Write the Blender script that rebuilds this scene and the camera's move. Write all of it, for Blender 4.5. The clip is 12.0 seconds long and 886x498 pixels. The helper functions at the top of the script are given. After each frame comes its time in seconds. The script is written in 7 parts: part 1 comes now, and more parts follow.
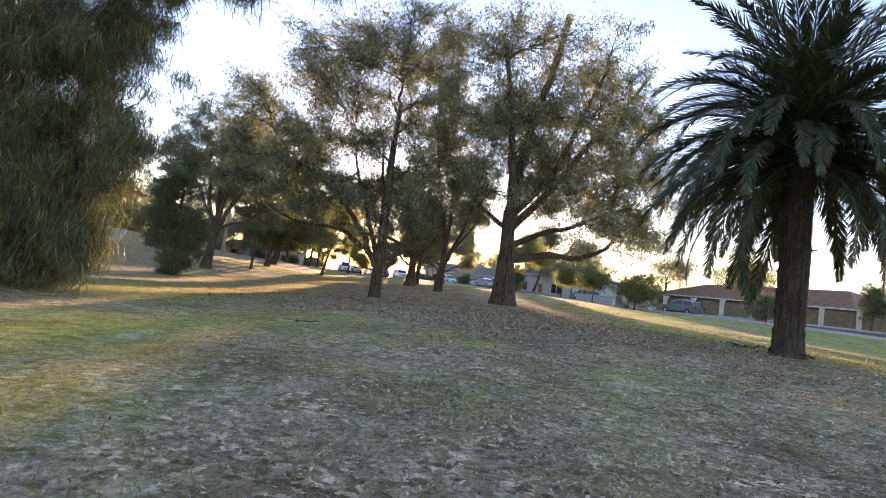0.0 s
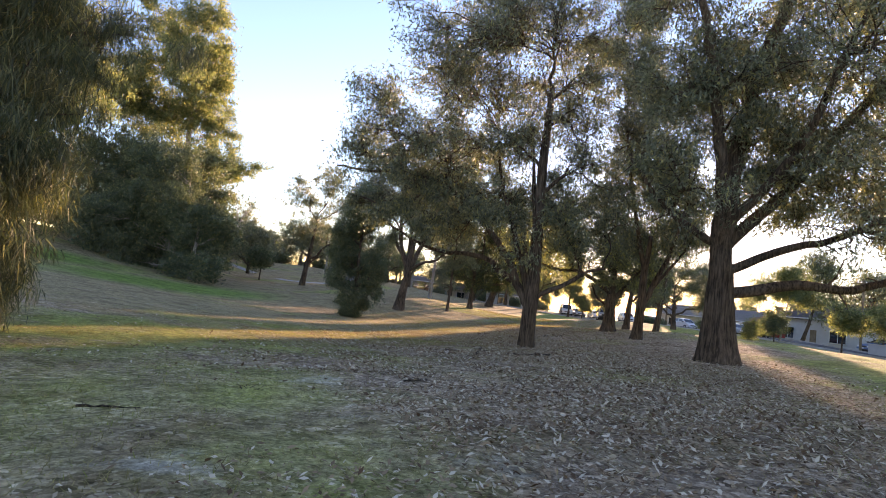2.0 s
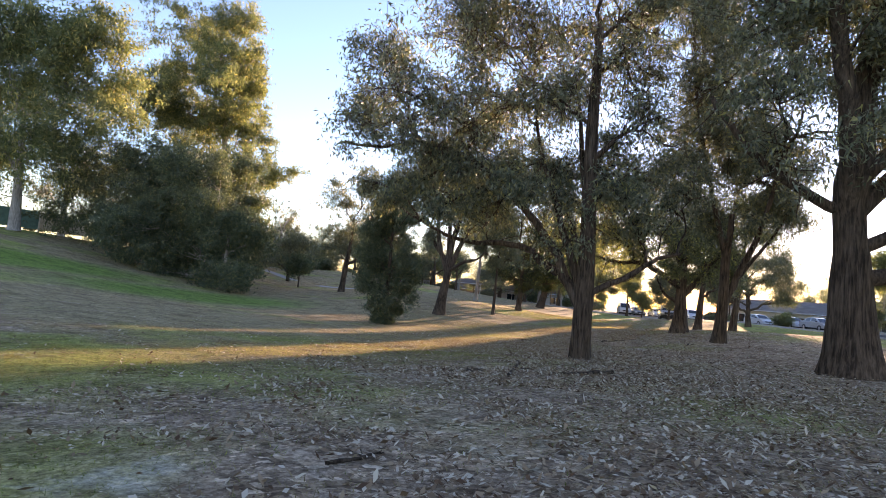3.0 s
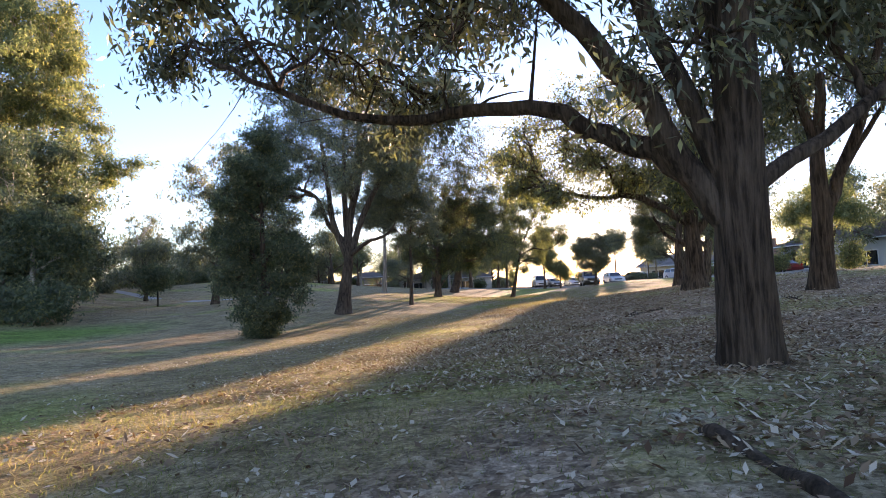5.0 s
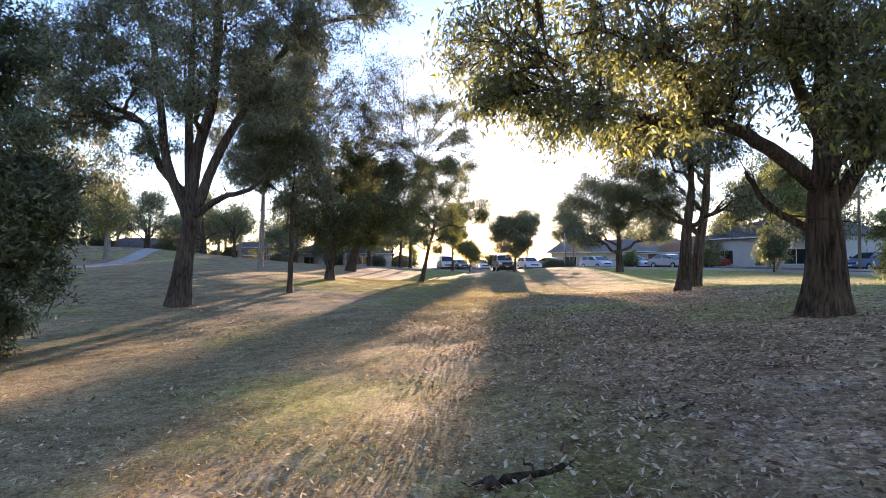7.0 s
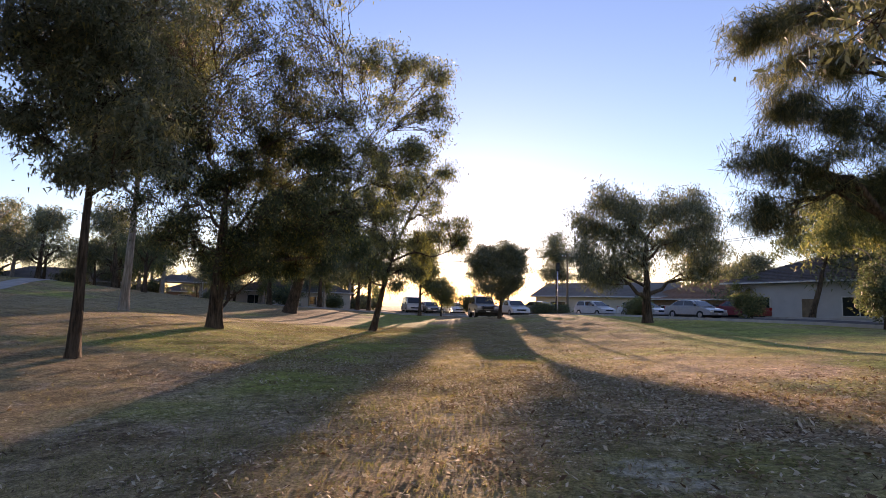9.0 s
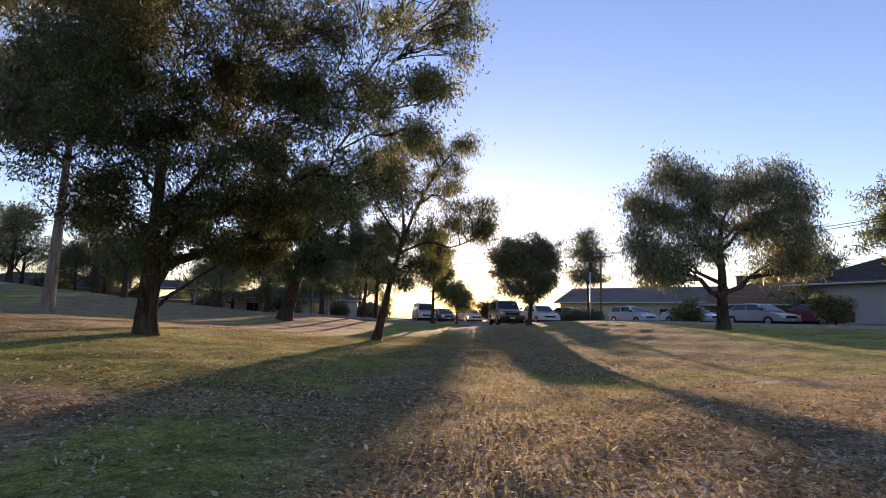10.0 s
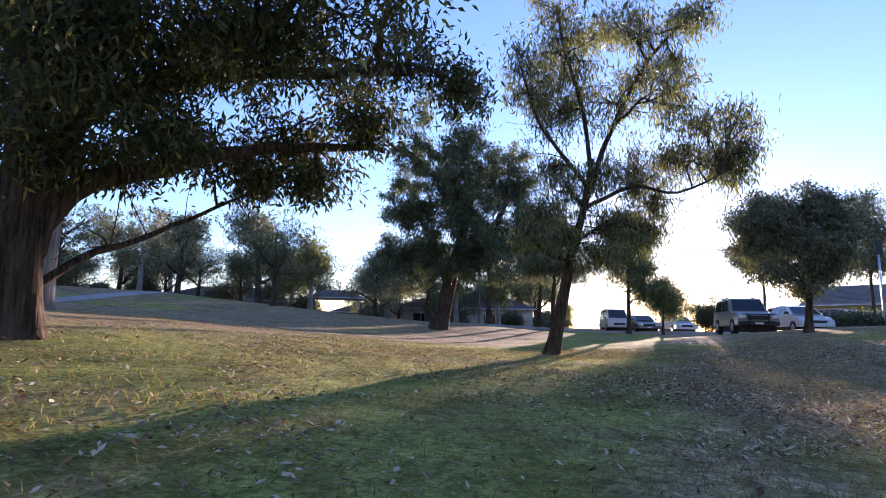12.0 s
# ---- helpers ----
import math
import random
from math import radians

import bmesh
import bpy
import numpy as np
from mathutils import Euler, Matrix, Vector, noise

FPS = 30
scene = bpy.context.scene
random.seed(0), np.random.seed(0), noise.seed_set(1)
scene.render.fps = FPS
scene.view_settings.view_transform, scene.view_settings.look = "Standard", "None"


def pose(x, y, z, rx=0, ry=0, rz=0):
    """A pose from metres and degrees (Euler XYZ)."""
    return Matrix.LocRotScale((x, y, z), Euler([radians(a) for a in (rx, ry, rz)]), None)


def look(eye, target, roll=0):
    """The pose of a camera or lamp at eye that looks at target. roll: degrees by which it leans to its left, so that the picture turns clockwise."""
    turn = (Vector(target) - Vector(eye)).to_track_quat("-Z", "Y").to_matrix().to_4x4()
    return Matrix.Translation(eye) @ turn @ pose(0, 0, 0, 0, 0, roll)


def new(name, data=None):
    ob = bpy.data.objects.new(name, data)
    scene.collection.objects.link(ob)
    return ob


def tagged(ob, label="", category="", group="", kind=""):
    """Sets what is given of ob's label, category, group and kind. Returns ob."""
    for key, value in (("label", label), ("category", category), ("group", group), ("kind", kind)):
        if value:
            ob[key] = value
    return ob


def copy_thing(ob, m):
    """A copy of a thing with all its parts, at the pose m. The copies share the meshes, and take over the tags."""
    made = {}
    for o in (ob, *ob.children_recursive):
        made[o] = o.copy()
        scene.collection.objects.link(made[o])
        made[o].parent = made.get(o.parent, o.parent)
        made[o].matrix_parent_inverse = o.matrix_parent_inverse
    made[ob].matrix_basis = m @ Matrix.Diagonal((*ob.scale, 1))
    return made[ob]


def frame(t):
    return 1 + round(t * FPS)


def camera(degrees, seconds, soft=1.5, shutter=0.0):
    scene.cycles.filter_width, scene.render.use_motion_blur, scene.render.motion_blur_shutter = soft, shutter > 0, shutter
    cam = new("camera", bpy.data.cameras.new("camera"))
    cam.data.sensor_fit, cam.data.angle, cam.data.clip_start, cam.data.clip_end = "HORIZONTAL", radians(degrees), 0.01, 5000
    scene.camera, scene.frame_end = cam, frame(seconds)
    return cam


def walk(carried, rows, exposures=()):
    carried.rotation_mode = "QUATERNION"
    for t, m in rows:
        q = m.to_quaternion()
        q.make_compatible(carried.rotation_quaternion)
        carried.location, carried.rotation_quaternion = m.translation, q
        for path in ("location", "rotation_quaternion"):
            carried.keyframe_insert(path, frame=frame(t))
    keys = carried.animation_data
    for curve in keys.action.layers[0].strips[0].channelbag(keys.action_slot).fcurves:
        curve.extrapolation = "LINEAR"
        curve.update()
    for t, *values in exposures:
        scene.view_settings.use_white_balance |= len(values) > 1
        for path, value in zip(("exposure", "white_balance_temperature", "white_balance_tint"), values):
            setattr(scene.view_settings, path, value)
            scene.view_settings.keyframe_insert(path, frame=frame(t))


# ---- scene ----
cam = camera(76.2, 12.0, soft=0.9, shutter=0.03)
PATH = [
    (0, pose(0.000, 0.000, 1.232, 93.26, -7.08, -3.43)),
    (0.5, pose(1.297, 1.363, 1.394, 93.22, -6.58, 4.74)),
    (1, pose(1.838, 3.176, 1.442, 94.13, -7.31, 9.89)),
    (1.5, pose(2.123, 4.781, 1.466, 94.60, -7.16, 15.41)),
    (2, pose(2.377, 6.331, 1.472, 94.71, -6.92, 20.59)),
    (2.5, pose(2.231, 8.151, 1.485, 94.52, -7.11, 25.33)),
    (4.5, pose(-1.622, 16.387, 1.128, 94.35, 3.05, 20.23)),
    (5, pose(-2.623, 18.525, 0.960, 94.19, 2.71, 15.94)),
    (5.5, pose(-3.389, 20.544, 0.970, 93.79, 2.20, 12.94)),
    (6, pose(-4.067, 22.915, 1.252, 91.01, 1.93, 10.25)),
    (6.5, pose(-4.839, 25.305, 1.384, 90.64, 1.21, 7.50)),
    (7, pose(-5.208, 27.822, 1.448, 91.50, -0.06, 5.35)),
    (9, pose(-5.801, 40.153, 1.446, 95.87, -1.34, 2.39)),
    (9.5, pose(-6.114, 43.308, 1.282, 96.42, -1.38, 2.45)),
    (10, pose(-6.502, 46.522, 1.090, 96.92, -1.26, 3.49)),
    (10.5, pose(-6.877, 49.264, 0.920, 97.29, -1.29, 3.61)),
    (11, pose(-6.973, 51.880, 0.765, 97.59, -0.71, 8.01)),
    (11.5, pose(-7.600, 54.697, 0.684, 97.81, -1.84, 16.40)),
    (12, pose(-8.131, 56.571, 0.667, 98.03, -0.97, 21.45)),
]

walk(cam, PATH, exposures=[(0.0, 2.8, 8600, 42), (0.6, 2.62, 8500, 43), (2.6, 2.6, 8000, 43), (5.0, 2.6, 7150, 42), (5.6, 2.52, 7100, 43), (6.0, 2.52, 7050, 42), (6.6, 2.6, 7050, 42), (7.2, 2.58, 7000, 42), (8.8, 1.74, 7700, 47), (10.2, 1.5, 7350, 44), (10.7, 1.45, 6900, 38), (11.2, 1.6, 6200, 38), (12.0, 2.0, 6100, 46)])

# ---- sky and sun ----
SUN_UP = radians(4.4)
world = bpy.data.worlds.new("world")
scene.world = world
world.use_nodes = True
wn = world.node_tree.nodes
wl = world.node_tree.links
sky = wn.new("ShaderNodeTexSky")
sky.sky_type = "NISHITA"
sky.sun_disc = False
sky.sun_elevation = SUN_UP
sky.sun_rotation = 0.0
sky.altitude = 50.0
sky.air_density = 1.0
sky.dust_density = 0.1
sky.ozone_density = 3.0
wn["Background"].inputs["Strength"].default_value = 0.15
wl.new(sky.outputs["Color"], wn["Background"].inputs["Color"])
lamp = bpy.data.lights.new("sun", "SUN")
lamp.energy = 4.2
lamp.angle = radians(0.5)
lamp.color = (1.0, 0.84, 0.56)
sun = new("sun", lamp)
sun.matrix_world = look((0, 0, 0), (0, -math.cos(SUN_UP), -math.sin(SUN_UP)))


# ---- materials ----
def material(name):
    mat = bpy.data.materials.new(name)
    mat.use_nodes = True
    nt = mat.node_tree
    return mat, nt.nodes, nt.links, nt.nodes["Principled BSDF"]


def ramp(nodes, links, source, stops):
    r = nodes.new("ShaderNodeValToRGB")
    while len(r.color_ramp.elements) < len(stops):
        r.color_ramp.elements.new(0.5)
    for e, (p, c) in zip(r.color_ramp.elements, stops):
        e.position, e.color = p, (*c, 1)
    links.new(source, r.inputs["Fac"])
    return r.outputs["Color"]


def noise_of(nodes, links, scale, detail=4.0, coord="Object", rough=0.55, stretch=None):
    tc = nodes.new("ShaderNodeTexCoord")
    n = nodes.new("ShaderNodeTexNoise")
    n.inputs["Scale"].default_value = scale
    n.inputs["Detail"].default_value = detail
    n.inputs["Roughness"].default_value = rough
    out = tc.outputs[coord]
    if stretch:
        mp = nodes.new("ShaderNodeMapping")
        mp.inputs["Scale"].default_value = stretch
        links.new(out, mp.inputs["Vector"])
        out = mp.outputs["Vector"]
    links.new(out, n.inputs["Vector"])
    return n.outputs["Fac"]


def bump(nodes, links, bsdf, height, strength, distance):
    b = nodes.new("ShaderNodeBump")
    b.inputs["Strength"].default_value = strength
    b.inputs["Distance"].default_value = distance
    links.new(height, b.inputs["Height"])
    links.new(b.outputs["Normal"], bsdf.inputs["Normal"])


def mixed(nodes, links, fac, a, b):
    m = nodes.new("ShaderNodeMix")
    m.data_type = "RGBA"
    links.new(fac, m.inputs["Factor"])
    for v, i in ((a, 6), (b, 7)):
        if isinstance(v, tuple):
            m.inputs[i].default_value = (*v, 1)
        else:
            links.new(v, m.inputs[i])
    return m.outputs[2]


def plain(name, color, rough=0.6, metal=0.0, vary=0.25, scale=3.0, relief=0.0):
    mat, nodes, links, bsdf = material(name)
    lo = tuple(c * (1 - vary) for c in color)
    hi = tuple(min(1, c * (1 + vary)) for c in color)
    links.new(ramp(nodes, links, noise_of(nodes, links, scale, 6), [(0.3, lo), (0.7, hi)]), bsdf.inputs["Base Color"])
    bsdf.inputs["Roughness"].default_value = rough
    bsdf.inputs["Metallic"].default_value = metal
    if relief:
        bump(nodes, links, bsdf, noise_of(nodes, links, scale * 12, 4), 0.5, relief)
    return mat


def bark_of(name, dark, light, streak=1.0):
    mat, nodes, links, bsdf = material(name)
    fine = noise_of(nodes, links, 11.0, 8, stretch=(1.8, 1.8, 0.16), rough=0.65)
    broad = noise_of(nodes, links, 1.3, 3)
    a = ramp(nodes, links, fine, [(0.40, dark), (0.62, light)])
    b = ramp(nodes, links, broad, [(0.35, tuple(c * 0.6 for c in dark)), (0.7, light)])
    fac = nodes.new("ShaderNodeValue")
    fac.outputs[0].default_value = 0.35
    links.new(mixed(nodes, links, fac.outputs[0], a, b), bsdf.inputs["Base Color"])
    bsdf.inputs["Roughness"].default_value = 0.95
    bsdf.inputs["Specular IOR Level"].default_value = 0.15
    bump(nodes, links, bsdf, fine, 1.0, 0.09 * streak)
    return mat


def leaf_of(name, dark, light, odd, through_light=0.33, gloss=0.6, shine=0.4, share=0.84):
    """Leaves: each leaf has its own tone, a few are of the odd tone; light shines through."""
    mat, nodes, links, bsdf = material(name)
    geo = nodes.new("ShaderNodeNewGeometry")
    col = ramp(nodes, links, geo.outputs["Random Per Island"], [(0.0, dark), (share, light), (share + 0.09, odd)])
    links.new(col, bsdf.inputs["Base Color"])
    bsdf.inputs["Roughness"].default_value = gloss
    bsdf.inputs["Specular IOR Level"].default_value = shine
    tr = nodes.new("ShaderNodeBsdfTranslucent")
    hot = nodes.new("ShaderNodeMix")
    hot.data_type, hot.blend_type = "RGBA", "MULTIPLY"
    hot.inputs["Factor"].default_value = 1.0
    links.new(col, hot.inputs[6])
    hot.inputs[7].default_value = (1.25, 1.35, 0.9, 1)
    links.new(hot.outputs[2], tr.inputs["Color"])
    mx = nodes.new("ShaderNodeMixShader")
    mx.inputs[0].default_value = through_light
    links.new(bsdf.outputs[0], mx.inputs[1])
    links.new(tr.outputs[0], mx.inputs[2])
    links.new(mx.outputs[0], nodes["Material Output"].inputs["Surface"])
    return mat


def ground_material():
    """Leaf litter and soil, dry grass and green grass in patches; flecks the size of leaves all over."""
    mat, nodes, links, bsdf = material("park_ground")
    tc = nodes.new("ShaderNodeTexCoord")
    warp = nodes.new("ShaderNodeTexNoise")
    warp.inputs["Scale"].default_value = 7.0
    warp.inputs["Detail"].default_value = 3.0
    links.new(tc.outputs["Object"], warp.inputs["Vector"])
    add = nodes.new("ShaderNodeMix")
    add.data_type = "VECTOR"
    add.inputs["Factor"].default_value = 0.16
    links.new(tc.outputs["Object"], add.inputs[4])
    links.new(warp.outputs["Color"], add.inputs[5])
    flecks = nodes.new("ShaderNodeTexVoronoi")
    flecks.inputs["Scale"].default_value = 22.0
    links.new(add.outputs[1], flecks.inputs["Vector"])
    sep = nodes.new("ShaderNodeSeparateColor")
    links.new(flecks.outputs["Color"], sep.inputs["Color"])
    fleck = sep.outputs[0]
    patch = noise_of(nodes, links, 0.16, 5)
    grain = noise_of(nodes, links, 26.0, 8, rough=0.75)
    mid = noise_of(nodes, links, 1.1, 6, rough=0.65)
    soil = ramp(nodes, links, grain, [(0.36, (0.11, 0.075, 0.054)), (0.5, (0.29, 0.212, 0.155)), (0.64, (0.52, 0.41, 0.315))])
    leaf = ramp(nodes, links, fleck, [(0.0, (0.06, 0.037, 0.024)), (0.45, (0.21, 0.14, 0.09)), (0.75, (0.37, 0.265, 0.18)), (1.0, (0.62, 0.51, 0.39))])
    straw = ramp(nodes, links, grain, [(0.34, (0.075, 0.055, 0.028)), (0.52, (0.24, 0.185, 0.098)), (0.68, (0.43, 0.345, 0.205))])
    green = ramp(nodes, links, grain, [(0.34, (0.085, 0.105, 0.03)), (0.52, (0.21, 0.255, 0.055)), (0.7, (0.42, 0.44, 0.13))])
    dry = ramp(nodes, links, noise_of(nodes, links, 0.7, 8, rough=0.72), [(0.5, (0, 0, 0)), (0.68, (0.7, 0.7, 0.7))])
    green = mixed(nodes, links, dry, green, straw)
    f0 = ramp(nodes, links, noise_of(nodes, links, 2.3, 6, rough=0.7), [(0.40, (0.1, 0.1, 0.1)), (0.56, (0.85, 0.85, 0.85))])
    sx = nodes.new("ShaderNodeSeparateXYZ")
    links.new(tc.outputs["Object"], sx.inputs[0])

    def calc(op, p, q):
        m = nodes.new("ShaderNodeMath")
        m.operation = op
        for v, i in ((p, 0), (q, 1)):
            if isinstance(v, (int, float)):
                m.inputs[i].default_value = v
            else:
                links.new(v, m.inputs[i])
        return m.outputs[0]

    def slide(axis, lo, hi, most=1.0):
        """0 below lo, most above hi, along one axis of the plan."""
        r = nodes.new("ShaderNodeMapRange")
        r.interpolation_type = "SMOOTHSTEP"
        r.inputs["From Min"].default_value, r.inputs["From Max"].default_value = min(lo, hi), max(lo, hi)
        r.inputs["To Min"].default_value, r.inputs["To Max"].default_value = (0.0, most) if lo < hi else (most, 0.0)
        links.new(sx.outputs[axis], r.inputs["Value"])
        return r.outputs[0]

    def total(*terms):
        out = terms[0]
        for q in terms[1:]:
            out = calc("ADD", out, q)
        return out
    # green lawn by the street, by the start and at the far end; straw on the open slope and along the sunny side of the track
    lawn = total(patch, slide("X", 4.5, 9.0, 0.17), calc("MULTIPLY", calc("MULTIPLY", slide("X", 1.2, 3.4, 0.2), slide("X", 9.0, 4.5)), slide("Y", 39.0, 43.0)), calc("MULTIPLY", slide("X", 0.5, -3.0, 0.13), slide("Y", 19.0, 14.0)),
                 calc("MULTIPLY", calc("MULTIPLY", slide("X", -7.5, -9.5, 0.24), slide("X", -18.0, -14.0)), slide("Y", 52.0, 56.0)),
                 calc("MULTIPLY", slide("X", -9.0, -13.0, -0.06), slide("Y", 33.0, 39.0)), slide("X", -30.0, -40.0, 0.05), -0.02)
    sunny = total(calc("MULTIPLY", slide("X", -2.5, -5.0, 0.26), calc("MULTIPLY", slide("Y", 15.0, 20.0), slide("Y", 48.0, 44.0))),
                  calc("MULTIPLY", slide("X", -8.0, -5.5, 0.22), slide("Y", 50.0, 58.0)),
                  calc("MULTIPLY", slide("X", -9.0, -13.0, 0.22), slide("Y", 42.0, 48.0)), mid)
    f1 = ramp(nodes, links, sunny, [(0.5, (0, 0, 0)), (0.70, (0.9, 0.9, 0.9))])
    f2 = ramp(nodes, links, lawn, [(0.49, (0, 0, 0)), (0.64, (0.85, 0.85, 0.85))])
    litter = mixed(nodes, links, f0, soil, leaf)
    # bare ashy spots where the grass has worn through
    ash = ramp(nodes, links, grain, [(0.34, (0.26, 0.235, 0.205)), (0.6, (0.52, 0.49, 0.44))])
    bare = calc("MULTIPLY", calc("MULTIPLY", slide("X", -9.0, -5.0), slide("X", 5.0, 2.0)),
                ramp(nodes, links, noise_of(nodes, links, 0.55, 6, rough=0.7), [(0.60, (0, 0, 0)), (0.70, (0.8, 0.8, 0.8))]))
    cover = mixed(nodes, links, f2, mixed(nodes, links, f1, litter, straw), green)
    cover = mixed(nodes, links, bare, cover, ash)
    # a damp hollow of lush grass below the bank
    hollow = nodes.new("ShaderNodeVectorMath")
    hollow.operation = "DISTANCE"
    squeeze = nodes.new("ShaderNodeMapping")
    squeeze.inputs["Scale"].default_value = (1.0, 0.45, 0.0)
    links.new(tc.outputs["Object"], squeeze.inputs["Vector"])
    links.new(squeeze.outputs["Vector"], hollow.inputs[0])
    hollow.inputs[1].default_value = (-27.5, 15.8, 0.0)
    wet = nodes.new("ShaderNodeMapRange")
    wet.inputs["From Min"].default_value = 5.4
    wet.inputs["From Max"].default_value = 2.4
    wet.inputs["To Max"].default_value = 0.85
    links.new(hollow.outputs["Value"], wet.inputs["Value"])
    bank = nodes.new("ShaderNodeVectorMath")
    bank.operation = "DISTANCE"
    links.new(squeeze.outputs["Vector"], bank.inputs[0])
    bank.inputs[1].default_value = (-36.0, 12.6, 0.0)
    damp = nodes.new("ShaderNodeMapRange")
    damp.inputs["From Min"].default_value = 5.6
    damp.inputs["From Max"].default_value = 3.0
    damp.inputs["To Max"].default_value = 0.85
    links.new(bank.outputs["Value"], damp.inputs["Value"])
    lush = ramp(nodes, links, grain, [(0.34, (0.035, 0.075, 0.012)), (0.52, (0.09, 0.18, 0.03)), (0.7, (0.22, 0.30, 0.07))])
    cover = mixed(nodes, links, calc("MAXIMUM", wet.outputs[0], damp.outputs[0]), cover, lush)
    # tufts and thin spots, a hand to a stride across
    tuft = ramp(nodes, links, noise_of(nodes, links, 4.5, 8, rough=0.8), [(0.36, (0.68, 0.64, 0.58)), (0.5, (1.4, 1.37, 1.31)), (0.64, (1.95, 1.88, 1.72))])
    worn = nodes.new("ShaderNodeMix")
    worn.data_type, worn.blend_type = "RGBA", "MULTIPLY"
    worn.inputs["Factor"].default_value = 1.0
    links.new(cover, worn.inputs[6])
    links.new(tuft, worn.inputs[7])
    blotch = ramp(nodes, links, noise_of(nodes, links, 0.85, 7, rough=0.68), [(0.36, (0.72, 0.67, 0.63)), (0.5, (1.0, 1.0, 1.0)), (0.66, (1.24, 1.2, 1.15))])
    spots = nodes.new("ShaderNodeMix")
    spots.data_type, spots.blend_type = "RGBA", "MULTIPLY"
    spots.inputs["Factor"].default_value = 1.0
    links.new(worn.outputs[2], spots.inputs[6])
    links.new(blotch, spots.inputs[7])
    links.new(spots.outputs[2], bsdf.inputs["Base Color"])
    bsdf.inputs["Roughness"].default_value = 1.0
    bsdf.inputs["Specular IOR Level"].default_value = 0.1
    b1 = nodes.new("ShaderNodeBump")
    b1.inputs["Strength"].default_value = 0.6
    b1.inputs["Distance"].default_value = 0.012
    links.new(fleck, b1.inputs["Height"])
    b2 = nodes.new("ShaderNodeBump")
    b2.inputs["Strength"].default_value = 1.0
    b2.inputs["Distance"].default_value = 0.013
    links.new(grain, b2.inputs["Height"])
    links.new(b1.outputs["Normal"], b2.inputs["Normal"])
    links.new(b2.outputs["Normal"], bsdf.inputs["Normal"])
    return mat


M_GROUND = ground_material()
M_BARK = bark_of("grey_bark", (0.030, 0.019, 0.013), (0.20, 0.142, 0.10))
M_PALE = bark_of("pale_bark", (0.20, 0.17, 0.14), (0.52, 0.47, 0.41), 0.4)
M_LEAF = leaf_of("gum_leaf", (0.088, 0.099, 0.059), (0.218, 0.230, 0.147), (0.33, 0.30, 0.12), 0.2, 0.5)
# gum leaf in shade: the shade is put into a darker colour
M_SHADE = leaf_of("shaded_gum_leaf", (0.045, 0.057, 0.030), (0.128, 0.143, 0.075), (0.30, 0.27, 0.08), 0.2, 0.7, 0.2)
# warmer leaf tone with sunlight painted into the colour
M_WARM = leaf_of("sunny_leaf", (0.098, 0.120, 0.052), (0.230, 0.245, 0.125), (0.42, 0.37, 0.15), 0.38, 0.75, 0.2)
# gum leaf against the sun: the backlight is tinted into its colours
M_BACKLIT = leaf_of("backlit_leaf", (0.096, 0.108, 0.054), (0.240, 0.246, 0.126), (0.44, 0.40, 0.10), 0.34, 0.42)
M_DARK = leaf_of("shrub_leaf", (0.055, 0.073, 0.042), (0.137, 0.166, 0.094), (0.234, 0.234, 0.104), 0.3)
M_NEEDLE = leaf_of("needle", (0.051, 0.059, 0.032), (0.142, 0.149, 0.078), (0.297, 0.257, 0.108), 0.36)
M_PALM = leaf_of("palm_leaflet", (0.029, 0.039, 0.023), (0.075, 0.091, 0.055), (0.156, 0.156, 0.078), 0.12, 0.6, 0.25)
M_PALM_BARK = bark_of("palm_bark", (0.035, 0.028, 0.023), (0.13, 0.105, 0.085))
M_LITTER = leaf_of("fallen_leaf", (0.12, 0.060, 0.034), (0.43, 0.29, 0.185), (0.68, 0.57, 0.44), 0.15, 0.8, 0.15, 0.70)
M_GRASS = leaf_of("dry_grass", (0.14, 0.115, 0.055), (0.42, 0.325, 0.16), (0.19, 0.215, 0.055), 0.4, 0.9, 0.05)
M_GREEN = leaf_of("green_grass", (0.069, 0.098, 0.029), (0.230, 0.265, 0.057), (0.460, 0.391, 0.115), 0.4, 0.9, 0.05)

# ---- the lie of the land ----
HILLS = (
    (1.23, 1.32, 0.45, 1.96, 1.66, 0.26, 1.39),
    (-0.01, -0.39, 1.52, 0.9, -0.86, 0.75, 1.61),
    (0.35, -0.0, 0.42, -2.29, -0.57, -0.47, 0.25),
    (0.17, 0.38, 0.13, 0.39, 5.02, -0.44, 0.56),
    (-0.9, -0.66, -1.29, -1.98, -4.3, -2.49, -0.38),
    (0.34, 1.18, 0.35, 3.79, 0.35, 4.24, 0.9),
    (-0.96, 0.25, -1.31, -0.04, -0.91, -0.18, -1.3),
)


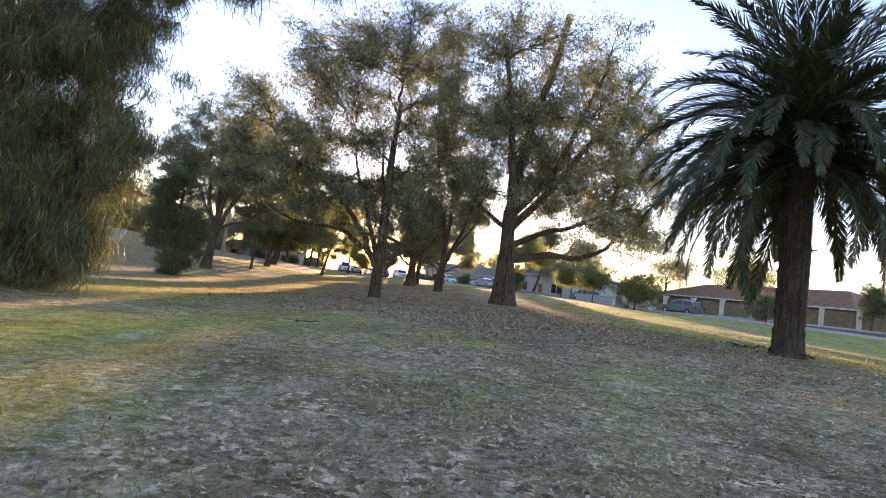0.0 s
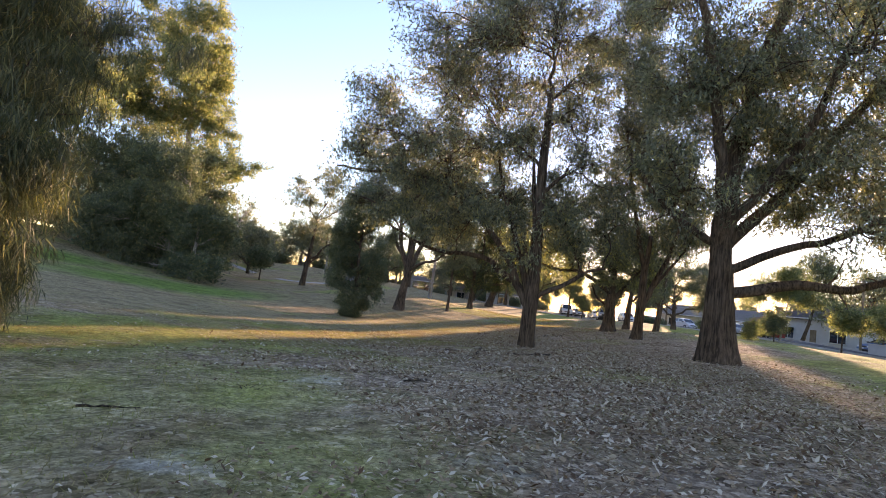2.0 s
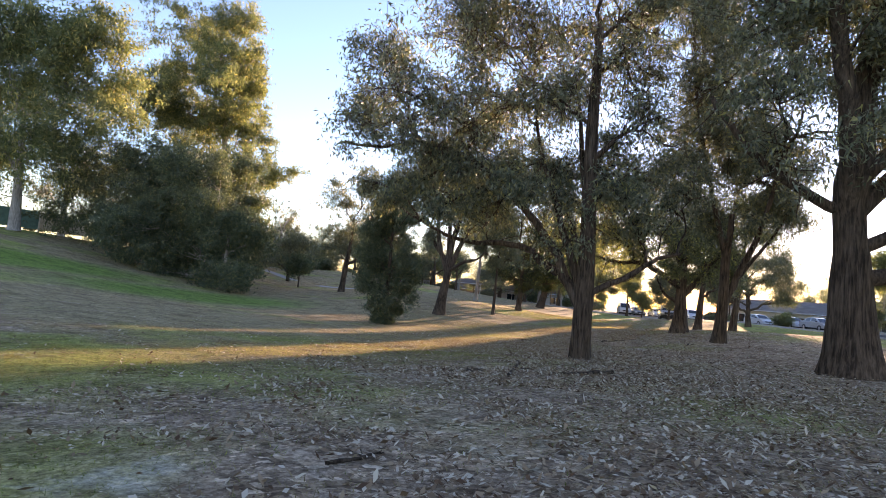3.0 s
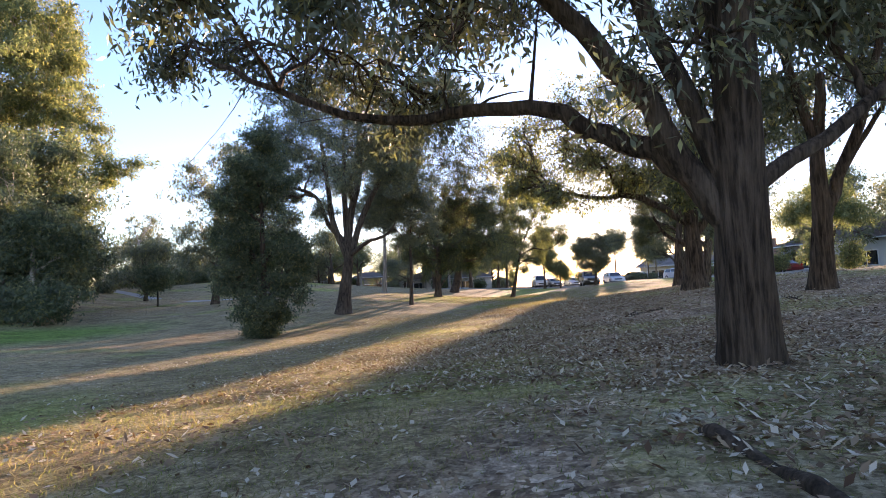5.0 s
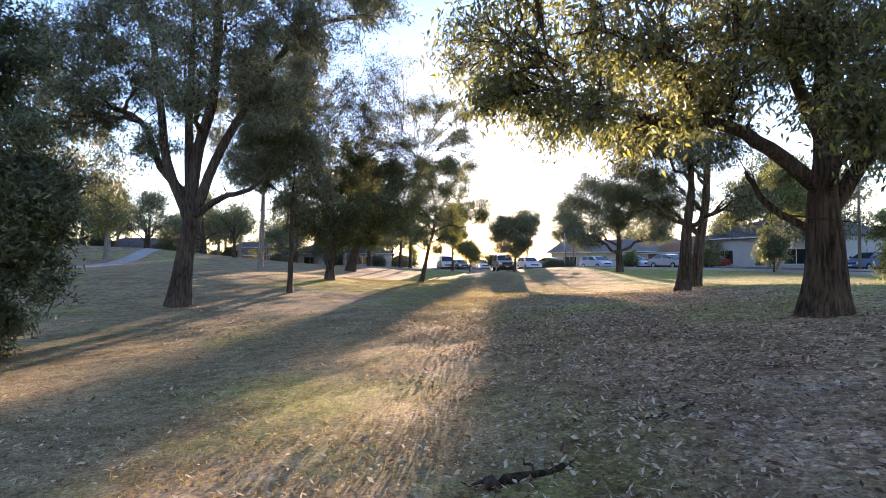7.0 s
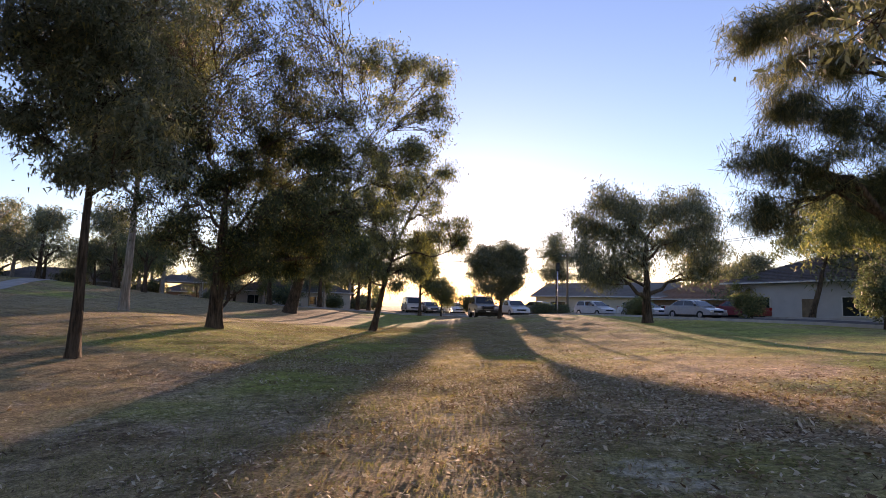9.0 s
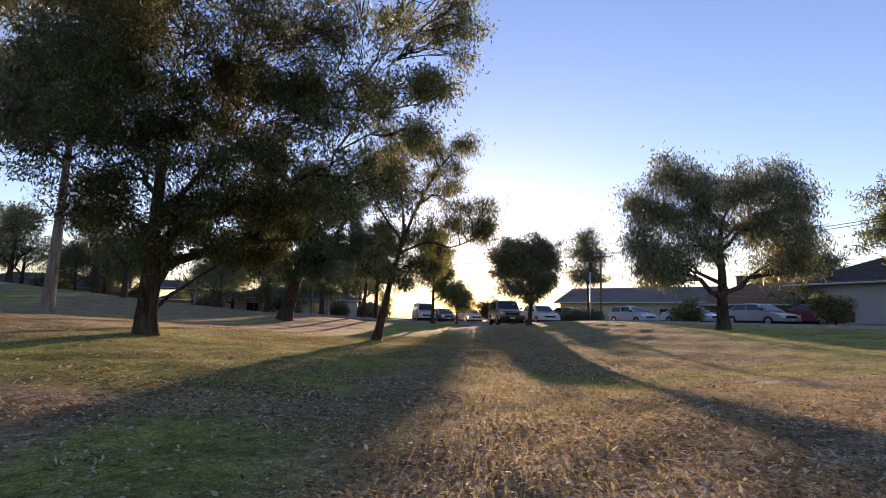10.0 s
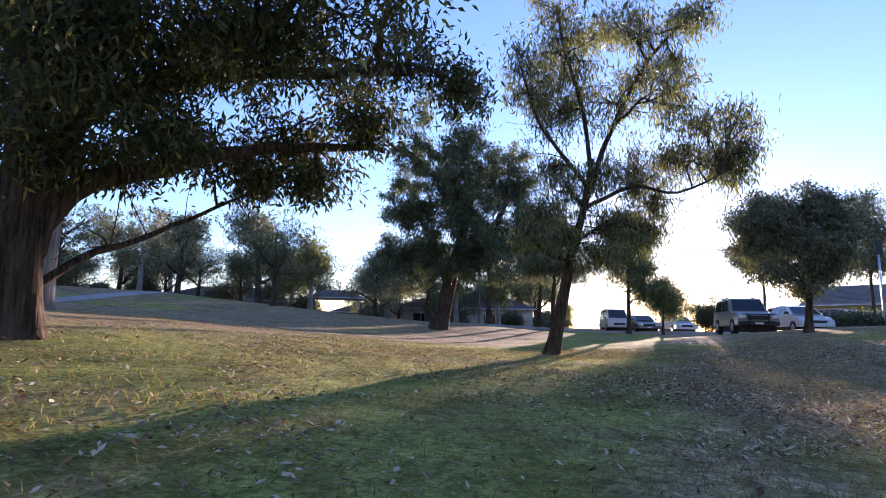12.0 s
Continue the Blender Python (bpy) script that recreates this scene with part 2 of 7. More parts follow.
def height_of(x, y):
    """Height of the ground: low swells, 16 m apart."""
    z = np.full(np.shape(x), 0.5)
    for i, row in enumerate(HILLS):
        cx = (-64, -48, -32, -18, -6, 6, 20)[i]
        for j, h in enumerate(row):
            cy = (-5, 12, 28, 44, 60, 76, 92)[j]
            z = z + h * np.exp(-((x - cx) ** 2 + (y - cy) ** 2) / 392.0)
    z = z - 0.45 * np.exp(-((x + 4) ** 2 + (y - 91) ** 2) / 200.0) - 0.5 * np.exp(-((x - 9) ** 2 + (y - 86) ** 2) / 72.0)
    z = z - 0.3 * np.exp(-((x - 15) ** 2 + (y - 54) ** 2) / 84.0)
    z = z - 0.7 * np.exp(-((x - 16) ** 2 / 85.0 + (y - 41) ** 2 / 90.0)) - 0.35 * np.exp(-((x - 15) ** 2 + (y - 69) ** 2) / 72.0)
    z = z - 0.85 * np.exp(-((x - 9.5) ** 2 + (y - 77) ** 2) / 81.0) - 0.42 * np.exp(-((x - 9.5) ** 2 + (y - 47) ** 2) / 64.0)
    z = z - 0.1 * np.exp(-((x - 15) ** 2 + (y - 63) ** 2) / 81.0) - 0.3 * np.exp(-((x - 20) ** 2 + (y - 51) ** 2) / 64.0)
    z = z + 0.3 * np.exp(-((x + 3) ** 2 + (y - 82) ** 2) / 60.0)
    return z + 1.2 * np.exp(-((x - 42) ** 2 + (y - 44) ** 2) / 400.0)


def surface_of(x, y):
    """The ground with its small unevenness."""
    small = 0.012 * np.sin(x * 2.3 + 1.3 * np.sin(y * 0.9)) + 0.010 * np.sin(y * 1.7 + x + 2.0 * np.sin(x * 0.6)) + 0.006 * np.sin(4.1 * x - 3.3 * y)
    return height_of(x, y) + np.exp(-((x + 6) / 40) ** 2) * small


def ground_z(x, y):
    return float(height_of(np.array([x], float), np.array([y], float))[0])


def mesh_of(name, verts, faces, mat, smooth=False):
    me = bpy.data.meshes.new(name)
    me.from_pydata(verts, [], faces)
    me.materials.append(mat)
    if smooth:
        me.polygons.foreach_set("use_smooth", [True] * len(me.polygons))
    me.update()
    return me


def quads_of(name, verts, mat):
    """A mesh of loose four-cornered leaves: verts is an array of n x 4 x 3."""
    n = len(verts)
    me = bpy.data.meshes.new(name)
    me.vertices.add(n * 4)
    me.vertices.foreach_set("co", verts.reshape(-1).astype(np.float32))
    me.loops.add(n * 4)
    me.loops.foreach_set("vertex_index", np.arange(n * 4, dtype=np.int32))
    me.polygons.add(n)
    me.polygons.foreach_set("loop_start", np.arange(0, n * 4, 4, dtype=np.int32))
    me.materials.append(mat)
    me.update(calc_edges=True)
    return me


def blades_of(name, verts, mat):
    """A mesh of loose three-cornered blades: verts is an array of n x 3 x 3."""
    n = len(verts)
    me = bpy.data.meshes.new(name)
    me.vertices.add(n * 3)
    me.vertices.foreach_set("co", verts.reshape(-1).astype(np.float32))
    me.loops.add(n * 3)
    me.loops.foreach_set("vertex_index", np.arange(n * 3, dtype=np.int32))
    me.polygons.add(n)
    me.polygons.foreach_set("loop_start", np.arange(0, n * 3, 3, dtype=np.int32))
    me.materials.append(mat)
    me.update(calc_edges=True)
    return me


def part(name, me, parent, label="", kind=""):
    ob = new(name, me)
    ob.parent = parent
    return tagged(ob, label=label, kind=kind)


def thing(name, label, category, m, group="", kind=""):
    ob = new(name)
    ob.matrix_world = m
    return tagged(ob, label, category, group, kind)


def build_ground():
    def axis(lo, hi, step):
        fine = list(np.arange(lo, hi + 0.01, step))
        grow, d, a, b = [], step, lo, hi
        while b < 2500:
            d *= 1.35
            a, b = a - d, b + d
            grow.append((a, b))
        return np.array([a for a, b in reversed(grow)] + fine + [b for a, b in grow])
    xs, ys = axis(-24, 14, 0.3), axis(-3, 96, 0.3)
    gx, gy = np.meshgrid(xs, ys)
    z = surface_of(gx, gy)
    nx, ny = len(xs), len(ys)
    idx = np.arange(nx * ny).reshape(ny, nx)
    faces = np.stack([idx[:-1, :-1], idx[:-1, 1:], idx[1:, 1:], idx[1:, :-1]], -1).reshape(-1, 4)
    me = bpy.data.meshes.new("ground")
    me.vertices.add(nx * ny)
    me.vertices.foreach_set("co", np.stack([gx, gy, z], -1).reshape(-1).astype(np.float32))
    me.loops.add(len(faces) * 4)
    me.loops.foreach_set("vertex_index", faces.reshape(-1).astype(np.int32))
    me.polygons.add(len(faces))
    me.polygons.foreach_set("loop_start", np.arange(0, len(faces) * 4, 4, dtype=np.int32))
    me.materials.append(M_GROUND)
    me.update(calc_edges=True)
    me.polygons.foreach_set("use_smooth", [True] * len(me.polygons))
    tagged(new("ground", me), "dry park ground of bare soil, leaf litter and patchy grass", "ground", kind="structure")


build_ground()


# ---- trees ----
def tube(verts, faces, pts, radii, sides):
    """A tapered tube along pts, added to verts and faces."""
    start = len(verts)
    up = Vector((0.13, 0.97, 0.2))
    for i, p in enumerate(pts):
        d = (pts[min(i + 1, len(pts) - 1)] - pts[max(i - 1, 0)]).normalized()
        a = d.cross(up).normalized()
        b = d.cross(a)
        for k in range(sides):
            w = 2 * math.pi * k / sides
            verts.append(p + (a * math.cos(w) + b * math.sin(w)) * radii[i])
    for i in range(len(pts) - 1):
        for k in range(sides):
            q = start + i * sides
            k2 = (k + 1) % sides
            faces.append((q + k, q + k2, q + sides + k2, q + sides + k))
    faces.append(tuple(start + (len(pts) - 1) * sides + k for k in range(sides)))


def arc(a, b, rise, wob, n, rng):
    """A limb's line from a to b: it leaves upwards or sidewards and bends, with small kinks."""
    span = (b - a).length
    mid = (a + b) / 2 + Vector((0, 0, rise * span))
    pts = []
    for i in range(n + 1):
        t = i / n
        p = a * (1 - t) ** 2 + mid * 2 * t * (1 - t) + b * t * t
        if 0 < i < n:
            p = p + Vector((rng.normal(), rng.normal(), rng.normal())) * wob * span
        pts.append(p)
    return pts


def bend(pts, per=4):
    """A smooth line through pts."""
    out = []
    for i in range(len(pts) - 1):
        p0, p1, p2, p3 = (Vector(pts[max(0, min(len(pts) - 1, i + k))]) for k in (-1, 0, 1, 2))
        for k in range(per):
            t = k / per
            out.append(0.5 * ((2 * p1) + (p2 - p0) * t + (2 * p0 - 5 * p1 + 4 * p2 - p3) * t * t + (3 * p1 - p0 - 3 * p2 + p3) * t ** 3))
    out.append(Vector(pts[-1]))
    return out


def leaf_cloud(tips, per, size, width, spread, droop, rng, simple):
    """Leaves in small bunches round the tips, hanging by droop; the leaves of a bunch point much the same way."""
    k = len(tips)
    t = np.repeat(np.array(tips), per, axis=0)
    n = len(t)
    lean = np.repeat(rng.normal(0, 1, (k, 3)), per, axis=0)
    big = np.repeat(rng.uniform(0.55, 1.3, (k, 1)), per, axis=0)
    base = t + rng.normal(0, 1, (n, 3)) * spread * big * np.array([1, 1, 0.75])
    d = rng.normal(0, 0.8, (n, 3)) + 0.6 * lean
    d[:, 2] -= droop * 1.5
    d /= np.linalg.norm(d, axis=1, keepdims=True)
    s = np.cross(d, rng.normal(0, 1, (n, 3)))
    s /= np.linalg.norm(s, axis=1, keepdims=True)
    ln = size * rng.uniform(0.6, 1.35, (n, 1))
    wd = width * rng.uniform(0.7, 1.3, (n, 1)) / 2
    nrm = np.cross(d, s)
    tip = base + d * ln - np.array([0, 0, 1]) * ln * 0.12 * droop
    mid = base + d * ln * 0.45 + nrm * ln * 0.06
    if simple:
        return np.stack([base + s * wd, tip, base - s * wd], 1)
    return np.stack([base, mid + s * wd, tip, mid - s * wd], 1)


def tree(name, label, at, top, lobes, radius, fork, seed, leaf, bark, leaves=30000, size=0.15, width=0.042,
         spread=0.17, droop=0.6, flare=1.3, twigs=70, group="", sink=0.04, boughs=(), sunny=None, simple=False):
    """A tree: trunk to top, a limb to each foliage mass (x, y, z, half width, half height), branches and leaves in it."""
    rng = np.random.default_rng(seed)
    root = thing(name, label, "tree", pose(at[0], at[1], ground_z(*at) - sink), group)
    top = Vector(top)
    n = 9
    line = [top * (i / n) + Vector((math.sin(i * 1.1 + seed), math.cos(i * 1.3 + seed), 0)) * 0.05 * (i / n) * min(1, top.z / 5) for i in range(n + 1)]
    line.insert(1, line[1] * 0.3)
    rad = []
    for p in line:
        f = p.z / top.z
        rad.append(radius * ((1 - 0.62 * f) + (flare - 1) * math.exp(-p.z / (0.7 * radius + 0.12))))
    v, f = [], []
    tube(v, f, line, rad, 14)
    for i, p in enumerate(v):
        w = math.atan2(p.y, p.x)
        k = 1 + 0.07 * math.sin(w * 5 + seed) + 0.05 * math.sin(w * 9 + p.z * 2) + 0.10 * math.exp(-p.z / 0.35) * max(0, math.sin(w * 4 + seed))
        c = top * (p.z / top.z)
        v[i] = Vector((c.x + (p.x - c.x) * k, c.y + (p.y - c.y) * k, p.z))
    part("trunk", mesh_of("trunk", v, f, bark, True), root)

    def on_trunk(z):
        t = max(0.05, min(1.0, z / top.z))
        q = t * n
        i = min(int(q), n - 1)
        pts = [line[0]] + line[2:]
        return pts[i].lerp(pts[i + 1], q - i), radius * (1 - 0.62 * t)
    tips, total = [], sum(l[3] * l[3] * l[4] for l in lobes) ** (1 / 3)
    weights = [l[3] * math.sqrt(l[3] * l[4]) for l in lobes]
    grown = []  # places on limbs from which further limbs may leave: place, thickness
    for ra, rb, way in boughs:
        v, f = [], []
        foot, rt = on_trunk(max(0.4, way[0][2] - 0.15))
        ra = min(ra, 0.85 * rt)
        pts = bend([foot] + list(way[1:]))
        m = len(pts) - 1
        pts = [p + Vector(rng.normal(0, 1, 3)) * (0.1 * ra if 0 < i < m else 0) for i, p in enumerate(pts)]
        rads = [ra + (rb - ra) * (i / m) ** 0.8 for i in range(m + 1)]
        tube(v, f, pts, rads, 9)
        grown += list(zip(pts, rads))[3:]
        # small bare side twigs
        for _ in range(7):
            i = int(rng.integers(m // 3, m + 1))
            e = pts[i] + Vector(rng.normal(0, 0.5, 3)) + Vector((0, 0, 0.25))
            tube(v, f, arc(pts[i], e, 0.1, 0.04, 3, rng), [0.3 * rads[i], 0.2 * rads[i], 0.12 * rads[i], 0.004], 4)
        part("bough", mesh_of("bough", v, f, bark, True), root)
    order = sorted(range(len(lobes)), key=lambda k: (Vector(lobes[k][:3]) - top).length)
    for k in order:
        l, w = lobes[k], weights[k]
        c = Vector(l[:3])
        side = math.hypot(c.x - top.x, c.y - top.y)
        start, r0 = on_trunk(max(fork, min(top.z, c.z - 0.75 * side)))
        best = (c - start).length
        for q, rq in grown:
            d = (c - q).length + 0.35
            if d < best * (0.95 if boughs else 0.62) and rq > 0.022 and c.z > q.z - 0.6:
                start, r0, best = q, rq * 1.25, d
        v, f = [], []
        pts = arc(start, c, 0.08 if c.z > start.z + side * 0.5 else 0.14, 0.03, 7, rng)
        r1 = min(r0 * 0.66, 0.032 + 0.03 * (c - start).length)
        rads = [r1 * (1 - 0.72 * (i / 7)) for i in range(8)]
        tube(v, f, pts, rads, 8)
        grown += [(pts[i], rads[i]) for i in (3, 4, 5, 6)]
        near = size < 0.19
        # clumps of sprays over the mass, with air between them
        count = max(8 if near else 7, int(twigs * (0.22 if near else 0.30) * (w / max(weights)) ** 0.8))
        for g in range(count):
            h = 1 - 2 * (g + 0.5) / count
            turn = g * 2.4 + k + 0.5 * rng.normal()
            flat = math.sqrt(1 - h * h)
            d = Vector((flat * math.cos(turn), flat * math.sin(turn), h)) + Vector(rng.normal(0, 0.22, 3))
            rr = rng.uniform(0.3, 1.06)
            e = c + Vector((d.x * l[3], d.y * l[3], d.z * l[4])) * rr
            a = pts[int(rng.integers(3, 8))]
            tw = arc(a, e, 0.06, 0.05, 4, rng)
            r2 = max(0.022 if near else 0.016, r1 * 0.38)
            if near:
                tube(v, f, tw, [r2, r2 * 0.8, r2 * 0.62, r2 * 0.45, r2 * 0.3], 4)
            else:
                tube(v, f, tw[::2], [r2, r2 * 0.65, r2 * 0.3], 3)
            reach = (0.18 + (0.46 if near else 0.58) * l[3]) * rng.uniform(0.7, 1.25)
            for _ in range(8 if near else 6):
                o = Vector(rng.normal(0, 1, 3))
                o = o.normalized() * reach * rng.uniform(0.35, 1.0)
                o.z *= 0.85
                b0 = tw[int(rng.integers(2, 5))]
                tw2 = arc(b0, e + o, 0.05, 0.05, 2, rng)
                if near:
                    tube(v, f, [tw2[0], tw2[2]], [r2 * 0.42, r2 * 0.2], 3)
                tips += [tw2[1].lerp(tw2[2], 0.45), tw2[2]]
        part("limb", mesh_of("limb", v, f, bark, True), root)
    if size >= 0.19 and width > 0.03:
        spread = max(spread, 0.24)
    per = max(1, leaves // len(tips))
    simple = simple or size >= 0.19
    fill = blades_of if simple else quads_of
    tips = np.array([tuple(t) for t in tips])
    shares = [(tips, leaf)]
    if sunny:  # the sunlit side of the crown: light put in as a yellower leaf tone
        sun_toned = tips[:, 0] > sunny[1] + rng.normal(0, 0.5, len(tips))
        shares = [(tips[~sun_toned], leaf), (tips[sun_toned], sunny[0])]
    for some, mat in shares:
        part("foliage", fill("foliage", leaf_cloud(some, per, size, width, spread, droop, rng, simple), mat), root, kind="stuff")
    return root


GUM = "park gums"
tree("eucalyptus_tree", "wide spreading gum tree with dark trunk and low limb", (4.07, 24.01), (-0.19, -0.24, 4.44), [
        (-1.62, -0.94, 10.39, 1.78, 1.89), (0.41, -2.21, 10.87, 1.80, 1.58), (3.26, -0.62, 11.25, 1.46, 1.70), (-1.26, 1.08, 7.85, 2.05, 2.05),
        (0.68, -0.31, 8.49, 2.19, 1.95), (2.35, -2.97, 7.69, 1.95, 1.74), (4.91, -0.98, 8.40, 1.07, 1.43), (-1.26, -1.66, 4.55, 1.13, 1.13),
        (1.97, -0.38, 5.68, 2.17, 1.21), (4.51, -0.13, 6.07, 1.96, 1.47), (4.90, -1.17, 3.20, 1.40, 0.82), (-0.84, -0.71, 12.34, 1.44, 1.20),
        (2.96, -1.03, 3.79, 1.64, 0.82), (4.31, 1.25, 7.89, 2.08, 1.43), (5.60, -1.32, 6.24, 0.94, 1.17)] + [
        (1.30, -0.78, 8.99, 1.22, 1.05), (2.70, -1.11, 9.73, 1.01, 1.01), (3.59, 0.52, 8.28, 1.26, 1.08), (2.55, 1.16, 6.94, 1.31, 1.13),
        (4.89, 0.82, 9.36, 1.08, 1.08), (4.17, -0.94, 5.74, 1.14, 0.81), (3.13, 0.27, 4.72, 1.23, 0.70), (5.54, 0.21, 4.39, 1.01, 0.76),
        (1.08, -0.08, 5.22, 0.89, 0.89), (-1.26, -0.72, 8.06, 0.91, 1.09), (5.67, 0.27, 7.44, 1.58, 1.18), (6.69, 0.22, 5.52, 1.55, 0.97),
        (6.40, 0.98, 4.00, 1.40, 0.70), (4.92, 1.14, 4.48, 1.23, 0.82), (-1.26, -1.47, 7.45, 1.05, 1.05)] + [
        (0.20, -1.14, 7.75, 1.03, 1.03), (1.17, 0.11, 6.31, 0.81, 1.07)] + [
        (1.46, 0.49, 10.71, 1.44, 1.23), (3.49, 1.94, 11.42, 1.51, 1.28), (4.77, 0.67, 10.78, 1.38, 1.18), (1.37, 1.14, 9.02, 1.31, 1.11),
        (2.81, 0.61, 8.66, 1.24, 1.06), (4.40, 1.06, 8.68, 1.33, 1.13), (6.48, 3.28, 9.77, 1.35, 1.15), (0.89, 0.37, 6.80, 0.99, 0.84),
        (2.46, 0.67, 6.78, 0.99, 0.84), (4.26, 1.77, 6.80, 1.11, 0.94), (6.01, 2.57, 7.11, 1.13, 0.96), (2.40, 0.67, 5.28, 0.72, 0.61),
        (4.15, 1.63, 5.23, 0.83, 0.70), (5.14, 0.74, 4.97, 0.95, 0.81), (6.07, 1.47, 4.08, 0.71, 0.60), (4.33, 0.91, 4.02, 0.62, 0.52),
        (-0.67, -1.19, 8.79, 1.36, 1.16), (-1.71, -1.62, 7.16, 1.10, 0.93), (-1.73, -1.71, 5.54, 0.84, 0.71), (-1.30, -0.55, 10.79, 1.42, 1.21)] + [
        (0.07, 0.42, 8.70, 1.04, 0.88), (1.03, 0.53, 8.67, 1.01, 0.86), (0.35, -0.78, 6.60, 0.82, 0.70), (1.53, 1.50, 7.42, 0.92, 0.78),
        (-0.53, -0.01, 7.66, 0.82, 0.70), (1.40, 0.98, 5.63, 0.69, 0.58), (0.63, 0.46, 5.33, 0.57, 0.49), (-0.05, 1.31, 6.48, 0.70, 0.60),
        (1.83, 1.68, 4.64, 0.57, 0.48)],
     0.48, 1.7, 3, M_LEAF, M_BARK, 118000, size=0.14, width=0.046, simple=True, twigs=90, group=GUM,
     boughs=[(0.356, 0.132, [(0.15, -0.16, 2.41), (-0.00, -0.17, 5.13), (0.36, -0.04, 7.98), (1.21, 0.23, 10.79), (1.57, 0.39, 13.23)]),
        (0.232, 0.084, [(-0.03, -0.28, 3.28), (-0.37, -0.91, 5.47), (-0.82, -1.59, 7.91), (-1.41, -2.30, 10.22)]),
        (0.178, 0.064, [(0.52, -0.02, 2.10), (1.90, 0.47, 2.43), (3.32, 1.01, 2.48), (4.71, 1.48, 3.12), (5.37, 1.72, 4.05)]),
        (0.143, 0.050, [(0.38, -0.11, 2.62), (1.22, -0.18, 3.24), (2.64, -0.08, 3.74), (4.30, 0.07, 4.60), (5.80, 0.21, 4.92)])] + [(0.196, 0.068, [(0.31, -0.19, 3.32), (1.66, 0.42, 5.37), (3.47, 1.12, 7.92), (5.21, 1.82, 10.18), (6.32, 2.39, 11.85)]),
        (0.160, 0.057, [(0.26, -0.25, 3.85), (1.42, -0.60, 5.84), (2.35, -1.08, 8.52), (2.98, -1.56, 10.19)]),
        (0.134, 0.055, [(-0.13, -0.32, 3.45), (-1.01, -0.42, 3.71), (-1.96, -0.59, 4.53), (-2.78, -0.75, 5.74)])])
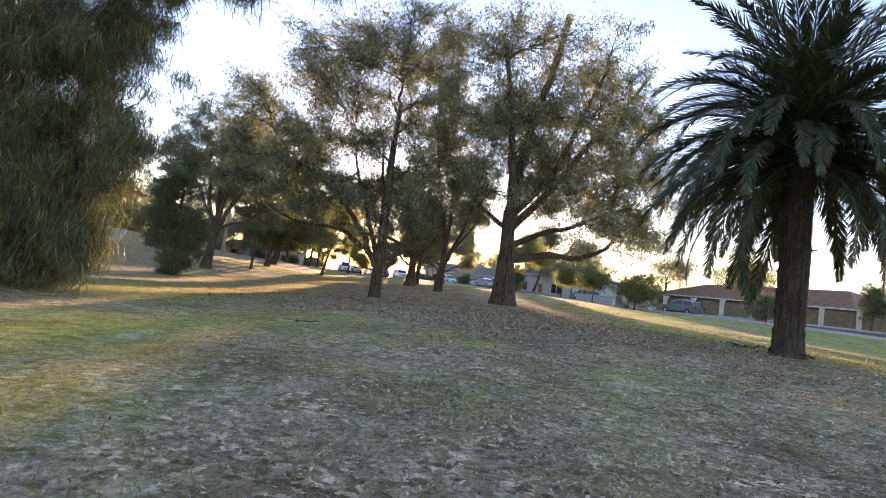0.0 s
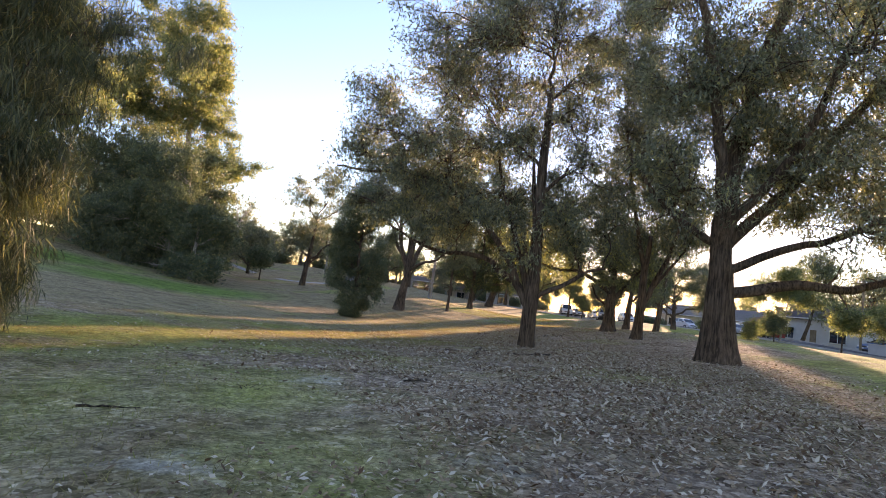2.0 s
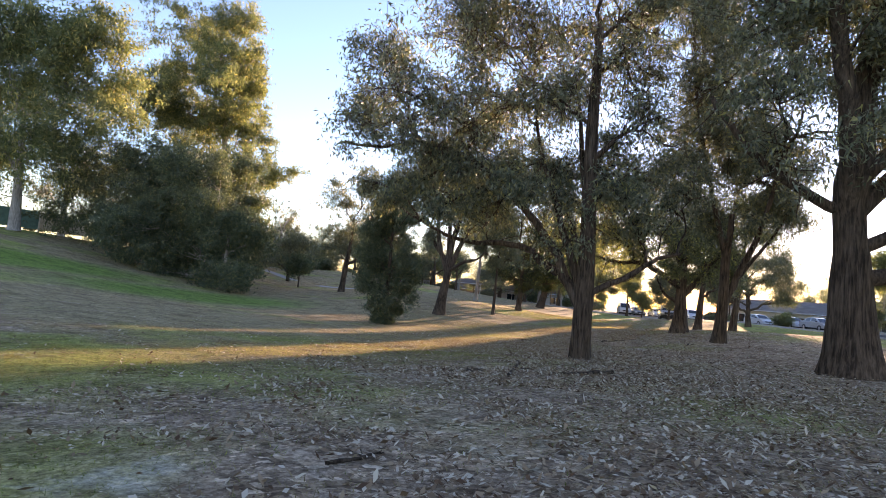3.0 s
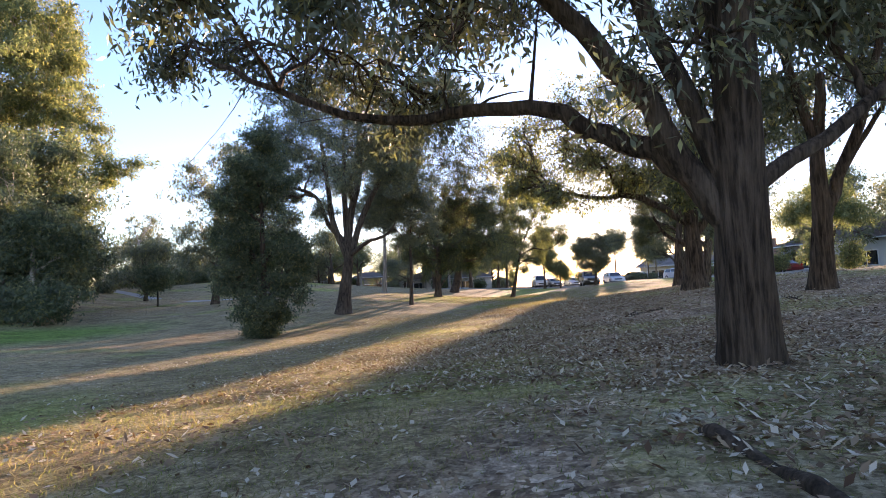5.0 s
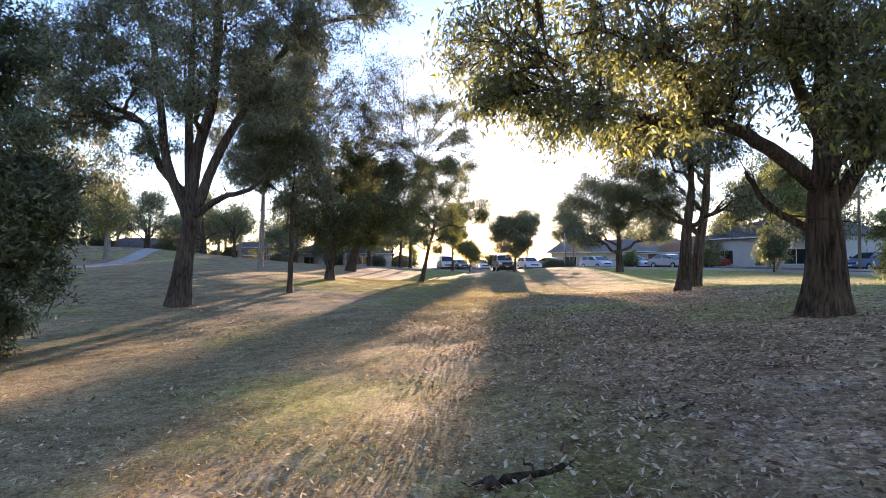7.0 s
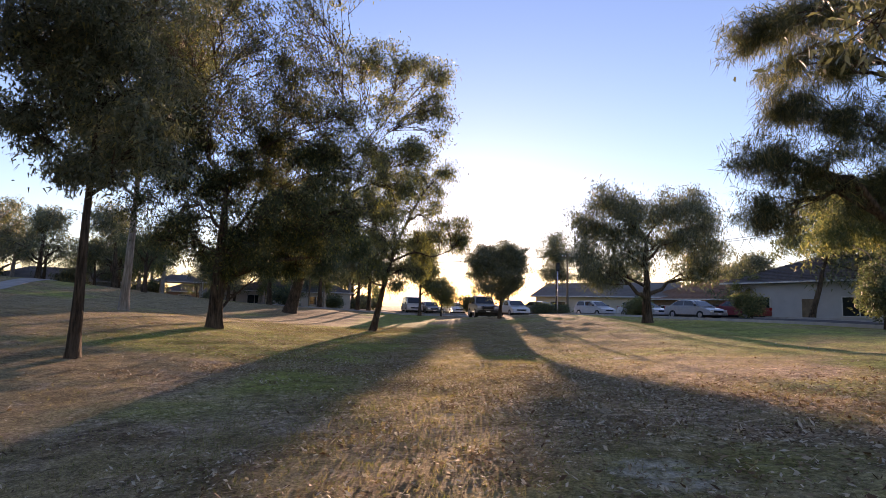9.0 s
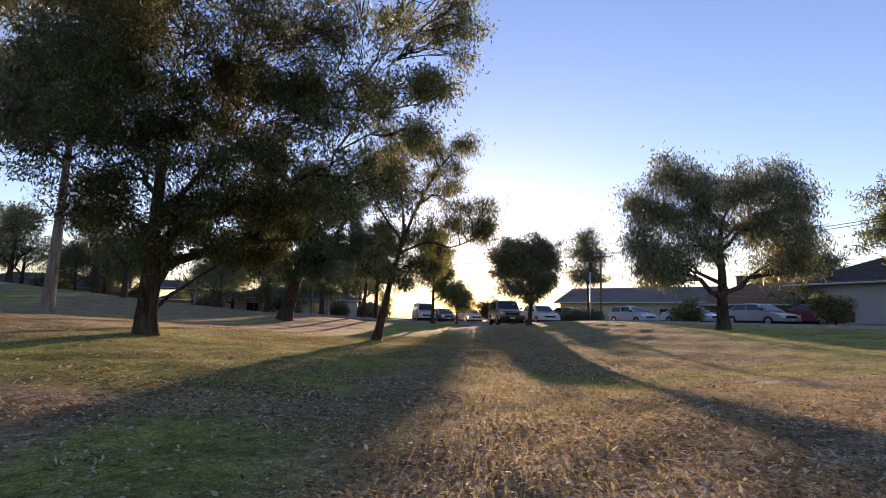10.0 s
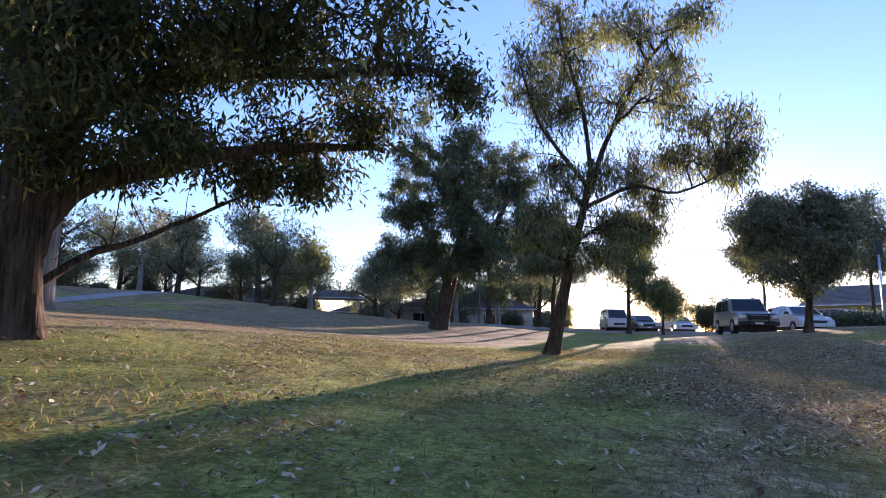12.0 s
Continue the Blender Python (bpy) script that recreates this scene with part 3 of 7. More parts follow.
tree("eucalyptus_tree", "tall gum tree with long limbs arching over the grass", (-1.38, 24.35), (0.07, -0.68, 8.27), [
        (-1.83, -2.17, 9.37, 1.57, 1.04), (-0.10, -0.59, 10.25, 1.46, 1.28), (1.44, 0.05, 10.29, 0.92, 1.10), (-1.72, 0.66, 8.48, 1.59, 1.20),
        (0.59, 0.19, 7.69, 1.12, 1.30), (-3.98, 0.05, 9.53, 1.21, 0.91), (-0.28, -0.38, 3.04, 0.72, 0.72), (-5.93, -1.50, 8.11, 0.97, 0.74),
        (-3.89, -2.55, 6.10, 1.23, 0.74), (-6.06, -1.56, 6.20, 0.73, 0.54), (-2.89, -1.11, 5.91, 1.20, 0.83), (-3.77, -3.01, 9.43, 0.87, 0.78),
        (-7.77, 1.57, 4.76, 0.35, 0.38), (-7.19, 2.23, 5.03, 0.58, 0.43), (-6.40, 2.70, 4.78, 0.69, 0.54)] + [
        (-5.49, 3.04, 4.57, 0.75, 0.60), (-4.60, 3.43, 4.15, 0.70, 0.50), (-3.82, 3.62, 4.00, 0.40, 0.35), (-5.10, 2.73, 5.33, 0.86, 0.38),
        (-3.88, 3.34, 5.39, 0.79, 0.39), (-2.46, 3.12, 5.23, 0.74, 0.37), (0.31, -1.18, 12.32, 1.42, 1.07), (-1.74, -0.34, 11.16, 1.46, 1.22),
        (-3.50, -0.07, 9.50, 1.22, 1.10), (-3.55, 1.01, 6.77, 1.52, 1.39), (-1.20, 0.69, 4.76, 0.70, 0.44), (-0.19, 1.40, 5.23, 0.73, 0.45),
        (0.99, 1.94, 4.92, 0.73, 0.55), (1.69, 2.63, 4.28, 0.48, 0.48), (-4.85, -2.45, 6.98, 1.05, 0.86)] + [
        (-5.75, -1.94, 5.70, 0.89, 0.89), (-3.99, -1.26, 4.96, 1.39, 0.90), (-2.55, 0.03, 3.88, 1.24, 0.83), (-3.37, -1.15, 7.90, 1.20, 1.20),
        (-1.28, 0.34, 6.79, 1.46, 1.25), (-1.72, -1.32, 9.90, 1.37, 1.18), (1.27, -0.16, 5.96, 0.79, 1.10), (0.80, -0.20, 7.76, 0.80, 0.96),
        (0.74, 0.12, 4.64, 0.81, 0.56), (-0.68, -0.42, 6.90, 0.99, 0.99)] + [
        (-3.67, -1.02, 9.95, 1.09, 0.93), (-2.67, -0.42, 10.88, 1.31, 1.11), (-1.17, -0.68, 11.17, 1.26, 1.07), (0.12, 0.30, 11.22, 1.30, 1.11),
        (-3.29, -0.25, 8.57, 1.12, 0.96), (-1.79, -0.21, 8.62, 1.10, 0.94), (-0.58, 1.00, 9.11, 1.15, 0.98), (0.89, -0.41, 8.61, 1.05, 0.89),
        (-3.68, -1.00, 6.81, 0.89, 0.76), (-2.12, -1.13, 6.43, 0.96, 0.82), (-0.77, -0.81, 6.40, 0.96, 0.82), (-3.03, -1.01, 5.20, 0.88, 0.75),
        (-1.90, -0.38, 4.80, 0.80, 0.68), (0.34, 0.41, 5.54, 0.80, 0.68), (0.98, 0.66, 6.90, 0.91, 0.77), (-6.08, -0.07, 8.34, 0.96, 0.82),
        (-5.86, -1.03, 6.70, 0.82, 0.69), (-4.20, -2.40, 5.38, 0.75, 0.63)] + [
        (-0.73, 0.33, 4.97, 0.48, 0.41), (-0.14, 0.96, 4.77, 0.50, 0.43), (0.65, -0.34, 4.20, 0.48, 0.41), (1.14, -0.24, 3.84, 0.47, 0.40),
        (1.04, 0.67, 3.50, 0.46, 0.39), (2.12, 2.10, 4.77, 0.61, 0.51), (-0.70, 0.07, 4.10, 0.35, 0.29), (-1.24, -1.31, 4.04, 0.33, 0.28),
        (-1.82, -1.22, 4.20, 0.34, 0.29), (-3.22, -1.19, 4.51, 0.37, 0.31), (-4.13, -0.76, 5.15, 0.36, 0.31), (-2.83, -1.02, 3.95, 0.33, 0.28),
        (-3.52, -1.53, 3.45, 0.29, 0.24), (-4.17, -1.67, 4.13, 0.29, 0.25), (-4.92, -1.64, 3.73, 0.26, 0.22)],
     0.25, 1.6, 4, M_LEAF, M_BARK, 98000, size=0.135, width=0.04, flare=1.15, twigs=95, group=GUM,
     boughs=[(0.153, 0.030, [(-0.02, -0.12, 1.45), (-0.54, 0.04, 2.00), (-1.14, 0.19, 2.37), (-1.71, 0.34, 2.76), (-2.60, 0.41, 2.89), (-3.65, 0.42, 2.90), (-4.75, 0.38, 3.32), (-5.91, 0.31, 3.91)]),
        (0.132, 0.026, [(-0.00, -0.13, 1.59), (-0.59, -0.15, 3.18), (-1.04, -0.09, 4.40), (-1.45, -0.02, 5.62), (-1.78, 0.05, 7.25)]),
        (0.153, 0.035, [(-0.02, -0.12, 1.37), (-0.40, -0.10, 1.86), (-0.85, -0.13, 2.75), (-1.47, -0.22, 3.54), (-2.21, -0.35, 4.29), (-3.13, -0.54, 4.99), (-4.29, -0.80, 5.40), (-5.69, -1.10, 5.32), (-6.97, -1.37, 5.39)]),
        (0.219, 0.028, [(0.10, -0.09, 1.58), (0.01, -0.09, 3.10), (-0.15, -0.08, 4.22), (-0.32, -0.08, 5.45), (-0.53, -0.13, 7.21)])] + [(0.091, 0.035, [(0.35, -0.01, 1.72), (1.11, 0.40, 2.29), (1.60, 0.72, 2.68), (2.09, 1.06, 2.85)])])
tree("eucalyptus_tree", "slender forked gum tree in the clump", (1.69, 31.92), (0.17, -0.32, 4.46), [
        (-1.38, -1.32, 9.54, 1.44, 1.92), (-0.06, -0.12, 7.19, 1.47, 1.71), (-1.30, -1.06, 5.93, 1.20, 1.43), (0.68, 0.53, 9.42, 1.50, 2.00),
        (-0.43, -1.09, 11.60, 1.44, 1.68), (1.12, 0.09, 4.48, 0.80, 0.74), (0.30, -0.12, 6.37, 0.95, 0.82), (1.83, 0.16, 5.88, 0.80, 0.80),
        (-0.44, 0.08, 4.30, 0.56, 0.70), (0.96, -0.17, 7.32, 1.08, 0.67), (-1.35, -0.70, 14.58, 1.60, 1.91), (-0.46, -0.36, 11.55, 1.61, 1.77),
        (-2.53, -0.61, 12.48, 1.59, 1.91), (-0.48, 0.13, 8.06, 1.46, 1.62), (-1.91, -1.49, 12.04, 1.57, 1.83)] + [
        (-0.82, -0.66, 8.59, 1.45, 1.58), (-1.94, -1.09, 6.01, 1.30, 1.30), (-0.34, -0.68, 14.07, 1.33, 1.60), (-0.32, -0.99, 10.07, 1.29, 1.94),
        (0.90, 0.03, 7.06, 1.08, 1.52), (-1.01, -0.82, 6.35, 1.07, 0.81), (0.78, 0.10, 5.80, 1.09, 0.82), (1.86, 0.26, 4.68, 0.80, 0.80),
        (1.46, 0.57, 6.85, 1.25, 0.84)],
     0.22, 1.2, 5, M_LEAF, M_BARK, 80000, width=0.046, simple=True, group=GUM,
     boughs=[(0.15, 0.045, [(0.05, 0.0, 1.50), (0.45, -0.10, 2.30), (1.00, -0.20, 3.70), (1.45, -0.20, 5.40), (1.80, -0.10, 7.60)]),
        (0.09, 0.030, [(0.06, 0.0, 1.80), (0.75, 0.10, 2.70), (1.50, 0.20, 3.80), (2.10, 0.20, 4.90)]),
        (0.12, 0.030, [(0.10, -0.1, 3.00), (-0.40, -0.30, 5.00), (-1.00, -0.70, 8.00), (-1.30, -0.90, 11.50)])])
tree("eucalyptus_tree", "broad gum tree with thick straight trunk on leaf litter", (0.09, 37.54), (0.05, -0.05, 3.52), [
        (-3.51, -0.93, 5.62, 1.34, 0.94), (-1.39, 1.58, 7.11, 1.71, 0.93), (-0.01, -0.19, 6.08, 1.63, 1.08), (1.96, 0.44, 5.85, 1.38, 1.11),
        (-5.01, -1.23, 4.31, 0.94, 0.87), (-3.17, 1.15, 4.65, 1.39, 0.93), (-1.69, -0.55, 4.35, 1.21, 0.94), (0.94, 1.85, 5.11, 1.54, 1.08),
        (1.82, 0.30, 3.88, 0.82, 0.96), (-4.43, 1.36, 3.69, 0.87, 0.55), (-2.96, -1.07, 2.99, 0.79, 0.40), (0.92, 0.01, 2.66, 0.68, 0.41),
        (-5.09, -0.70, 4.24, 0.81, 0.63), (-3.62, 0.15, 4.31, 0.88, 0.68), (-2.55, -0.40, 4.35, 0.82, 0.64)] + [
        (-4.17, -0.42, 3.29, 0.74, 0.41), (-5.36, -0.74, 3.50, 0.45, 0.36), (-1.21, 0.32, 4.78, 0.87, 0.58), (-1.93, -0.37, 3.43, 0.63, 0.41)] + [
        (-5.74, 0.68, 4.85, 0.84, 0.72), (-4.84, -1.36, 5.16, 0.79, 0.67), (-4.93, -0.60, 3.74, 0.70, 0.59), (-4.02, -0.62, 6.03, 0.83, 0.70),
        (-3.79, -0.07, 4.78, 0.86, 0.73), (-3.88, -1.72, 3.09, 0.51, 0.43), (-2.85, -0.82, 5.43, 0.94, 0.79), (-2.80, -1.05, 4.01, 0.79, 0.67),
        (-2.23, -1.19, 6.15, 0.90, 0.77), (-1.74, -0.93, 4.75, 0.91, 0.78), (-1.61, -0.67, 3.61, 0.66, 0.56), (-0.82, -0.36, 6.07, 0.94, 0.80),
        (-0.60, -0.77, 4.43, 0.85, 0.72), (0.30, 0.36, 3.56, 0.63, 0.53), (0.44, -0.32, 5.68, 0.93, 0.79), (0.18, -2.31, 3.90, 0.68, 0.58),
        (1.76, 1.19, 3.56, 0.65, 0.56), (1.79, 0.04, 5.41, 0.80, 0.68), (1.87, -0.21, 3.98, 0.52, 0.45), (2.01, 0.56, 2.78, 0.42, 0.35),
        (3.09, 0.73, 5.81, 0.83, 0.70), (2.97, 0.57, 4.65, 0.62, 0.52),
        (-0.24, -0.88, 4.29, 0.50, 0.43), (0.27, -0.81, 3.79, 0.46, 0.39), (1.35, 0.61, 5.04, 0.58, 0.49), (-0.59, -1.71, 3.04, 0.32, 0.27), (-0.34, -0.14, 4.78, 0.50, 0.42), (-0.24, -1.65, 2.74, 0.29, 0.24), (-0.26, 0.77, 4.66, 0.40, 0.34),
        (3.46, 0.99, 5.80, 0.67, 0.57), (3.08, -0.75, 4.30, 0.49, 0.42), (2.28, -0.16, 4.69, 0.52, 0.45), (2.36, 0.48, 6.00, 0.62, 0.52), (4.24, 1.84, 6.79, 0.66, 0.56)],
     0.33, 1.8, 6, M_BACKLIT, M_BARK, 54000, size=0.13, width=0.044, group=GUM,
     boughs=[(0.252, 0.040, [(-0.08, -0.07, 2.36), (0.09, 0.11, 3.80), (0.30, 0.29, 5.29), (0.47, 0.47, 6.56), (0.78, 0.66, 8.46)]),
        (0.146, 0.029, [(-0.17, -0.07, 2.18), (-0.97, -0.32, 2.69), (-1.84, -0.57, 3.06), (-2.68, -0.81, 3.01), (-3.58, -1.06, 3.19), (-4.27, -1.29, 3.31)]),
        (0.156, 0.029, [(0.10, -0.04, 1.72), (0.73, 0.13, 2.57), (1.28, 0.28, 3.34), (1.94, 0.45, 4.33), (2.81, 0.63, 5.34)]),
        (0.137, 0.030, [(-0.12, -0.09, 2.82), (-0.39, 0.12, 4.10), (-0.64, 0.34, 5.35), (-0.80, 0.55, 6.67)])] + [(0.082, 0.034, [(-0.17, -0.05, 1.44), (-0.78, 0.13, 1.84), (-1.04, 0.34, 2.44)])])
tree("eucalyptus_tree", "slender gum tree with thin drooping crown", (0.57, 46.02), (0.30, -0.08, 4.10), [
        (-1.33, -0.09, 4.66, 1.06, 0.89), (-0.42, -1.03, 4.92, 1.17, 1.00), (1.17, -0.24, 4.57, 1.04, 0.87), (1.66, -0.96, 2.73, 0.83, 0.66),
        (-0.02, -0.35, 6.32, 1.22, 1.04)],
     0.22, 2.0, 7, M_LEAF, M_BARK, 16000, group=GUM)
tree("eucalyptus_tree", "tall forked gum tree on the open slope", (-16.62, 47.30), (0.57, 0.02, 4.85), [
        (-1.78, -0.72, 11.93, 1.56, 2.08), (-0.55, 1.36, 14.30, 1.95, 2.23), (2.50, 0.45, 14.61, 1.85, 1.59), (3.70, -2.70, 10.59, 1.61, 1.38),
        (4.91, 1.34, 12.85, 1.61, 1.34), (6.94, 0.67, 11.04, 1.03, 0.77), (-1.40, -1.03, 8.68, 1.28, 1.15), (1.36, -2.12, 8.88, 1.68, 1.44),
        (2.59, -0.19, 8.83, 1.41, 1.54), (4.54, -1.07, 9.65, 1.22, 1.10), (-2.74, -1.18, 7.59, 0.90, 0.77), (-3.62, -0.75, 7.81, 1.21, 0.81),
        (-3.25, 0.79, 9.61, 1.52, 1.30), (-0.48, -0.01, 9.83, 1.45, 1.24), (1.65, -2.53, 6.92, 1.07, 1.07)] + [
        (-1.79, 0.36, 8.33, 1.27, 1.06), (2.46, -0.29, 8.39, 1.21, 1.01), (-1.10, -1.06, 11.02, 1.58, 1.18), (-3.78, -2.33, 9.01, 1.31, 1.12),
        (-2.97, -1.08, 10.09, 1.59, 1.19), (-3.72, -1.87, 6.31, 1.05, 0.95), (2.39, -0.64, 10.27, 1.59, 1.19), (5.37, -1.02, 9.98, 1.34, 0.77),
        (3.24, 0.36, 7.35, 1.24, 1.03)] + [
        (-2.79, -1.36, 11.92, 1.40, 1.19), (-3.12, -1.40, 9.37, 1.14, 0.97), (-1.98, 0.13, 13.23, 1.60, 1.36), (-0.39, -1.75, 10.02, 1.35, 1.15),
        (-1.78, -0.43, 8.48, 1.18, 1.00), (1.09, -1.45, 11.48, 1.35, 1.15), (0.43, 0.88, 9.99, 1.49, 1.26), (0.14, 0.17, 7.68, 1.19, 1.01),
        (2.05, 1.36, 13.03, 1.50, 1.27), (3.01, 0.17, 10.08, 1.29, 1.10), (2.44, 0.73, 7.90, 1.19, 1.01), (4.56, 0.61, 11.92, 1.30, 1.11),
        (5.10, 0.38, 9.69, 1.16, 0.98), (4.07, 0.84, 7.80, 1.05, 0.90), (6.77, 0.30, 11.31, 1.01, 0.86), (6.14, 0.85, 12.64, 1.17, 0.99),
        (-2.96, -0.02, 6.78, 0.86, 0.73), (-1.16, -0.17, 5.84, 0.79, 0.67)],
     0.40, 2.6, 8, M_LEAF, M_BARK, 95000, width=0.05, simple=True, group=GUM,
     boughs=[(0.428, 0.167, [(0.19, -0.06, 2.99), (0.53, 0.04, 5.26), (1.08, 0.16, 7.34), (1.23, 0.23, 9.87), (1.28, 0.31, 12.01)]),
        (0.286, 0.100, [(-0.08, -0.09, 3.19), (-0.32, -0.33, 5.20), (-0.42, -0.56, 7.17), (-0.62, -0.81, 9.51)]),
        (0.184, 0.063, [(-0.32, -0.14, 4.01), (-0.70, -0.07, 5.05), (-1.49, -0.06, 6.72), (-3.01, -0.10, 7.38), (-4.56, -0.12, 7.62)]),
        (0.245, 0.064, [(0.49, -0.04, 3.19), (1.21, 0.18, 5.27), (2.15, 0.41, 7.18), (3.32, 0.67, 9.13), (4.72, 0.97, 10.47), (6.57, 1.33, 10.99)])] + [(0.153, 0.050, [(0.59, -0.03, 3.29), (1.59, -0.12, 3.89), (2.67, -0.19, 4.17), (3.34, -0.31, 4.74)]),
        (0.224, 0.096, [(0.29, -0.06, 3.40), (0.21, 0.19, 6.12), (0.14, 0.45, 8.73), (0.07, 0.71, 11.41)])])
tree("conical_shrub", "dense dark conical shrub standing on dry grass", (-15.47, 37.95), (0.06, -0.09, 5.67), [
        (0.30, -0.21, 7.72, 0.75, 0.75), (0.14, -1.09, 6.50, 0.66, 0.63), (0.22, 0.23, 6.49, 0.85, 0.77), (-0.72, -0.86, 5.33, 0.73, 0.68),
        (-0.09, 0.09, 5.03, 1.02, 0.81), (-1.12, -0.65, 3.99, 0.62, 0.66), (1.16, -0.02, 3.77, 0.91, 0.75), (-0.78, 0.41, 3.39, 1.30, 0.83),
        (1.46, 0.05, 2.85, 0.58, 0.66), (-0.84, -0.37, 2.26, 0.91, 0.70), (0.78, 0.07, 2.04, 0.80, 0.70), (0.15, -0.84, 1.11, 0.77, 0.56),
        (0.37, -0.14, 0.89, 0.63, 0.58), (-0.37, 0.17, 0.20, 0.48, 0.31)],
     0.16, 0.5, 9, M_DARK, M_BARK, 80000, size=0.13, width=0.05, simple=True, droop=0.2, twigs=60)
tree("eucalyptus_tree", "pale-trunked gum tree with sparse crown", (-21.30, 65.20), (0.35, -0.09, 8.41), [
        (0.78, -0.32, 11.53, 2.27, 2.49), (3.03, -1.10, 13.84, 1.77, 1.99), (-0.30, -0.30, 7.96, 1.59, 1.59), (-1.22, 0.55, 13.75, 1.86, 1.86),
        (0.02, -1.52, 12.32, 2.35, 2.09), (2.31, -1.84, 8.99, 1.52, 1.78), (-1.03, -0.96, 7.92, 1.58, 1.58), (2.14, -0.46, 12.55, 1.90, 1.90)] + [
        (-2.86, -0.51, 11.38, 1.22, 1.04), (-1.59, 0.28, 12.30, 1.26, 1.07), (0.08, 0.81, 12.07, 1.29, 1.09), (-4.02, 1.20, 9.65, 1.08, 0.92),
        (-0.37, -0.99, 9.02, 1.08, 0.92), (1.15, -0.47, 9.01, 1.10, 0.94), (2.72, -0.55, 10.41, 0.99, 0.84), (-0.22, -0.24, 6.95, 0.85, 0.72),
        (1.32, -0.05, 6.79, 0.85, 0.73), (-1.04, -0.99, 6.48, 0.74, 0.62), (2.41, 0.32, 8.36, 0.87, 0.74)],
     0.20, 5.0, 10, M_LEAF, M_PALE, 56000, size=0.22, width=0.07, group=GUM)
tree("eucalyptus_tree", "thin leaning gum sapling with drooping leaves", (-14.35, 52.26), (0.19, -0.13, 5.49), [
        (-1.63, -0.21, 9.06, 1.27, 1.27), (0.13, -0.01, 8.06, 1.14, 1.27), (-0.92, 0.03, 7.07, 1.14, 1.02), (0.21, 0.46, 10.26, 1.16, 1.16),
        (-1.10, -0.59, 7.08, 1.37, 1.00), (0.42, -0.59, 7.34, 1.37, 0.99), (-0.66, -0.30, 5.65, 1.13, 0.75), (0.70, -0.06, 6.14, 1.02, 0.90),
        (-1.45, -0.54, 5.17, 0.74, 0.62), (1.69, -0.68, 4.78, 0.72, 0.72), (0.24, -0.46, 4.08, 0.61, 0.49)],
     0.13, 3.0, 11, M_LEAF, M_BARK, 44000, simple=True, group=GUM)
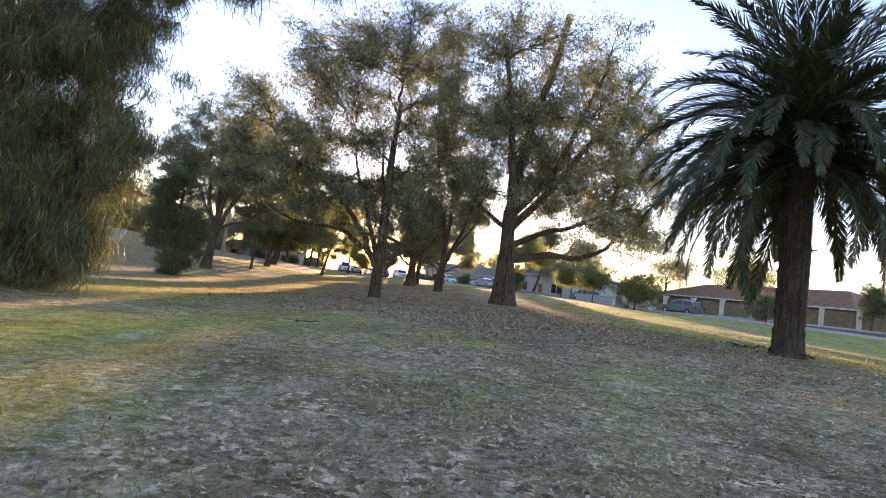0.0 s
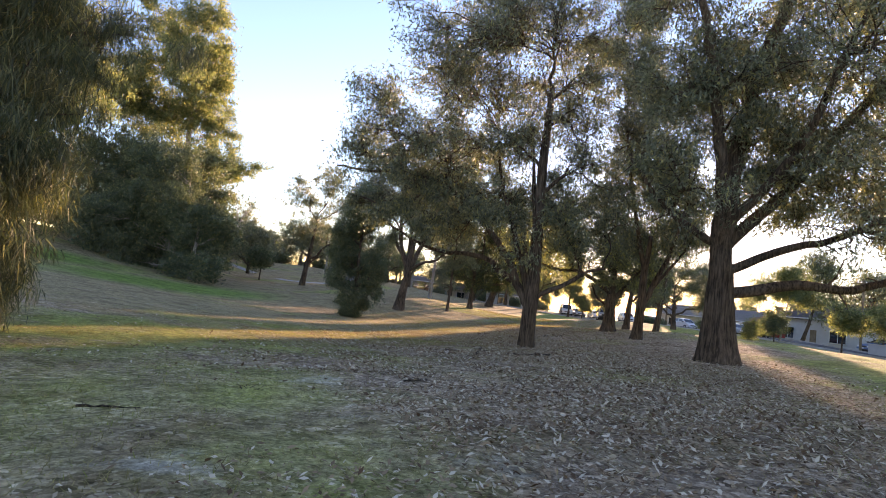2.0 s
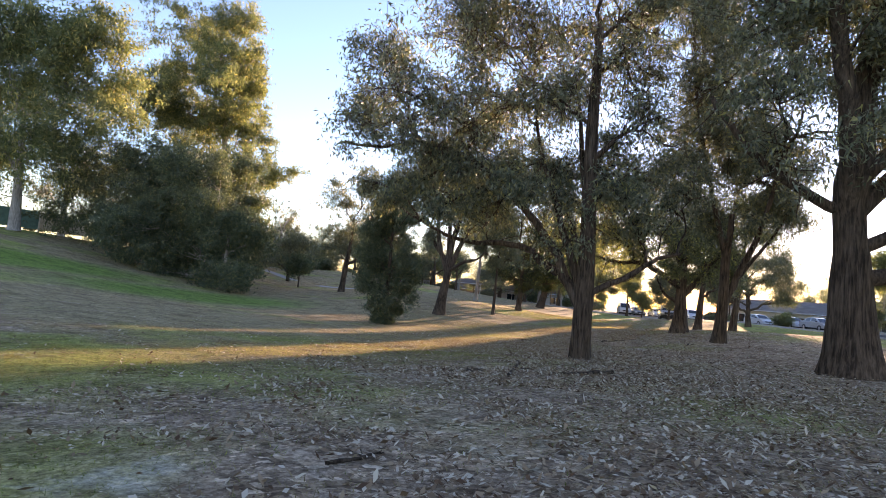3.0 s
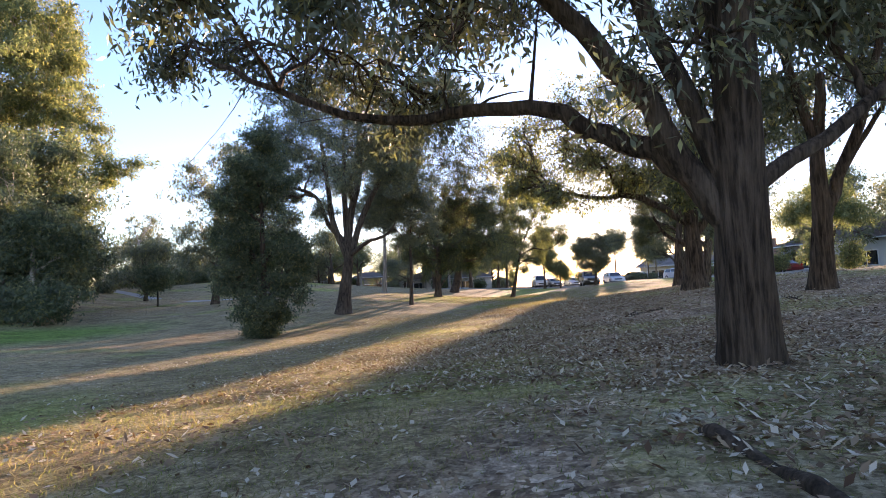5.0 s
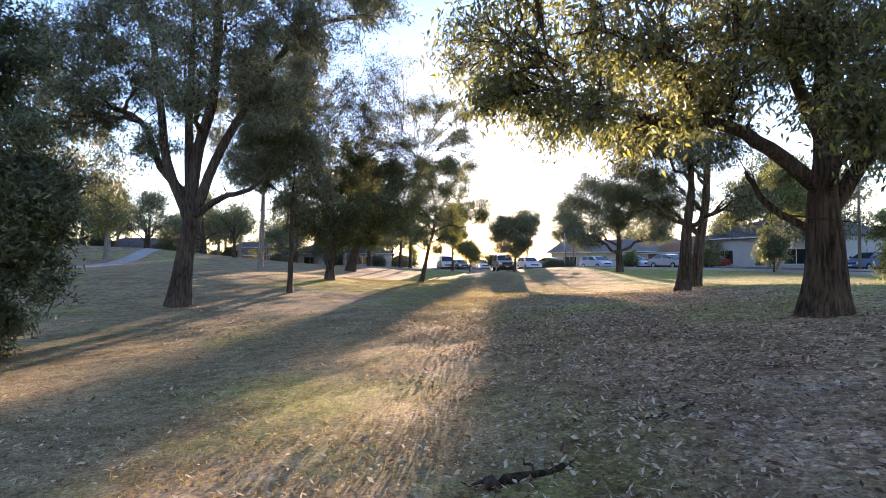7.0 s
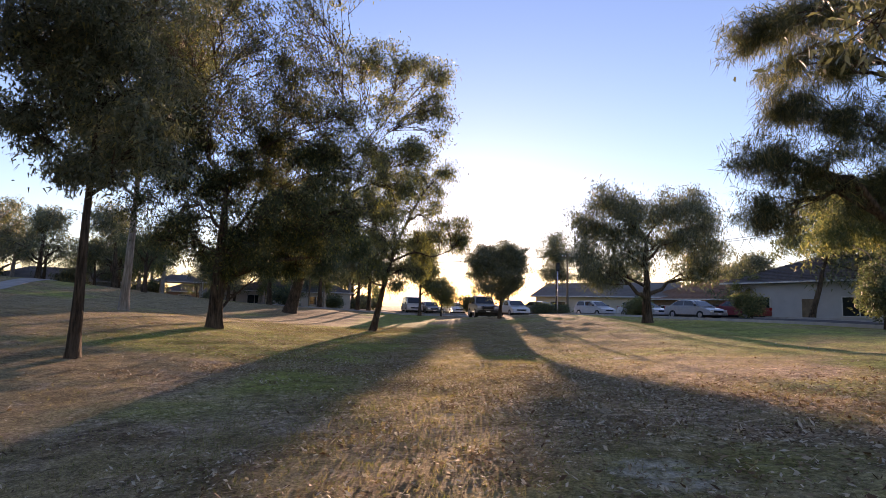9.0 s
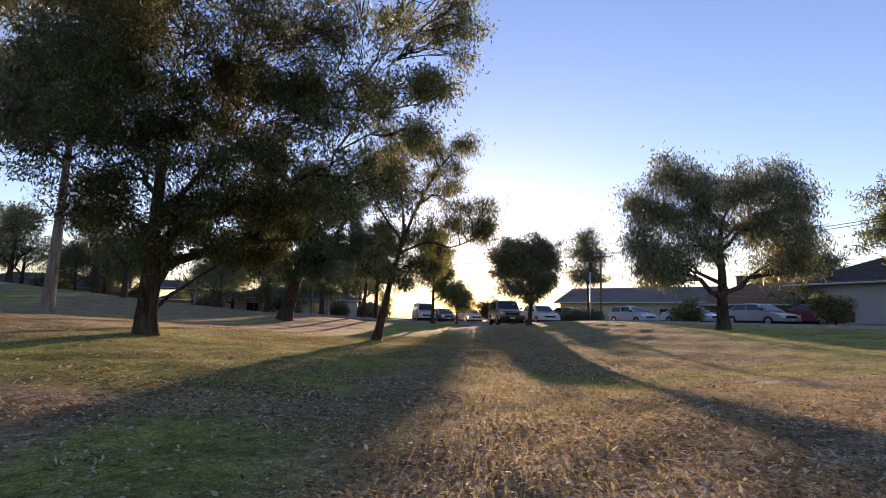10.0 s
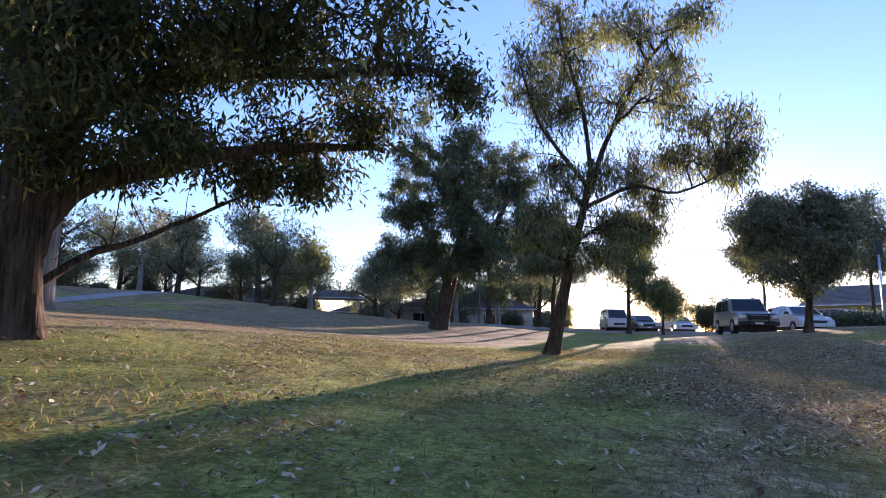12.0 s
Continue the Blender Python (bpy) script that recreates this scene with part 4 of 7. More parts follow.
tree("eucalyptus_tree", "large dark gum tree with dense low crown", (-15.14, 60.87), (0.35, -0.50, 5.00), [
        (-2.31, -0.35, 10.98, 1.96, 1.74), (0.88, -2.96, 10.27, 1.71, 1.52), (2.23, -1.91, 10.62, 1.60, 1.40), (3.15, 0.55, 11.68, 1.58, 1.35),
        (5.25, -0.70, 10.16, 1.47, 1.26), (6.72, 1.27, 10.61, 1.38, 1.26), (8.14, -0.66, 8.24, 0.73, 1.14), (-1.77, 0.26, 8.51, 1.99, 1.55),
        (1.01, -1.05, 8.25, 1.86, 1.45), (2.84, -0.16, 8.39, 1.72, 1.29), (5.03, -1.12, 7.41, 1.42, 0.92), (-1.05, -1.56, 5.56, 1.40, 1.10),
        (0.59, -0.14, 5.73, 1.49, 1.17), (2.60, -0.24, 5.09, 1.05, 0.95), (3.78, -1.85, 11.92, 1.61, 1.01)] + [
        (-0.90, 0.06, 4.68, 1.40, 0.89), (2.33, -1.64, 4.13, 1.07, 0.64), (3.62, -1.09, 4.58, 0.79, 0.68), (2.65, 0.73, 3.91, 0.91, 0.52),
        (1.01, -0.24, 3.17, 0.73, 0.48), (-2.53, 0.73, 3.55, 1.07, 0.67), (4.43, -0.57, 5.66, 0.83, 0.71), (5.53, 0.36, 6.24, 0.89, 0.77),
        (-2.49, -0.94, 4.54, 0.94, 1.06), (2.03, -0.30, 6.34, 1.24, 0.87), (-2.43, 1.68, 4.21, 0.86, 0.76), (-0.34, 1.60, 3.75, 0.78, 0.60),
        (1.03, 1.87, 4.10, 0.76, 0.59), (1.81, 3.01, 4.73, 0.84, 0.65), (3.11, 3.34, 4.37, 0.73, 0.54)] + [
        (4.01, 4.06, 4.16, 0.47, 0.38), (0.25, 2.22, 3.00, 0.71, 0.40), (1.46, 3.03, 3.13, 0.65, 0.37), (2.76, 3.11, 3.38, 0.53, 0.35),
        (-1.20, 1.91, 2.77, 0.64, 0.36), (1.22, 2.42, 2.45, 0.43, 0.22), (2.00, 2.93, 2.44, 0.35, 0.18), (1.77, 0.45, 3.55, 0.75, 0.41),
        (2.97, 0.51, 3.42, 0.64, 0.38), (1.14, -0.34, 3.31, 0.63, 0.44), (0.36, -0.06, 2.13, 0.53, 0.40), (1.73, 0.35, 2.45, 0.52, 0.33),
        (4.64, -0.20, 6.36, 1.11, 0.86), (6.45, -0.63, 6.11, 0.94, 0.70), (7.17, -0.51, 5.17, 0.70, 0.70)] + [
        (5.42, -0.01, 4.64, 0.98, 0.73), (7.36, -0.32, 6.65, 0.72, 0.60), (4.69, 0.13, 3.67, 0.74, 0.49), (6.45, -0.14, 3.97, 0.72, 0.60)] + [
        (-1.45, 0.17, 10.80, 1.55, 1.32), (1.17, -1.15, 9.96, 1.59, 1.35), (-0.85, -0.67, 8.02, 1.80, 1.53), (1.50, 0.25, 7.35, 1.83, 1.56),
        (-2.15, 0.79, 5.70, 1.58, 1.34), (0.37, 0.05, 4.79, 1.83, 1.56), (2.80, -0.84, 4.62, 1.42, 1.20), (-1.18, 0.07, 3.18, 1.18, 1.00),
        (1.28, -0.70, 2.89, 1.22, 1.03), (2.45, 1.21, 9.35, 1.50, 1.27), (3.54, 0.28, 6.90, 1.38, 1.18), (-2.94, 0.91, 7.65, 1.33, 1.13)] + [
        (-1.17, -0.96, 6.28, 0.67, 0.57), (-0.99, 0.21, 7.18, 0.74, 0.63), (-2.35, 0.56, 5.69, 0.71, 0.60), (-0.25, -0.39, 5.53, 0.65, 0.55),
        (1.13, -0.88, 6.30, 0.61, 0.52), (0.66, -0.00, 5.57, 0.54, 0.46), (1.47, 0.44, 7.14, 0.62, 0.53), (1.34, 0.88, 5.95, 0.58, 0.49),
        (-1.01, -0.94, 3.83, 0.45, 0.38), (3.24, -0.72, 6.36, 0.50, 0.43), (3.54, 0.74, 6.86, 0.51, 0.43)] + [
        (2.35, 0.00, 9.89, 0.82, 0.70), (3.85, 0.05, 9.92, 0.82, 0.70), (5.32, 0.16, 10.38, 0.82, 0.70), (6.76, 0.81, 10.52, 0.85, 0.72),
        (8.06, 0.27, 9.85, 0.57, 0.49), (4.90, -0.86, 7.98, 0.68, 0.57), (6.09, 0.52, 8.77, 0.73, 0.62), (7.64, 0.15, 8.43, 0.60, 0.51),
        (2.84, -0.03, 8.13, 0.71, 0.61), (1.69, 0.16, 7.23, 0.69, 0.58), (3.93, 0.35, 6.74, 0.62, 0.52), (5.67, 1.10, 7.20, 0.56, 0.48),
        (7.25, 0.80, 7.12, 0.44, 0.38)],
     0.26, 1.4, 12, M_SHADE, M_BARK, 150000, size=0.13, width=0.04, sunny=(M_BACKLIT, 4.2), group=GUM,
     boughs=[(0.215, 0.045, [(0.13, -0.11, 1.05), (0.22, 0.35, 1.84), (0.65, 1.01, 2.22), (1.28, 1.74, 2.62), (2.20, 2.60, 2.90), (2.92, 3.41, 3.00)]),
        (0.235, 0.060, [(0.15, -0.16, 1.44), (0.27, 0.16, 2.50), (0.86, 0.72, 3.24), (1.68, 1.42, 3.60), (2.76, 2.25, 3.85), (3.50, 2.95, 4.02)]),
        (0.228, 0.030, [(0.06, -0.21, 1.50), (0.05, -0.10, 2.57), (0.41, 0.16, 3.58), (0.88, 0.49, 4.44), (1.34, 0.73, 5.87)]),
        (0.065, 0.023, [(0.24, 0.00, 0.60), (0.20, 0.60, 1.03), (0.26, 1.26, 1.33), (0.43, 1.94, 1.74), (0.79, 2.69, 2.25)])])
tree("eucalyptus_tree", "light airy gum tree leaning over the track", (-11.08, 72.00), (1.26, -0.31, 5.31), [
        (0.68, -1.09, 7.94, 1.04, 0.99), (2.25, -0.61, 8.70, 1.04, 0.83), (3.94, 0.07, 9.14, 0.69, 0.42), (0.14, 0.13, 6.73, 0.93, 0.98),
        (1.73, -0.12, 6.92, 1.24, 1.02), (3.27, -1.31, 6.51, 0.71, 0.90), (0.53, -0.46, 4.56, 0.87, 0.84), (2.33, 1.62, 5.45, 1.15, 1.00),
        (3.67, 0.60, 5.35, 0.87, 0.83), (4.67, 1.29, 5.22, 0.53, 0.59), (1.63, 0.02, 3.50, 0.96, 0.75), (2.59, 1.30, 3.52, 0.64, 0.61)] + [
        (2.50, 0.26, 8.97, 0.62, 0.53), (1.39, 0.72, 9.42, 0.65, 0.56), (-0.00, 1.00, 8.90, 0.69, 0.58), (-0.53, 0.98, 7.87, 0.63, 0.53),
        (0.47, 1.10, 7.42, 0.62, 0.53), (2.43, 1.00, 7.97, 0.59, 0.50), (3.33, 1.57, 7.56, 0.60, 0.51), (3.36, 1.14, 8.40, 0.49, 0.42),
        (3.98, 0.56, 6.27, 0.52, 0.44), (4.42, 1.39, 5.69, 0.48, 0.41), (3.27, 2.02, 5.83, 0.52, 0.44), (4.75, 2.07, 5.37, 0.41, 0.35),
        (2.21, 0.63, 4.72, 0.49, 0.41), (1.40, -0.26, 4.87, 0.47, 0.40), (0.15, -0.01, 5.21, 0.49, 0.42), (-0.08, -0.48, 3.99, 0.45, 0.38),
        (1.72, 0.71, 3.65, 0.46, 0.39), (2.44, 1.34, 3.56, 0.41, 0.35), (1.45, -1.18, 2.62, 0.36, 0.31), (2.77, 1.03, 4.29, 0.43, 0.37),
        (0.58, -0.90, 3.12, 0.37, 0.32)] + [(0.40, -0.70, 9.40, 0.65, 0.55), (0.55, -0.65, 8.70, 0.70, 0.60), (-0.37, -1.84, 7.50, 0.65, 0.55), (-0.20, -1.50, 6.80, 0.60, 0.50), (-0.50, -0.70, 3.30, 0.35, 0.30), (3.80, 0.60, 9.40, 0.60, 0.45), (5.00, 1.20, 5.70, 0.55, 0.50), (4.90, 1.00, 6.40, 0.55, 0.50)],
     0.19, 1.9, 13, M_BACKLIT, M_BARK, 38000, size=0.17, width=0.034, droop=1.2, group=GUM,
     boughs=[(0.137, 0.039, [(1.15, -0.17, 4.11), (1.47, -0.12, 5.51), (2.16, 0.05, 7.09), (2.92, 0.29, 8.39), (3.98, 0.67, 9.56)]),
        (0.068, 0.030, [(0.82, -0.09, 2.75), (0.04, -0.40, 2.74), (-0.50, -0.70, 3.33)]),
        (0.091, 0.032, [(1.37, -0.24, 5.17), (1.01, -0.41, 6.74), (0.60, -0.60, 8.36), (0.39, -0.67, 9.71)]),
        (0.068, 0.022, [(1.22, -0.14, 4.11), (2.24, 0.01, 4.54), (3.34, 0.30, 4.36), (4.59, 0.53, 4.93)])] + [(0.084, 0.029, [(1.27, -0.21, 4.71), (0.58, -0.75, 5.25), (-0.04, -1.32, 6.22), (-0.37, -1.84, 7.60)])])
tree("eucalyptus_tree", "dense round-crowned gum tree with stout trunk", (-21.33, 89.37), (2.41, -0.40, 8.90), [
        (0.75, -1.98, 10.40, 2.92, 1.89), (-1.83, -1.55, 7.50, 1.76, 1.94), (1.80, -0.72, 7.80, 2.78, 2.26), (3.97, 1.86, 9.70, 2.20, 2.56),
        (-1.04, -1.41, 4.65, 2.08, 1.56), (3.01, -2.06, 4.43, 2.28, 1.47), (5.17, 0.71, 6.11, 1.56, 2.08)],
     0.5, 1.8, 14, M_DARK, M_BARK, 90000, size=0.22, width=0.07, group=GUM,
     boughs=[(0.420, 0.144, [(0.90, -0.10, 2.99), (-0.19, -0.31, 5.12), (-1.31, -0.54, 7.31)]),
        (0.420, 0.136, [(1.33, -0.09, 4.03), (3.43, -0.11, 6.06), (4.59, -0.48, 8.01)]),
        (0.350, 0.142, [(1.98, -0.10, 5.78), (1.32, -0.41, 7.90), (0.66, -0.77, 10.40)])])
tree("eucalyptus_tree", "round clumped gum tree beside parked cars", (-3.50, 80.00), (0.20, -0.15, 2.70), [
        (-1.56, -0.00, 4.08, 0.81, 0.70), (-0.58, 1.17, 4.59, 0.73, 0.64), (0.31, 0.60, 4.47, 0.82, 0.71), (1.04, 0.71, 4.33, 0.71, 0.62),
        (1.47, 0.55, 3.70, 0.59, 0.51), (-1.68, -0.01, 3.19, 0.65, 0.56), (-0.95, 0.23, 3.37, 0.81, 0.71), (-0.03, 0.03, 3.33, 0.80, 0.69),
        (0.74, -0.20, 3.00, 0.74, 0.64), (-1.05, -0.53, 2.34, 0.58, 0.50), (-0.37, -0.55, 2.05, 0.57, 0.50), (0.57, 0.27, 2.25, 0.59, 0.51),
        (1.20, 0.52, 2.57, 0.49, 0.42), (0.18, 0.90, 1.66, 0.44, 0.38), (-1.17, 0.17, 4.70, 0.49, 0.42), (0.75, 0.32, 4.80, 0.49, 0.42)],
     0.14, 1.2, 15, M_LEAF, M_BARK, 34000, size=0.17, width=0.052, group=GUM)
tree("eucalyptus_tree", "narrow gum tree between the poles and the cars", (2.90, 96.00), (0.10, -0.10, 5.00), [
        (0.0, 0.0, 7.3, 1.0, 0.9), (-0.5, 0.2, 6.2, 1.1, 0.9), (0.6, -0.2, 5.8, 1.1, 0.9), (0.1, 0.3, 4.7, 1.2, 0.8), (-0.6, -0.3, 4.0, 0.9, 0.6), (0.7, 0.1, 4.0, 0.8, 0.6)],
     0.12, 2.4, 24, M_LEAF, M_BARK, 16000, size=0.2, width=0.06, group=GUM)
tree("eucalyptus_tree", "high-crowned gum tree behind the parked cars", (-0.90, 108.00), (0.10, -0.10, 5.60), [
        (0.0, 0.0, 7.6, 1.1, 0.9), (-0.9, 0.2, 6.9, 1.1, 0.9), (0.9, -0.2, 6.7, 1.1, 0.9), (-0.3, 0.3, 5.9, 1.1, 0.8), (0.6, -0.3, 5.7, 1.0, 0.7), (-1.3, 0.1, 5.9, 0.8, 0.6)],
     0.14, 3.4, 28, M_LEAF, M_BARK, 22000, size=0.2, width=0.06, group=GUM)
tree("eucalyptus_tree", "backlit gum tree in the row beside the street", (-10.60, 98.00), (0.10, -0.10, 5.50), [
        (0.2, 0.0, 8.0, 1.0, 1.0), (-0.6, 0.4, 7.2, 1.0, 1.0), (0.8, -0.3, 6.4, 1.0, 0.9), (-0.2, 0.2, 6.0, 1.1, 1.0), (-0.8, -0.3, 5.4, 0.9, 0.8), (0.9, 0.3, 4.6, 1.0, 0.9),
        (0.1, -0.4, 4.5, 1.1, 0.8), (0.8, 0.1, 3.4, 0.8, 0.7), (1.3, 0.3, 3.0, 0.7, 0.6)],
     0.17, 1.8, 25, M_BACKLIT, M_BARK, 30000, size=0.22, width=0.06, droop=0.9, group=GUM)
tree("eucalyptus_tree", "small backlit gum tree behind the parked van", (-8.40, 97.50), (0.10, -0.10, 2.60), [
        (0.1, 0.0, 3.3, 0.8, 0.6), (-0.6, 0.2, 2.7, 0.8, 0.6), (0.7, -0.2, 2.5, 0.8, 0.6), (0.0, 0.3, 1.9, 0.9, 0.5), (0.9, 0.1, 1.7, 0.5, 0.4)],
     0.09, 0.9, 27, M_BACKLIT, M_BARK, 12000, size=0.2, width=0.055, group=GUM)
tree("eucalyptus_tree", "dense gum tree in the row beside the street", (-16.40, 101.00), (0.20, -0.10, 6.00), [
        (0.2, 0.0, 8.6, 1.6, 1.2), (-1.5, 0.4, 7.6, 1.6, 1.2), (1.6, -0.3, 7.0, 1.5, 1.2), (-0.2, 0.2, 6.0, 1.8, 1.2), (-1.9, -0.3, 5.0, 1.5, 1.1), (1.9, 0.3, 4.8, 1.4, 1.0),
        (0.2, -0.4, 5.0, 1.6, 0.8), (0.9, 0.2, 4.9, 1.2, 0.7), (-0.9, 0.3, 5.2, 1.2, 0.8)],
     0.22, 2.6, 26, M_LEAF, M_BARK, 34000, size=0.22, width=0.07, group=GUM)
tree("eucalyptus_tree", "weeping gum tree at the road edge", (4.23, 72.19), (-0.23, -0.58, 4.42), [
        (-2.40, -1.38, 6.54, 0.87, 0.69), (-3.07, 0.19, 5.27, 1.11, 0.88), (-1.39, -1.13, 5.62, 1.30, 1.09), (1.33, -0.01, 6.18, 1.36, 1.02),
        (2.38, -1.11, 5.64, 1.08, 0.97), (-3.43, -1.60, 3.09, 0.89, 0.89), (-1.40, -1.00, 3.87, 1.08, 0.97), (2.02, 0.22, 4.61, 1.36, 1.02),
        (2.89, -0.76, 3.96, 0.86, 0.97), (-2.99, -1.42, 2.6, 0.95, 0.59), (2.64, -0.03, 2.98, 1.22, 0.62)] + [
        (-2.44, -1.20, 6.72, 0.80, 0.68), (-0.82, 0.11, 6.45, 0.94, 0.80), (-3.27, -0.42, 5.58, 0.83, 0.71), (-3.58, -0.58, 4.17, 0.83, 0.70),
        (-1.81, 0.58, 4.90, 0.87, 0.74), (-0.71, 0.00, 5.01, 0.84, 0.72), (0.58, -0.16, 6.14, 0.83, 0.71), (2.62, 1.47, 7.11, 0.89, 0.76),
        (2.77, -0.17, 6.61, 0.83, 0.70), (3.00, -0.71, 5.32, 0.81, 0.69), (1.62, -0.88, 4.82, 0.76, 0.65), (0.63, -0.34, 4.49, 0.65, 0.56),
        (-3.11, 0.27, 2.95, 0.68, 0.58), (-1.68, 0.50, 3.24, 0.68, 0.58), (-3.43, 0.60, 3.70, 0.64, 0.55), (0.30, 1.36, 3.63, 0.56, 0.48),
        (3.35, 1.46, 3.93, 0.70, 0.60), (4.29, 0.76, 4.29, 0.68, 0.58), (-2.73, 0.80, 2.55, 0.42, 0.35), (-1.76, 0.38, 2.5, 0.41, 0.35),
        (3.18, -0.17, 2.98, 0.48, 0.41)],
     0.26, 1.3, 16, M_LEAF, M_BARK, 56000, size=0.19, width=0.05, droop=0.9, group=GUM)
tree("eucalyptus_tree", "very tall gum tree with sunlit golden crown", (-51.20, 58.30), (-0.30, -1.73, 20.05), [
        (0.80, -2.85, 28.62, 2.21, 2.21), (-7.48, 0.10, 29.22, 3.05, 2.74), (0.49, -0.75, 25.47, 2.86, 2.57), (2.47, -5.64, 20.60, 3.09, 2.58),
        (2.65, -0.70, 21.02, 2.25, 2.81), (-4.83, -4.17, 22.36, 2.78, 2.78), (0.77, -2.01, 17.54, 3.32, 2.77), (1.16, 1.56, 15.97, 2.34, 2.34),
        (-3.63, -3.35, 16.72, 3.33, 2.77), (5.06, 2.06, 11.49, 2.29, 1.43), (2.26, 0.48, 9.86, 2.54, 2.54), (-3.93, -6.37, 17.70, 2.64, 3.17),
        (-1.52, -3.47, 26.71, 5.20, 4.55), (-0.84, 2.23, 19.39, 3.14, 4.18), (-4.07, -1.54, 17.93, 5.35, 4.68)] + [
        (-5.66, -7.04, 19.10, 4.97, 4.97), (1.25, -0.58, 11.64, 3.95, 2.63), (2.35, -1.75, 23.45, 2.62, 3.27)],
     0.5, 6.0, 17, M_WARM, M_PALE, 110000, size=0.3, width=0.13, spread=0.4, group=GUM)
tree("evergreen_thicket", "dense dark evergreen thicket below the tall gum", (-44.90, 47.72), (0.98, -0.24, 7.42), [
        (-1.17, -2.22, 10.04, 3.02, 2.59), (-2.56, 2.38, 10.88, 2.88, 2.64), (4.77, 0.10, 8.41, 2.59, 2.37), (1.78, -4.52, 5.36, 2.77, 2.38),
        (-0.78, 0.58, 5.83, 3.17, 2.72), (1.91, 2.92, 5.28, 2.79, 2.56), (5.99, 2.83, 5.43, 1.80, 2.48), (-6.19, 2.02, 2.45, 3.38, 1.93),
        (0.98, 1.62, 1.65, 3.17, 1.81), (-1.35, -5.18, 7.18, 2.81, 3.22), (-8.64, -6.03, 8.74, 3.30, 3.02), (-8.73, -1.51, 10.50, 4.14, 3.25),
        (-0.61, -2.00, 7.65, 3.85, 3.02), (-6.01, -7.40, 4.16, 2.35, 2.61), (-6.90, -2.24, 3.89, 4.00, 3.15)] + [
        (-2.33, 0.86, 3.49, 3.48, 2.90), (2.06, 1.79, 4.51, 2.28, 2.85), (-6.02, 0.89, 0.84, 3.56, 2.08), (4.60, 0.08, 9.44, 2.73, 2.34),
        (5.11, 2.64, 6.52, 2.46, 2.46), (3.91, 0.25, 4.81, 3.12, 2.34), (9.16, 0.41, 3.34, 1.88, 1.88), (3.32, 1.54, 0.90, 2.40, 1.40),
        (5.14, 1.72, 10.50, 2.02, 1.62), (-0.27, -1.42, 5.88, 4.25, 3.19), (1.10, 2.84, 4.53, 3.40, 3.12), (-1.90, -1.49, 1.41, 4.25, 2.66),
        (7.21, -1.28, 0.78, 1.78, 1.78), (-6.66, -1.16, 4.89, 3.85, 3.30)],
     0.35, 0.6, 18, M_DARK, M_PALE, 150000, size=0.28, width=0.12, spread=0.4, droop=0.3)
tree("evergreen_thicket", "dense dark evergreen thicket reaching down to the grass", (-34.50, 43.50), (0.40, -0.20, 5.50), [
        (-5.67, -2.20, 0.82, 1.54, 1.31), (-5.64, 0.37, 0.87, 1.56, 1.33), (0.10, -1.21, 0.99, 1.42, 1.21), (3.40, -1.60, 1.15, 1.16, 0.98),
        (-6.26, -1.83, 3.79, 1.86, 1.58), (-4.02, -0.40, 3.67, 1.89, 1.60), (-0.86, 0.37, 3.11, 1.79, 1.52), (1.08, 1.30, 3.00, 1.35, 1.15),
        (-5.05, -1.92, 6.67, 1.91, 1.62), (-1.58, -1.42, 6.41, 1.87, 1.59), (1.34, -0.60, 5.49, 1.71, 1.46), (2.51, 0.70, 4.38, 1.02, 0.87),
        (-4.33, -2.05, 9.57, 1.63, 1.39), (-3.43, 0.38, 9.48, 1.72, 1.46), (-10.13, -2.54, 1.00, 1.89, 1.61), (-6.95, -4.39, 4.50, 1.92, 1.64)],
     0.20, 0.5, 28, M_DARK, M_PALE, 90000, size=0.24, width=0.09, spread=0.35, droop=0.4)
tree("eucalyptus_tree", "tall gum tree on the bank by the fence", (-52.64, 37.10), (0.38, -0.65, 9.55), [
        (-0.87, -2.66, 15.98, 3.45, 2.95), (2.86, -0.73, 17.09, 3.46, 2.96), (5.72, 1.05, 16.66, 2.98, 2.98), (-3.42, 0.19, 12.66, 3.68, 3.16),
        (3.63, 1.15, 12.16, 3.53, 3.02), (6.72, 2.87, 11.65, 2.53, 3.03), (2.03, -0.07, 7.66, 3.47, 2.48), (-4.11, -0.51, 7.58, 2.60, 2.08)],
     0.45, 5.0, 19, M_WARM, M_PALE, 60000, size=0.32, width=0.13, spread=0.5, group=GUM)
tree("eucalyptus_tree", "small upright gum tree on the far slope", (-33.34, 58.04), (0.97, -0.23, 6.89), [
        (2.62, -0.58, 11.22, 2.11, 1.81), (-0.92, -0.30, 9.87, 2.16, 2.16), (3.41, 1.00, 9.12, 2.14, 1.84), (0.63, 0.43, 6.34, 3.69, 1.84),
        (-1.34, -0.58, 4.81, 1.83, 1.53), (5.14, 0.04, 6.01, 2.38, 1.78)],
     0.3, 2.0, 20, M_LEAF, M_BARK, 20000, size=0.28, width=0.08, group=GUM)
